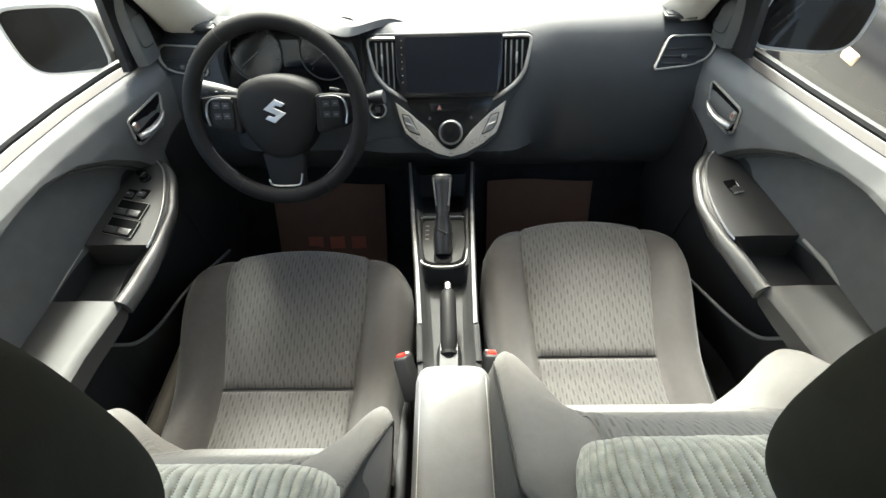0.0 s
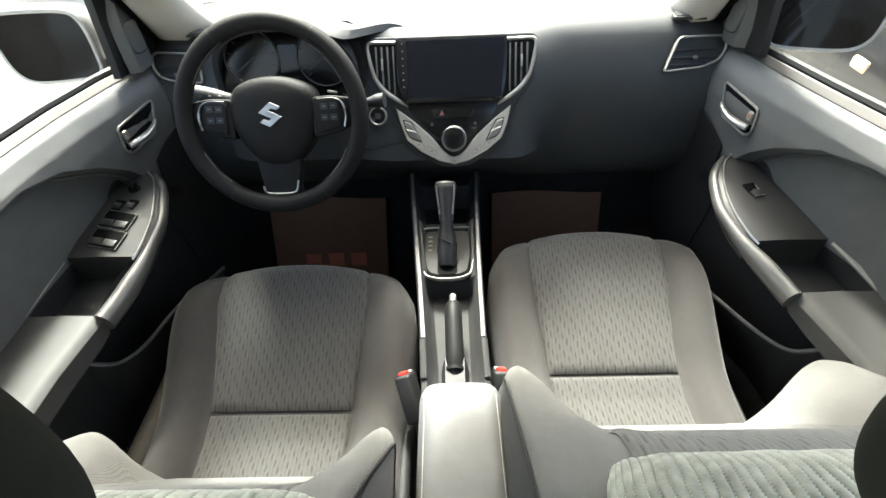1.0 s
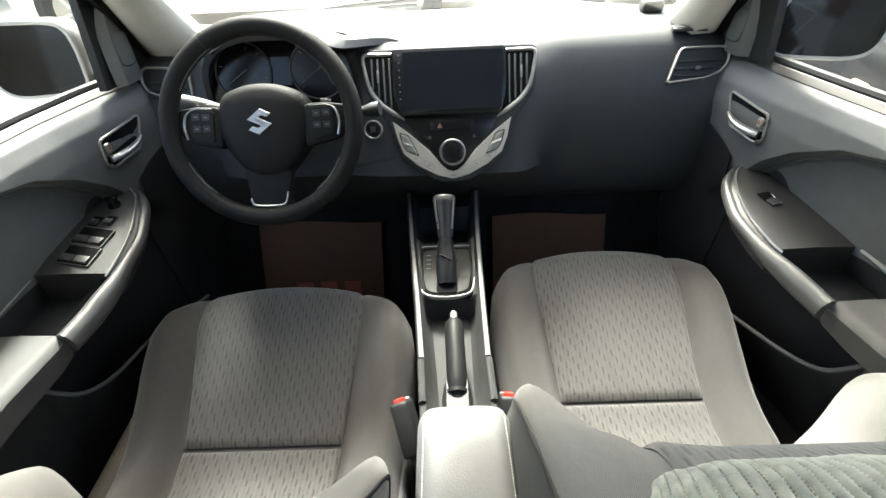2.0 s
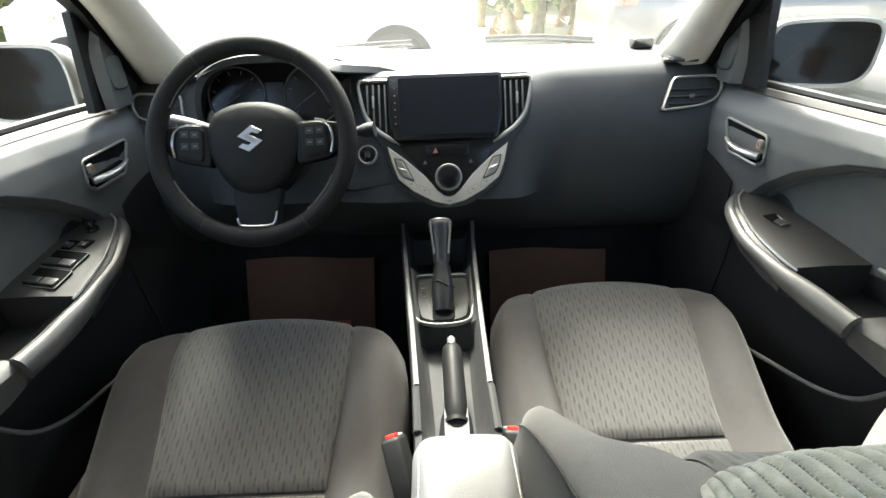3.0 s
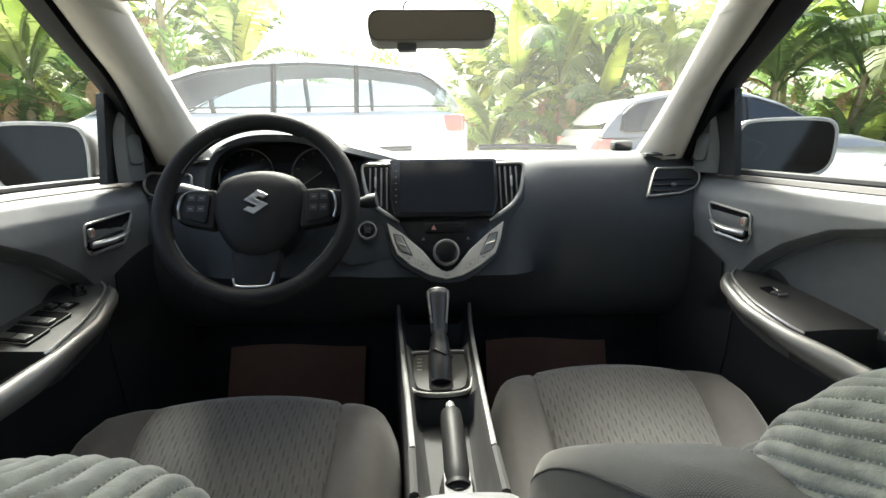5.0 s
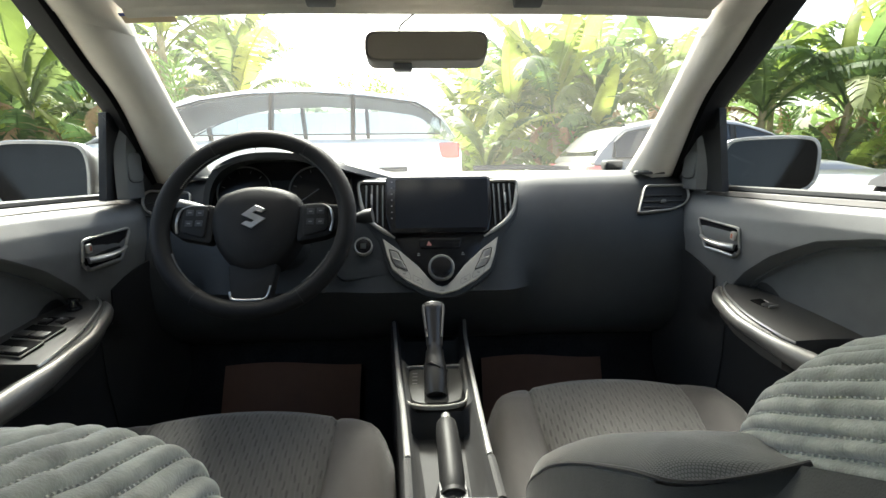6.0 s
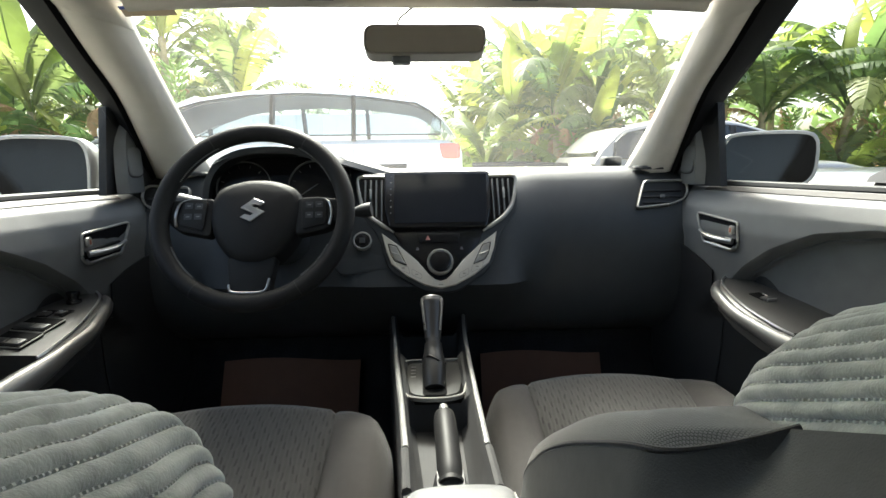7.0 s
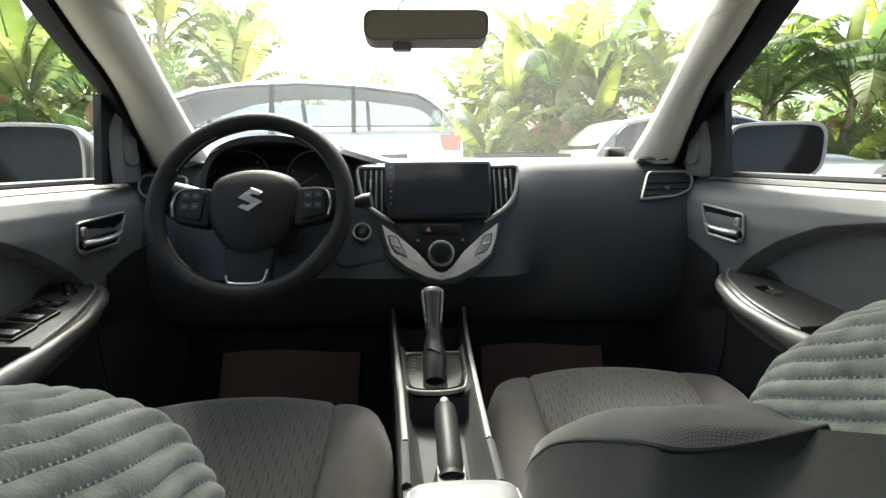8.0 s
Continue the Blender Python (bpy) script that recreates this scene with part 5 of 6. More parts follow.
PIPING_PASSENGER = [(0, 0.02), (0.04, 0.085), (0.093, 0.115), (0.145, 0.107), (0.19, 0.091), (0.235, 0.073), (0.306, 0.036), (0.376, -0.007), (0.431, -0.042), (0.484, -0.071), (0.515, -0.083)]
RIM_PASSENGER = [(0, 0.94), (0.09, 0.985), (0.17, 1.0), (0.42, 0.99), (0.451, 0.975)]
front_seat("grey cloth driver's seat with ribbed velvet upper back", -0.364, 0.467, 22, 0.288, 0.268, (-0.3, 0.062, 1.2, 0.127, 0.06, 0.123), -0.358,
           (-0.32, 0.177, 0.022, 0.19, 0.765, 0.085, 0.123, 0.29, 0.69, 0.037, -0.003), WING_DRIVER, PIPING_DRIVER, RIM_DRIVER, 0.252, 0.84, 0.33, 0.031, 0.8)
front_seat("grey cloth passenger seat with ribbed velvet upper back", 0.318, 0.54, 26, 0.37, 0.25, (0.34, 0.102, 1.14, 0.12, 0.061, 0.112), 0.337,
           (0.331, 0.194, 0.035, 0.207, 0.836, 0.112, 0.077, 0.307, 0.784, 0.049, -0.02), WING_PASSENGER, PIPING_PASSENGER, RIM_PASSENGER, 0.268)

# ---- centre console ----
console = thing("centre_console", (-0.02, 0.7, 0.285), "dark plastic centre console with bright side rails", "centre console")
RAIL = {-1: [(1.02, -0.112, 0.66), (0.93, -0.104, 0.642), (0.8, -0.093, 0.636), (0.66, -0.08, 0.634), (0.52, -0.069, 0.632), (0.43, -0.064, 0.63)],
        1: [(1.02, 0.052, 0.66), (0.93, 0.047, 0.642), (0.8, 0.044, 0.636), (0.66, 0.042, 0.634), (0.52, 0.041, 0.632), (0.43, 0.043, 0.63)]}


def rail_at(s, y):
    tb = [(p[0], p[1]) for p in RAIL[s][::-1]]
    tz = [(p[0], p[2]) for p in RAIL[s][::-1]]
    return linear(tb, y), linear(tz, y)


def console_floor(y):
    return linear([(0.05, 0.6), (0.44, 0.6), (0.455, 0.585), (0.48, 0.567), (0.62, 0.562), (0.668, 0.566), (0.682, 0.606), (0.84, 0.616), (0.86, 0.61), (0.875, 0.56), (0.98, 0.555), (1.02, 0.6)], y)


rings = []
for y in (0.05, 0.2, 0.43, 0.45, 0.47, 0.5, 0.55, 0.62, 0.655, 0.668, 0.676, 0.684, 0.72, 0.8, 0.845, 0.86, 0.868, 0.878, 0.92, 0.98, 1.02):
    (xl, zl), (xr, zr), zf = rail_at(-1, y), rail_at(1, y), console_floor(y)
    rings.append([Vector((xl - 0.012, y, 0.275)), Vector((xl - 0.008, y, zl - 0.03)), Vector((xl - 0.005, y, zl - 0.004)), Vector((xl + 0.004, y, zl - 0.002)), Vector((xl + 0.009, y, zl - 0.012)), Vector((xl + 0.014, y, zf + 0.012)), Vector((xl + 0.024, y, zf)),
                  Vector((xr - 0.024, y, zf)), Vector((xr - 0.014, y, zf + 0.012)), Vector((xr - 0.009, y, zr - 0.012)), Vector((xr - 0.004, y, zr - 0.002)), Vector((xr + 0.005, y, zr - 0.004)), Vector((xr + 0.008, y, zr - 0.03)), Vector((xr + 0.012, y, 0.275))])
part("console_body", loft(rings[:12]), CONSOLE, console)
part("console_front", loft(rings[11:]), PLASTIC_LOW, console, "darker front of the console")
for s in (-1, 1):
    path = spline([(rail_at(s, y)[0], y, rail_at(s, y)[1]) for y in (1.0, 0.93, 0.8, 0.66, 0.56, 0.522)], 30)
    part("side_rail", tube(path, lambda t: 0.0036 + 0.0008 * t, 8), SILVER, console, "bright silver rail")
    path = spline([(rail_at(s, y)[0] + s * 0.001, y, rail_at(s, y)[1] - 0.003) for y in (0.519, 0.48, 0.44)], 10)
    part("rear_rail", tube(path, 0.0065, 8), CONSOLE, console)

shifter = thing("gear_selector", (-0.024, 0.76, 0.612), "black automatic gear selector with chrome side strips", "gear lever")
pl = [(-0.084, 0.838), (0.038, 0.838), (0.037, 0.75), (0.026, 0.687), (-0.004, 0.676), (-0.044, 0.676), (-0.074, 0.687), (-0.083, 0.75)]
pm = Matrix.Translation((0, 0, 0.614)) @ pose(0, 0, 0, 0, 0, 0)
part("gate_frame", ring_strip(rounded(pl, 0.02), 0.0035, 0.008, pm, 0.0015), SILVER_MATT, shifter, "thin silver frame round the gear gate")
part("gate_well", prism(rounded([(x * 0.95 - 0.0012, (y - 0.76) * 0.95 + 0.76) for x, y in pl], 0.018), 0.003, pm, 0.001), RECESS, shifter)
part("gate_plate", prism(rounded([(x * 0.82 - 0.0042, (y - 0.76) * 0.84 + 0.76) for x, y in pl], 0.016), 0.005, pm, 0.001), PLATE, shifter, "dark satin gear plate")
part("gate_slot", prism(rounded([(-0.044, 0.818), (-0.004, 0.818), (-0.003, 0.69), (-0.045, 0.69)], 0.01), 0.0062, pm, 0.001), RECESS, shifter)
for k in range(4):
    part("gear_mark", box(-0.066, -0.057, 0.804 - k * 0.014, 0.8075 - k * 0.014, 0.619, 0.6198, 0, 1), FAINT_MARK, shifter)
ax = spline([(-0.024, 0.716, 0.618), (-0.024, 0.757, 0.648), (-0.024, 0.79, 0.68), (-0.024, 0.815, 0.71), (-0.024, 0.836, 0.735), (-0.024, 0.846, 0.746)], 26)
part("lever_sleeve", tube(ax[:10], lambda t: linear([(0, 0.0175), (0.2, 0.0205), (0.45, 0.0215), (0.7, 0.0195), (0.8, 0.0172), (1.0, 0.0158)], t), 18, flat=1.0), SLEEVE, shifter, "glossy black plastic sleeve")
part("sleeve_fold", tube([ax[6] + Vector((-0.02, -0.004, 0.0)), ax[6] + Vector((-0.008, -0.0165, 0.0125)), ax[5] + Vector((0.008, -0.0165, 0.0125)), ax[5] + Vector((0.021, -0.004, 0.0))], 0.0022, 6), SLEEVE, shifter)
part("lever_neck", tube(ax[8:12], 0.0135, 14), RUBBER, shifter)
part("knob", tube(ax[10:], lambda t: linear([(0, 0.015), (0.15, 0.0165), (0.6, 0.0215), (0.85, 0.0225), (0.95, 0.018), (1.0, 0.006)], t), 18, flat=0.88), KNOB_GREY, shifter, "black gear knob")
part("knob_cap", tube(ax[18:], lambda t: linear([(0, 0.0205), (0.3, 0.0232), (0.5, 0.0226), (0.7, 0.02), (0.88, 0.0135), (1.0, 0.004)], t), 18, flat=0.88), KNOB_GREY, shifter, "grey leather cap of the gear knob")
for s in (-1, 1):
    strip = []
    for i, q in enumerate(ax[12:23]):
        r_ = linear([(0, 0.017), (0.6, 0.0225), (1.0, 0.0236)], i / 10)
        strip.append(q + Vector((s * r_ * 0.8, -0.83 * r_ * 0.62, 0.55 * r_ * 0.62)))
    part("knob_strip", tube(strip, 0.0021, 6), SILVER, shifter, "thin chrome strip")

brake = thing("parking_brake", (-0.012, 0.5, 0.6), "black parking brake lever with silver button", "brake lever")
bp_ = spline([(-0.012, 0.455, 0.612), (-0.012, 0.5, 0.622), (-0.013, 0.56, 0.632), (-0.0135, 0.6, 0.636)], 20)
part("grip", tube(bp_, lambda t: linear([(0, 0.0125), (0.2, 0.0165), (0.8, 0.0165), (0.96, 0.015), (1.0, 0.011)], t), 16), BRAKE, brake)
part("release_button", tube([Vector((-0.0135, 0.6, 0.636)), Vector((-0.0135, 0.606, 0.6365)), Vector((-0.0135, 0.617, 0.637)), Vector((-0.0135, 0.62, 0.637))], lambda t: 0.0066 if t < 0.9 else 0.005, 12), SILVER, brake, "silver release button")
part("lever_boot", loft([[Vector((-0.012 + a * w, 0.45 + b, z)) for a, b in ((-1, -0.02), (1, -0.02), (1, 0.035), (-1, 0.035))] for w, z in ((0.026, 0.57), (0.022, 0.6), (0.017, 0.622))]), RUBBER, brake)
part("collar", tube([Vector((-0.012, 0.462, 0.6145)), Vector((-0.012, 0.468, 0.6155))], 0.0175, 16), BRAKE, brake)

# armrest box between the seats
arm = thing("armrest_box", (0, 0.25, 0.285), "grey leather lidded armrest between the front seats", "armrest")
part("bin", box(-0.056, 0.05, 0.0, 0.418, 0.29, 0.625, 0.012, 3), PLASTIC, arm)
def lid(u, v):
    y = lerp(-0.01, 0.432, v)
    a = 2 * u - 1
    xl, xr = lerp(-0.07, -0.071, v), lerp(0.067, 0.062, v)
    z = 0.663 - 0.022 * abs(a) ** 9 - 0.035 * max(0, (v - 0.9) / 0.1) ** 2.2 - 0.005 * a * a + 0.006 * math.sin(math.pi * v)
    return Vector((lerp(xl, xr, u) * (1 - 0.06 * smooth(0.9, 1, v)), y, z))
lid_ring = []
for j in range(33):
    v = j / 32
    row = [lid(i / 24, v) for i in range(25)]
    lid_ring.append(row + [row[-1] + Vector((0.001, -0.002, -0.03)) if v < 0.97 else row[-1] + Vector((0, 0, -0.012)), row[0] + Vector((-0.001, -0.002, -0.03)) if v < 0.97 else row[0] + Vector((0, 0, -0.012))])
part("lid", loft(lid_ring), LID, arm, "padded grey leather lid", sharp=50)
for u in (0.07, 0.93):
    sb = []
    for j in range(90):
        v = 0.02 + 0.9 * j / 90
        p, q = lid(u, v), lid(u, v + 0.006)
        sb.append(box(-0.0006, 0.0006, -0.0016, 0.0016, -0.0004, 0.0009, 0, 1, frame_at((p + q) / 2, (1, 0, 0), q - p)))
    tagged(part("stitching", join(*sb), STITCH, arm), kind="stuff")


# belt buckles
def buckle(x, y, z, lean):
    b = thing("belt_buckle", (x, y - 0.06, 0.4), "black seat-belt buckle with red release button", "belt buckle", "belt buckles")
    m = Matrix.Translation((x, y, z)) @ pose(0, 0, 0, -46, lean, 0)
    part("case", box(-0.016, 0.016, -0.02, 0.02, -0.1, -0.006, 0.006, 3, m), PLASTIC_LOW, b)
    part("release", box(-0.009, 0.009, -0.014, 0.004, -0.012, -0.0005, 0.003, 2, m), RED, b, "red release button")
    part("slot", box(-0.012, 0.012, 0.008, 0.016, -0.01, -0.003, 0.001, 1, m), SILVER, b)
    part("stalk", tube([m @ Vector((0, 0, -0.08)), m @ Vector((0, 0, -0.17))], 0.009, 8, flat=0.5), PLASTIC_LOW, b)


buckle(-0.112, 0.508, 0.545, -22)
buckle(0.076, 0.51, 0.55, 8)

# paper mats bent up the toe board
def mat_sheet(x0, x1, dx):
    line = spline([(0.6, 0.276, 0), (0.9, 0.277, 0), (0.975, 0.29, 0), (1.005, 0.335, 0), (1.055, 0.455, 0), (1.083, 0.53, 0)], 24)
    return sheet(lambda u, v: Vector((lerp(x0, x1, u) + dx * (1 - v), line[round(v * 23)].x - 0.008, line[round(v * 23)].y + 0.006 * math.sin(u * 5) * v)), 14, 23, 0.002)


for x0, x1, dx, lab in ((-0.527, -0.197, -0.02, "brown kraft paper mat on the driver's footwell"), (0.1, 0.403, 0.0, "brown kraft paper mat on the passenger footwell")):
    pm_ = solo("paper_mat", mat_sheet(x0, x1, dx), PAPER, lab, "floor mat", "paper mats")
    bars = []
    for k in range(3):
        bx = lerp(x0, x1, 0.25 + k * 0.2)
        bars.append(box(bx, bx + 0.045, -0.02, 0.02, -0.001, 0.001, 0, 1, frame_at((0, 1.003, 0.355), (1, 0, 0), (0, 0.38, 0.92)) ))
    part("print", join(*bars), RED_PRINT, pm_, "faded red printed bars")

# rear-view mirror with a small camera below
mir = thing("rear_view_mirror", (CX + 0.004, 0.8, 1.2), "grey rear-view mirror hanging from the windscreen", "rear-view mirror")
mm = frame_at((CX + 0.002, 0.8, 1.2065), (1, 0, 0), (0, 0.2, 1))
shape = rounded([(-0.104, -0.024), (0.1, -0.024), (0.104, 0.027), (-0.104, 0.027)], 0.02, 5)
part("shell", prism(shape, 0.03, mm @ pose(0, 0, -0.03), 0.0), SHELL, mir)
part("mirror_frame", ring_strip(shape, 0.004, 0.005, mm, 0.002), SHELL, mir)
part("mirror_glass", prism([(x * 0.955, y * 0.86 + 0.0003) for x, y in shape], 0.003, mm), MIRROR_CABIN, mir, "mirror glass")
part("stem", tube(spline([mm @ Vector((0, 0.005, -0.03)), mm @ Vector((0, 0.012, -0.06)), mm @ Vector((0, 0.05, -0.085))], 8), 0.009, 10), PLASTIC, mir)
cmr = thing("dash_camera", (CX - 0.045, 0.82, 1.165), "small black camera under the rear-view mirror", "camera")
part("case", box(-0.016, 0.016, -0.014, 0.014, -0.006, 0.007, 0.004, 3, Matrix.Translation((CX - 0.04, 0.812, 1.1765))), PLASTIC_SOFT, cmr)
part("bracket", box(-0.012, 0.012, -0.004, 0.004, 0.0, 0.014, 0.001, 1, Matrix.Translation((CX - 0.04, 0.822, 1.178))), PLASTIC_LOW, cmr)
solo("camera_cable", tube(spline([(CX - 0.04, 0.83, 1.22), (CX - 0.045, 0.835, 1.245), (CX - 0.03, 0.84, 1.262), (CX - 0.01, 0.835, 1.275)], 14), 0.0018, 6), RUBBER, "thin black cable from mirror to headliner", "cable")


# door mirrors
def door_mirror(s):
    x0, x1, z0, z1 = (0.636, 0.84, 0.935, 1.064) if s > 0 else (-0.927, -0.737, 0.922, 1.07)
    cx, cz, w, h = (x0 + x1) / 2, (z0 + z1) / 2, (x1 - x0) / 2, (z1 - z0) / 2
    d = thing("door_mirror", (cx, 1.04, z0), "white door mirror housing with dark reflecting glass", "door mirror", "door mirrors")
    o = [(-0.96, -0.62), (-0.8, -0.92), (-0.1, -1.0), (0.62, -0.96), (0.93, -0.6), (1.0, 0.1), (0.95, 0.72), (0.7, 0.97), (0.0, 1.0), (-0.7, 0.93), (-0.93, 0.7), (-1.0, 0.2)]
    o = [tuple(p[:2]) for p in spline([(x * w * s, y * h, 0) for x, y in o + o[:1]], 61)[:-1]]
    fm = frame_at((cx, 1.0, cz), (1, -0.2 if s > 0 else 0.12, 0), (0, 0.05, 1))
    rings = [[fm @ Vector((x * f, y * f, dz)) for x, y in o] for f, dz in ((0.97, 0.0), (1.0, -0.004), (1.0, -0.03), (0.94, -0.06), (0.78, -0.085), (0.45, -0.1))]
    part("housing", loft(rings, True, True), MIRROR_SHELL, d)
    part("bezel", ring_strip(o, 0.009, 0.004, fm, 0.002), MIRROR_SHELL, d)
    part("mirror_glass", prism([(x * 0.93, y * 0.9) for x, y in o], 0.003, fm), MIRROR_DARK, d, "mirror glass with its dark reflection put into the colour")
    sx = 0.64 if s > 0 else -0.7
    part("foot", loft([[Vector((lerp(sx, cx - s * w * 0.6, t), 1.06 - 0.01 * t + a, lerp(0.955, z0 + 0.012, t) + b)) for a, b in ((-0.03, -0.012), (0.03, -0.012), (0.03, 0.015), (-0.03, 0.015))] for t in (0, 0.5, 1)]), PLASTIC_LOW, d)


for s in (1, -1):
    door_mirror(s)
# paper sticker at the top corner of the windscreen
sticker = thing("windscreen_sticker", screen(0.045, 0.97), "beige paper sticker with a blue edge on the windscreen", "sticker")
part("paper", sheet(lambda u, v: screen(lerp(0.005, 0.085, u), lerp(0.945, 1.0, v)) + Vector((0, -0.004, -0.002)), 8, 4, 0.0006), STICKER, sticker)
part("blue_edge", sheet(lambda u, v: screen(lerp(0.005, 0.085, u), lerp(0.985, 1.0, v)) + Vector((0, -0.006, -0.003)), 8, 2, 0.0006), STICKER_BLUE, sticker, "blue printed edge")
# wipers at the foot of the windscreen
for pts in ([(-0.42, 1.37, 0.972), (-0.25, 1.395, 0.986), (-0.08, 1.41, 0.99)], [(0.12, 1.43, 0.99), (0.26, 1.41, 0.992), (0.4, 1.37, 0.986)]):
    wp = thing("wiper", pts[1], "black wiper lying at the foot of the windscreen", "wiper", "wipers")
    part("arm", tube(spline([(x, y + 0.01, z + 0.004) for x, y, z in pts], 10), 0.006, 6), RUBBER, wp)
    part("blade", tube(spline([(x, y - 0.012, z - 0.002) for x, y, z in pts], 10), 0.004, 6), RUBBER, wp)


# ---- outside ----
solo("bonnet", sheet(lambda u, v: Vector((CX + (u * 2 - 1) * lerp(0.74, 0.66, v), lerp(1.375, 2.2, v), lerp(0.972, 0.82, v) - 0.06 * abs(u * 2 - 1) ** 4 - 0.12 * v ** 4)), 16, 16, 0.01), PAINT_WHITE, "white painted car bonnet", "bonnet", kind="structure")
solo("ground", sheet(lambda u, v: Vector((lerp(-150, 150, u), lerp(-150, 150, v), 0.0)), 2, 2), GROUND, "pale dusty concrete car park", "ground", kind="structure")


def car(name, label, paint, length, height, width, at, heading, belt, hood_end, roof_front, roof_rear, tail, hood_h=0.95, windows=(), line=None, glass=CAR_GLASS, hollow=False):
    """A parked car along its own x axis, nose at +x: a lofted body, a cabin, panes, wheels, lamps and mirrors."""
    c = thing(name, at, label, "car", "parked cars")
    c.rotation_euler = (0, 0, radians(heading))
    L, W = length / 2, width / 2
    body_top = [(-L, belt - 0.12), (-L + 0.06, belt - 0.04), (-L + 0.25, belt), (hood_end, belt - 0.02), (hood_end + 0.3, hood_h + 0.02), (L - 0.35, hood_h - 0.1), (L - 0.08, hood_h - 0.25), (L, 0.45)]
    rings = []
    xs = [-L, -L + 0.05, -L + 0.15, -L + 0.4, -L * 0.5, -L * 0.25, 0, L * 0.25, L * 0.5, L * 0.62, L * 0.75, L - 0.3, L - 0.12, L - 0.04, L]
    for x in xs:
        zt = linear(body_top, x)
        w = W * linear([(-L, 0.78), (-L + 0.15, 0.92), (-L + 0.6, 1), (L - 0.9, 1), (L - 0.25, 0.9), (L, 0.66)], x)
        zb = 0.24
        half = [(0, zt), (w * 0.6, zt), (w * 0.86, zt - 0.015), (w * 0.95, zt - 0.06), (w, lerp(zb, zt, 0.62)), (w * 0.985, lerp(zb, zt, 0.4)), (w * 0.99, lerp(zb, zt, 0.2)), (w * 0.93, zb), (0, zb)]
        rings.append([Vector((x, y, z)) for y, z in half] + [Vector((x, -y, z)) for y, z in half[-2:0:-1]])
    body = part("body", loft(rings), paint, c, local=True, sharp=50)
    gb = [(tail, belt - 0.02), (roof_rear, height - 0.04), (lerp(roof_rear, roof_front, 0.5), height), (roof_front, height - 0.05), (hood_end, belt - 0.03)]
    gb = line or gb
    rings = []
    for k in range(29):
        x = lerp(tail, hood_end, k / 28)
        zt = linear(gb, x)
        f = (zt - belt + 0.03) / (height - belt)
        wb, wt = W * 0.93, W * lerp(0.92, 0.74, max(0, min(1, f)))
        half = [(0, zt + 0.015), (wt * 0.6, zt + 0.012), (wt * 0.93, zt - 0.005 * f), (wt, zt - 0.04 * max(f, 0.1)), (wb, belt - 0.05)]
        if hollow:  # a roof shell alone; panes and pillars carry it
            half[4] = (wt + 0.004, zt - 0.055 * max(f, 0.1))
            rings.append([Vector((x, y, z)) for y, z in half] + [Vector((x, 0, zt - 0.03 * max(f, 0.1)))] + [Vector((x, -y, z)) for y, z in half[-1:0:-1]])
        else:
            rings.append([Vector((x, y, z)) for y, z in half] + [Vector((x, 0, belt - 0.05))] + [Vector((x, -y, z)) for y, z in half[-1:0:-1]])
    part("cabin", loft(rings), paint, c, local=True, sharp=50)
    if hollow:
        # dark sheet paints the shaded ceiling that shows through the panes
        part("headliner", sheet(lambda u, v: Vector((lerp(tail + 0.2, hood_end - 0.35, u), (2 * v - 1) * W * 0.74, linear(gb, lerp(tail + 0.2, hood_end - 0.35, u)) - 0.065)), 24, 2, 0.01), RUBBER, c, "headliner with the roof's shade put into its colour", local=True)

    def wall_y(z):
        return W * lerp(0.93, 0.75, (z - belt + 0.05) / (height - belt)) + 0.008
    for s in (1, -1):
        if hollow:
            for a, b in zip(windows, windows[1:]):
                x = (min(p[0] for p in a) + max(p[0] for p in b)) / 2
                zt = linear(gb, x) - 0.05
                part("pillar", loft([[Vector((x + i * 0.022, s * (wall_y(z) + j), z)) for i, j in ((-1, -0.05), (1, -0.05), (1, 0.012), (-1, 0.012))] for z in (belt - 0.03, lerp(belt, zt, 0.5), zt)]), RUBBER, c, "black door pillar", local=True)
        elif windows:
            xs_ = [p[0] for w_ in windows for p in w_]
            band = [(max(xs_) + 0.03, belt + 0.005), (min(xs_) - 0.03, belt + 0.025)] + [(x, max(linear(gb, x) - 0.055, belt + 0.03)) for x in np.linspace(min(xs_) + 0.02, max(xs_) - 0.02, 21)]
            bm = bmesh.new()
            bm.faces.new([bm.verts.new((x, s * (wall_y(z) + 0.012), z)) for x, z in band])
            ext = bmesh.ops.extrude_face_region(bm, geom=bm.faces[:])["geom"]
            bmesh.ops.translate(bm, verts=[v for v in ext if isinstance(v, bmesh.types.BMVert)], vec=(0, -s * 0.05, 0))
            part("window_band", bm, RUBBER, c, "black band between the windows", local=True, sharp=20)
        for win in windows:
            bm = bmesh.new()
            bm.faces.new([bm.verts.new((x, s * (wall_y(z) + 0.02), z)) for x, z in win])
            ext = bmesh.ops.extrude_face_region(bm, geom=bm.faces[:])["geom"]
            bmesh.ops.translate(bm, verts=[v for v in ext if isinstance(v, bmesh.types.BMVert)], vec=(0, -s * (0.006 if hollow else 0.05), 0))
            w_ = part("window", bm, glass, c, "dark tinted window", local=True, sharp=20)
            rim = [Vector((x, s * (wall_y(z) + 0.021), z)) for x, z in win]
            part("window_seal", tube(rim, 0.009, 6, True), RUBBER, w_, local=True)
    # screens
    for a, b in (((hood_end - 0.06, belt), (roof_front + 0.03, height - 0.1)), ((tail + 0.05, belt + 0.02), (roof_rear - 0.02, height - 0.11))):
        d = Vector((b[1] - a[1], 0, a[0] - b[0])).normalized() * (0.02 if a[0] > 0 else -0.02)
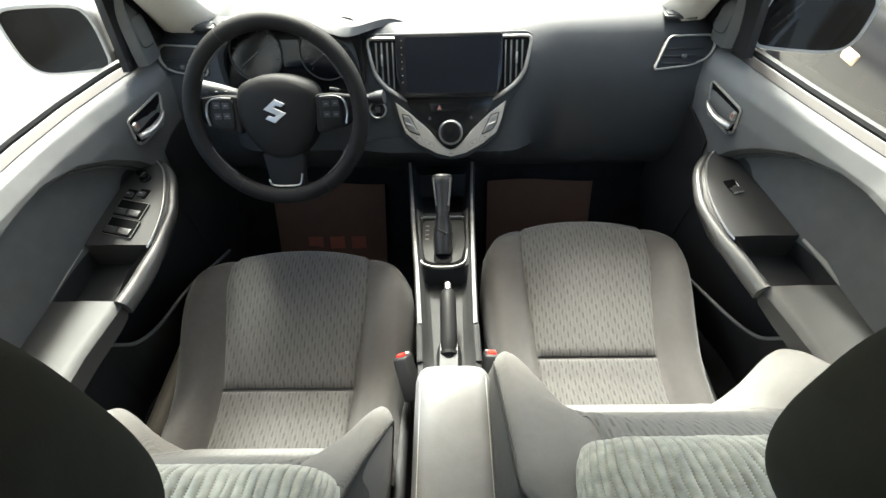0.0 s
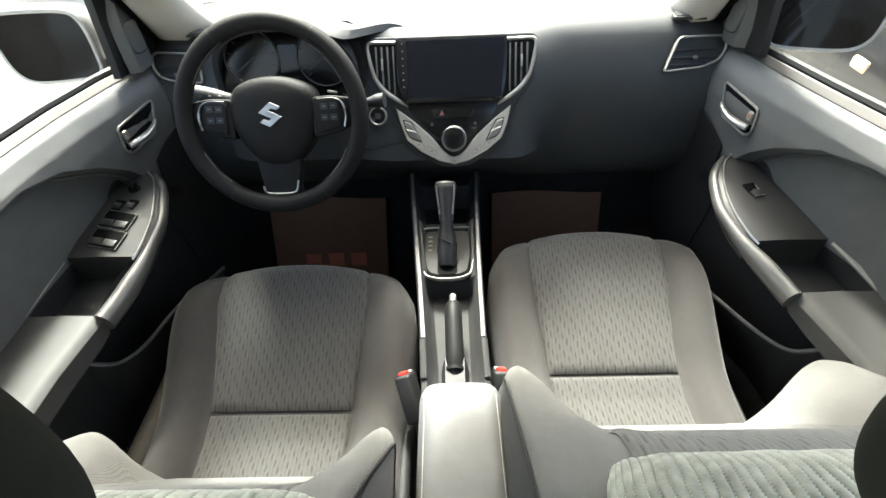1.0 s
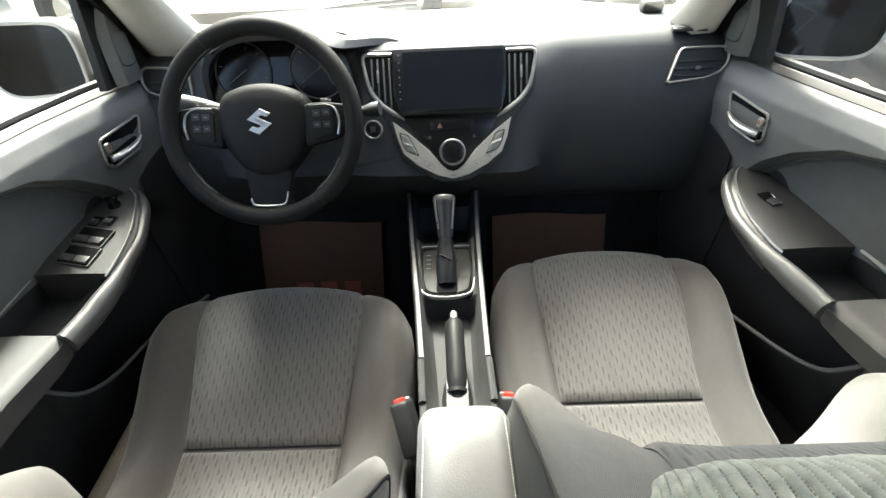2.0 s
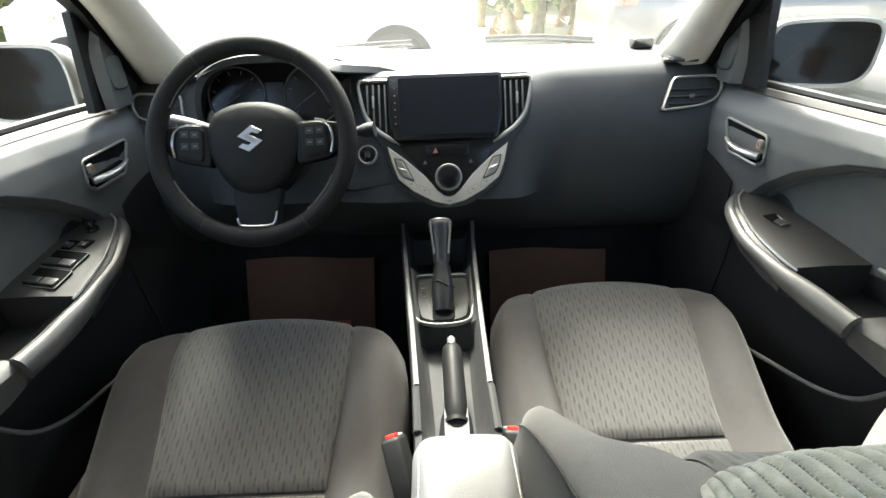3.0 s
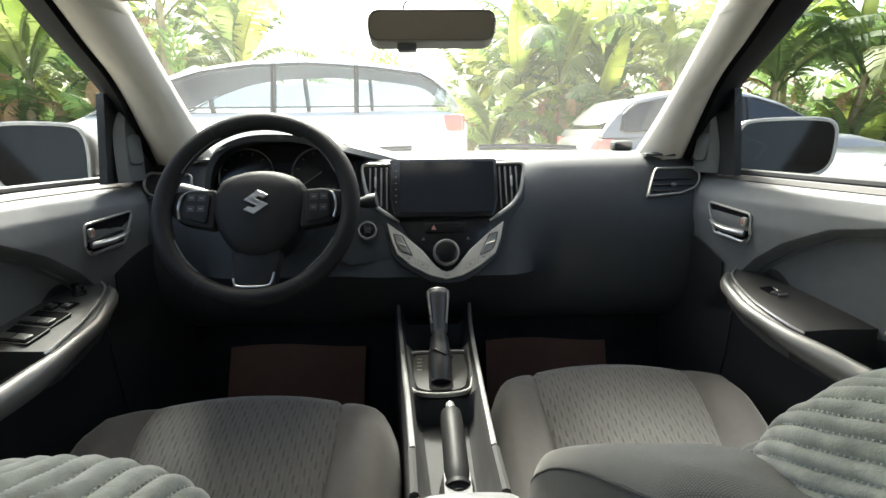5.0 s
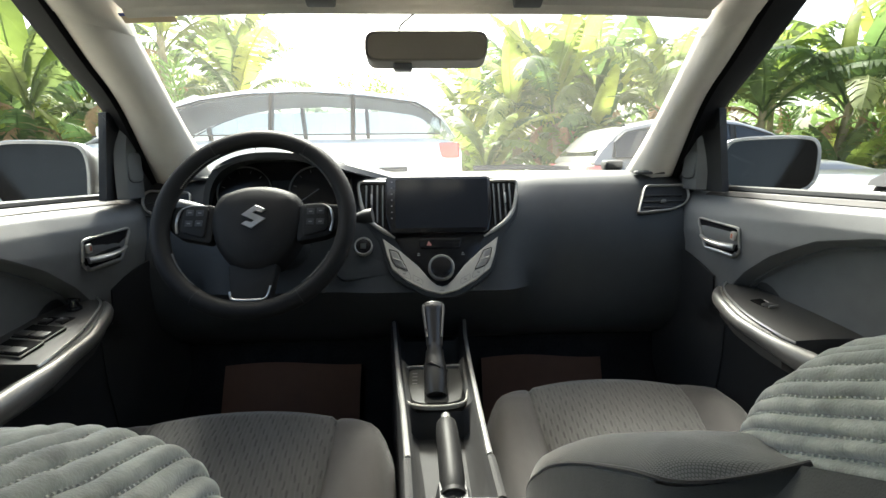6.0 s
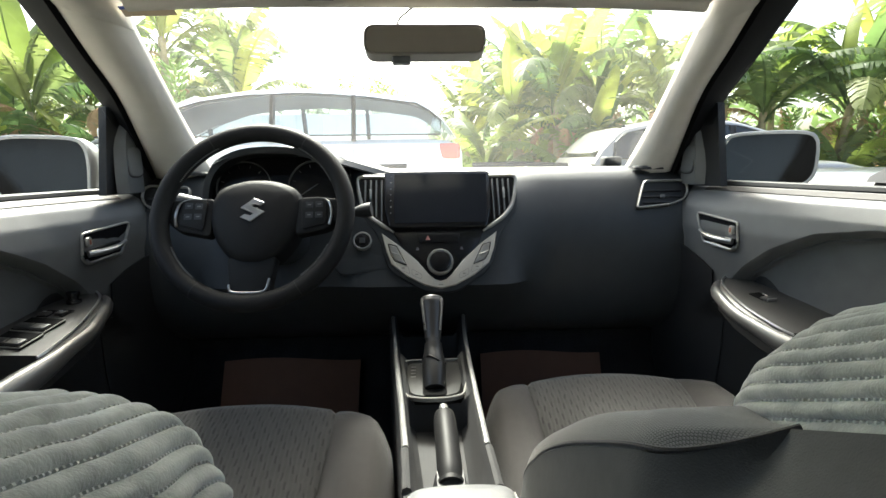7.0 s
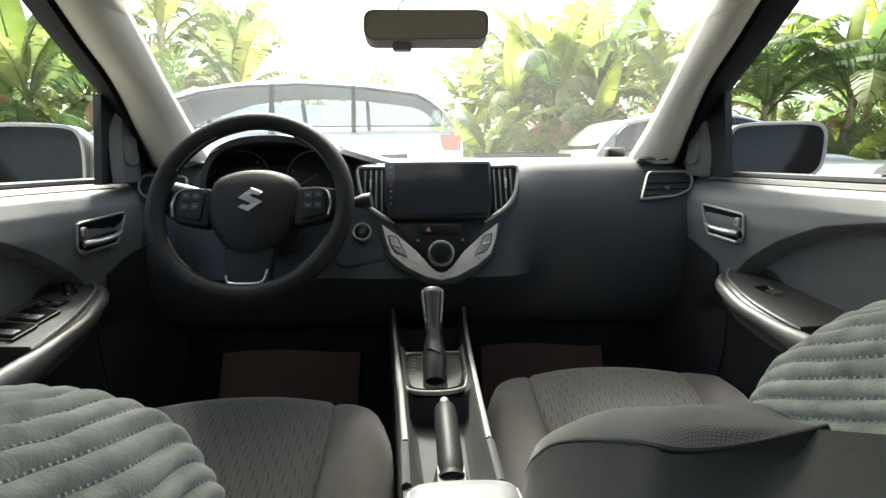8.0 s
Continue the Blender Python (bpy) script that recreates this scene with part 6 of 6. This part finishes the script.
        d = Vector((abs(d.x) * (1 if a[0] > 0 else -1), 0, abs(d.z)))
        q = [Vector((a[0], W * 0.78, a[1])), Vector((a[0], -W * 0.78, a[1])), Vector((b[0], -W * 0.64, b[1])), Vector((b[0], W * 0.64, b[1]))]
        bm = bmesh.new()
        lo, hi = [bm.verts.new(p - d * 0.5) for p in q], [bm.verts.new(p + d * 1.8) for p in q]
        bm.faces.new(hi)
        bm.faces.new(lo[::-1])
        for i in range(4):
            bm.faces.new((lo[i], lo[(i + 1) % 4], hi[(i + 1) % 4], hi[i]))
        part("screen_glass", bm, glass, c, "tinted glass", local=True, sharp=20)
    for x in (-L + 0.8, L - 0.85):
        for s in (1, -1):
            fm = frame_at((x, s * (W - 0.2), 0.315), (1, 0, 0), (0, 0, s))
            m = Matrix.Translation((x, s * (W - 0.19), 0.315)) @ pose(0, 0, 0, -90 * s, 0, 0)
            arch = part("wheel_arch", disc(0.37, 0.205, m @ Matrix.Translation((0, 0, -0.0)), 32), RUBBER, c, local=True)
            w_ = part("wheel", disc(0.315, 0.21, m, 36, 0.03, 3), TYRE, c, "black tyre on a silver rim", local=True)
            part("rim", disc(0.2, 0.214, m, 28, 0.01), SILVER_MATT, w_, local=True)
            for k in range(5):
                part("rim_spoke", box(-0.02, 0.02, 0.04, 0.19, 0.205, 0.222, 0.005, 1, m @ pose(0, 0, 0, 0, 0, 72 * k)), SILVER, w_, local=True)
    for s in (1, -1):
        mp = Vector((hood_end - 0.35, s * (W + 0.06), belt + 0.06))
        part("door_mirror", box(-0.06, 0.06, -0.09, 0.09, -0.06, 0.06, 0.035, 3, Matrix.Translation(mp)), paint, c, local=True)
        part("headlamp", box(-0.16, 0.1, -0.14, 0.14, -0.07, 0.06, 0.03, 2, Matrix.Translation((L - 0.24, s * W * 0.68, hood_h - 0.24)) @ pose(0, 0, 0, 0, 12, s * -25)), LAMP_CLEAR, c, local=True)
        part("tail_lamp", box(-0.09, 0.12, -0.06, 0.06, -0.09, 0.07, 0.02, 2, Matrix.Translation((-L + 0.13, s * W * 0.87, belt - 0.13)) @ pose(0, 0, 0, 0, 0, s * -18)), LAMP_RED, c, local=True)
        part("door_handle", box(-0.09, 0.09, -0.012, 0.02, -0.012, 0.012, 0.008, 2, Matrix.Translation((-0.1, s * W * 0.985, belt - 0.12))), paint, c, local=True)
        for x in (hood_end - 0.45, -0.25, -L * 0.52):
            part("door_seam", box(-0.002, 0.002, -0.006, 0.006, -0.3, 0.26, 0, 1, Matrix.Translation((x, s * W * 0.975, belt - 0.36))), RUBBER, c, local=True)
        part("side_indicator", box(-0.035, 0.035, -0.01, 0.01, -0.018, 0.018, 0.008, 2, Matrix.Translation((hood_end + 0.11, s * W * 0.99, hood_h - 0.26))), AMBER, c, local=True)
    return c


def pane_outline(top, low, x0, x1):
    """A side window between x0 and x1 whose upper edge follows the roof."""
    return [(x1, low), (x0, low)] + [(x, linear(top, x) - 0.06) for x in np.linspace(x0, x1, 8) if linear(top, x) - 0.06 > low + 0.02]


# white people carrier standing across the way
CARRIER_LINE = [(-2.32, 1.2), (-2.24, 1.36), (-2.1, 1.52), (-1.9, 1.65), (-1.3, 1.73), (-0.71, 1.765), (-0.12, 1.745), (0.34, 1.68), (0.7, 1.57), (1.0, 1.44), (1.5, 1.19)]
SALOON_LINE = [(-1.85, 0.96), (-1.7, 1.16), (-1.5, 1.33), (-1.05, 1.42), (-0.6, 1.43), (-0.2, 1.4), (0.17, 1.29), (0.42, 1.15), (0.7, 0.97)]
car("people_carrier", "white people carrier with tinted side windows, parked across", PAINT_WHITE, 4.75, 1.77, 1.8, (-1.95, 5.95, 0), 180, 1.24, 1.5, 0.4, -1.9, -2.3, 1.1, glass=PALE_GLASS, hollow=True,
    line=CARRIER_LINE,
    windows=[pane_outline(CARRIER_LINE, 1.27, a, b) for a, b in ((0.87, 1.36), (-0.383, 0.85), (-1.222, -0.405), (-2.14, -1.245))])
# pale fence behind the people carrier, seen through its windows
fence = loft([[Vector((x, 7.7 + (0.03 if (i // 2) % 2 else 0.0), 0.0)), Vector((x, 7.7 + (0.03 if (i // 2) % 2 else 0.0), 1.72)), Vector((x, 7.76, 1.72)), Vector((x, 7.76, 0.0))] for i, x in enumerate(np.repeat(np.linspace(-4.4, 0.1, 43), 2)[1:-1])])
solo("fence_back", fence, CLADDING, "pale corrugated fence behind the people carrier", "fence", kind="structure")
# grey saloon beyond, dark grey hatchback next to the car
car("saloon_car", "silver-grey saloon with dark windows, parked by the trees", PAINT_GREY, 3.9, 1.46, 1.7, (3.72, 6.0, 0), 0, 0.98, 0.67, -0.1, -1.4, -1.85, 0.93, line=SALOON_LINE,
    windows=[pane_outline(SALOON_LINE, 1.0, a, b) for a, b in ((-0.25, 0.44), (-1.05, -0.31), (-1.62, -1.11))])
car("hatchback_car", "grey hatchback with pale amber side lamp, parked alongside", PAINT_DARK, 4.2, 1.5, 1.72, (2.06, 0.8, 0), 90, 0.98, 0.5, -0.25, -1.6, -2.0, 0.97,
    windows=([(0.25, 1.0), (-0.1, 1.0), (-0.1, 1.38), (-0.05, 1.38)], [(-0.16, 1.0), (-1.0, 1.0), (-1.0, 1.38), (-0.16, 1.4)], [(-1.06, 1.0), (-1.7, 1.02), (-1.5, 1.3), (-1.06, 1.37)]))
car("estate_car", "dark car parked beside the driver's door", PAINT_DARK, 4.2, 1.5, 1.72, (-3.3, -0.9, 0), 90, 0.98, 0.85, 0.1, -1.6, -2.0, 0.97,
    windows=([(0.55, 1.0), (-0.1, 1.0), (-0.1, 1.38), (0.15, 1.38)], [(-0.16, 1.0), (-1.0, 1.0), (-1.0, 1.38), (-0.16, 1.4)]))
# unseen building added behind the car, to be reflected in panes and mirrors
shed = loft([[Vector((x, -9.0 + (0.04 if (i // 2) % 2 else 0.0), 0.0)), Vector((x, -9.0 + (0.04 if (i // 2) % 2 else 0.0), 2.65)), Vector((x, -9.3, 2.65)), Vector((x, -9.3, 0.0))] for i, x in enumerate(np.repeat(np.linspace(-16, 16, 161), 2)[1:-1])])
solo("wall_back", shed, CLADDING, "unseen pale corrugated wall, added behind for reflections", "wall", kind="structure")
solo("roof_back", prism([(-9.6, 2.65), (-8.6, 2.75), (-13.0, 5.6), (-13.4, 5.5)], 33.0, Matrix(((0, 0, 1, -16.5), (1, 0, 0, 0), (0, 1, 0, 0), (0, 0, 0, 1)))), WALL, "unseen dark grey sloping roof, added behind for reflections", "roof", kind="structure")


# ---- banana plants ----
def leaf_mesh(k, material, length=1.9, width=0.28, droop=1.0, torn=0.5):
    """A long leaf: a round midrib and two torn blades that fold down from it."""
    rnd = random.Random(k)
    bm = bmesh.new()
    n = 46
    def spine(t):
        a = lerp(1.25, 1.25 - 1.9 * droop, t ** 1.2)
        x = z = 0.0
        m = 12
        for i in range(m):
            b = lerp(1.25, 1.25 - 1.9 * droop, (t * (i + 0.5) / m) ** 1.2)
            x, z = x + math.cos(b) * t * length / m, z + math.sin(b) * t * length / m
        return Vector((x, 0, z)), Vector((math.cos(a), 0, math.sin(a)))
    rib = []
    for i in range(n + 1):
        rib.append(spine(i / n))
    for s in (1, -1):
        gap_left = 0
        for i in range(6, n):
            t0, t1 = i / n, (i + 1) / n
            w0, w1 = (width * (math.sin(math.pi * min(1, (t - 0.1) / 0.9)) ** 0.45 if 0.1 < t < 0.999 else 0.02) for t in (t0, t1))
            tear = rnd.random() < torn
            (p0, d0), (p1, d1) = rib[i], rib[i + 1]
            fold = lerp(0.35, 0.9, rnd.random()) if tear else 0.45
            lag = 0.05 * rnd.random() if tear else 0.0
            if tear and rnd.random() < 0.25:
                w0 *= rnd.uniform(0.5, 0.9)
                w1 *= rnd.uniform(0.5, 0.9)
            quad = []
            for p, d, w, g in ((p0, d0, w0, 0.0), (p1, d1, w1, -0.3 if tear else 0.0)):
                up = Vector((-d.z, 0, d.x))
                a = p.copy()
                b = p + Vector((0, s * w * 0.55, 0)) - up * (w * 0.55 * fold * 0.5) + d * (0.06 + g * 0.02)
                e = p + Vector((0, s * w, 0)) * (1 - 0.3 * fold) - up * (w * fold) + d * (0.12 + g * 0.05 - lag)
                quad.append((a, b, e))
            (a0, b0, e0), (a1, b1, e1) = quad
            v = [bm.verts.new(q) for q in (a0, b0, e0, a1, b1, e1)]
            bm.faces.new((v[0], v[3], v[4], v[1]))
            bm.faces.new((v[1], v[4], v[5], v[2]))
    rb = tube([p for p, _ in rib], lambda t: 0.022 * (1 - 0.85 * t), 6)
    out = join(bm, rb)
    return finish("leaf", out, material, 60)


LEAVES = [leaf_mesh(k, m_, ln, wd, dr, tn) for k, (m_, ln, wd, dr, tn) in enumerate((
    (LEAF, 2.2, 0.32, 0.75, 0.45), (LEAF, 2.6, 0.33, 1.0, 0.65), (LEAF_YOUNG, 2.1, 0.3, 0.4, 0.15), (LEAF, 2.2, 0.32, 1.25, 0.85), (LEAF_YOUNG, 2.4, 0.33, 0.8, 0.5), (LEAF_DRY, 1.6, 0.22, 1.5, 0.9), (LEAF, 1.9, 0.3, 0.5, 0.3)))]


def banana(x, y, height, seed, fruit=False, size=1.0, green=0.8, dry=3):
    rnd = random.Random(seed)
    b = thing("banana_plant", (x, y, 0), "banana plant with broad torn green leaves" + (" and a hanging fruit bunch" if fruit else ""), "banana plant", "banana plants")
    lx, ly = rnd.uniform(-0.15, 0.15), rnd.uniform(-0.15, 0.15)
    path = [Vector((lx * t * t, ly * t * t, height * t)) for t in np.linspace(0, 1, 9)]
    part("stem", tube(path, lambda t: 0.14 * size * (1 - 0.55 * t) * (1 + 0.06 * math.sin(t * 40)), 12), STEM, b, "fibrous pale brown stem", local=True)
    n = rnd.randint(8, 11)
    for i in range(n):
        low = i / n
        k = rnd.choice((0, 1, 2, 4, 6)) if low < 0.6 else rnd.choice((1, 3, 3, 5) if rnd.random() > green else (1, 3, 0))
        ob = new("leaf", LEAVES[k])
        ob.parent = b
        sc = size * rnd.uniform(0.8, 1.15)
        tilt = lerp(-28, 22, low) + rnd.uniform(-8, 8)
        ob.matrix_local = pose(lx, ly, height * lerp(1.0, 0.86, low), 0, 0, i * 137.5 + rnd.uniform(-25, 25)) @ pose(0, 0, 0, rnd.uniform(-15, 15), tilt, 0) @ Matrix.Diagonal((sc, sc, sc, 1))
    for i in range(rnd.randint(dry - 1, dry + 1)):
        ob = new("dry_leaf", LEAVES[5])
        ob.parent = b
        ob.matrix_local = pose(lx, ly, height * rnd.uniform(0.75, 0.9), 0, 0, rnd.uniform(0, 360)) @ pose(0, 0, 0, 0, 70, 0) @ Matrix.Diagonal((0.75, 0.75, 0.75, 1))
    if fruit:
        bm = None
        for r_ in range(6):
            for k in range(9):
                a = k * math.tau / 9 + r_ * 0.3
                rr = 0.17 * (1 - r_ * 0.1)
                base = Vector((rr * 0.4 * math.cos(a), rr * 0.4 * math.sin(a), -r_ * 0.11))
                tip = [base + Vector((rr * f * math.cos(a), rr * f * math.sin(a), 0.1 * f * f)) for f in (0, 0.5, 1.0)]
                q = tube(tip, lambda t: 0.026 * (1 - 0.6 * abs(2 * t - 1) ** 3), 6)
                bm = q if bm is None else join(bm, q)
        bm.transform(Matrix.Translation((lx + 0.3, ly - 0.3, height * 0.82)))
        part("fruit_bunch", bm, FRUIT, b, "bunch of unripe green bananas", local=True)
    return b


PLANTS = [(-5.2, 9.2, 2.6, 1), (-4.35, 8.9, 4.3, 1), (-3.4, 9.8, 2.9, 0), (-6.6, 8.6, 2.6, 0), (-7.8, 9.6, 2.8, 1), (-9.3, 8.0, 2.6, 0),
          (-7.2, 5.2, 2.4, 0), (-6.2, 3.9, 2.3, 0), (-8.4, 3.4, 2.6, 1), (-7.4, 1.9, 2.4, 0), (-9.2, 5.6, 2.8, 0),
          (1.0, 11.2, 2.0, 0), (1.9, 9.6, 2.3, 0), (2.6, 9.0, 2.7, 1), (3.5, 9.6, 2.6, 0), (4.4, 9.0, 2.5, 1), (5.4, 9.4, 2.7, 0), (6.4, 9.0, 2.5, 0),
          (7.4, 8.4, 2.6, 1), (8.4, 9.2, 2.8, 0), (7.6, 6.6, 2.3, 0), (9.2, 7.2, 2.7, 0), (9.8, 5.4, 2.5, 0), (2.3, 11.4, 3.0, 0), (4.0, 11.6, 3.1, 0), (6.0, 11.4, 3.0, 0), (-5.6, 11.2, 3.0, 0), (-7.4, 11.8, 3.2, 0)]
PLANTS += [(x, 12.4 + 0.5 * (k % 2), 2.9 + 0.35 * (k % 3), k % 2) for k, x in enumerate((2.0, 3.2, 4.6, 6.2, 7.8, 9.4, 11.0, 12.6, -4.4, -6.2, -8.2, -10.4))] + [(11.0, 8.6, 2.8, 0), (11.6, 6.4, 2.7, 1), (10.6, 10.4, 3.0, 0)]
for i, (x, y, h, fr) in enumerate(PLANTS):
    banana(x, y, h * 0.72, 100 + i, bool(fr), 0.95, 0.35 if x < -6 and y < 7 else 0.75, 7 if x < -6 and y < 7 else 3)
# young shoots that fill the rows, low among the stems
rnd = random.Random(5)
for i in range(34):
    x = rnd.uniform(-9.5, -3.0) if i % 3 == 0 else rnd.uniform(1.2, 10.5)
    y = rnd.uniform(8.4, 11.0) if abs(x) < 7 else rnd.uniform(4.5, 9.0)
    banana(x, y, rnd.uniform(0.35, 0.95), 300 + i, False, rnd.uniform(0.55, 0.8))
# far green thicket, past counting
bm = bmesh.new()
for i in range(8000):
    x = rnd.uniform(-26, 30)
    gap = smooth(0.6, 2.6, abs(x + 0.9))
    y, z = rnd.uniform(13.5, 17.5), abs(rnd.gauss(0, 0.5)) * lerp(1.4, 2.4, gap)
    a, b, r = rnd.uniform(0, math.tau), rnd.uniform(-1.0, 1.0), rnd.uniform(0.2, 0.55)
    u = Vector((math.cos(a), math.sin(a) * 0.5, b)).normalized() * r
    w = Vector((-math.sin(a) * 0.3, 0.2, 1.0)).normalized().cross(u) * 0.35
    p = Vector((x, y, z + 0.1))
    bm.faces.new([bm.verts.new(q) for q in (p - u, p - u * 0.3 + w, p + u * 0.5 + w * 0.8, p + u, p + u * 0.4 - w * 0.7, p - u * 0.4 - w)])
tagged(part("thicket", bm, LEAF, None), "dense green thicket behind the banana rows", "thicket", kind="stuff")


# a small far tree in the gap
def small_tree(x, y, height):
    rnd = random.Random(77)
    t = thing("small_tree", (x, y, 0), "small light-leaved tree beyond the car park", "tree")
    part("trunk", tube(spline([(0, 0, 0), (0.1, 0, height * 0.3), (-0.05, 0, height * 0.55), (0.05, 0, height * 0.75)], 12), lambda k: 0.12 * (1 - 0.6 * k), 8), STEM, t, local=True)
    crown = bmesh.new()
    for b in range(7):
        a = b * 2.4
        tip = Vector((math.cos(a) * rnd.uniform(0.5, 1.3), math.sin(a) * 0.7, height * rnd.uniform(0.72, 1.0)))
        part("limb", tube(spline([(0, 0, height * 0.5), tuple(tip * 0.5 + Vector((0, 0, height * 0.32))), tuple(tip)], 8), lambda k: 0.045 * (1 - 0.75 * k), 6), STEM, t, local=True)
        for i in range(130):
            p_ = tip + Vector((rnd.gauss(0, 0.32), rnd.gauss(0, 0.3), rnd.gauss(0, 0.2)))
            u = Vector((rnd.uniform(-1, 1), rnd.uniform(-0.6, 0.6), rnd.uniform(-0.8, 0.8))).normalized() * rnd.uniform(0.06, 0.12)
            w = u.orthogonal().normalized() * u.length * 0.4
            crown.faces.new([crown.verts.new(q) for q in (p_ - u, p_ + w, p_ + u, p_ - w)])
    part("crown", crown, LEAF_YOUNG, t, "sparse yellow-green leaves", local=True)


small_tree(-1.6, 19.0, 3.9)
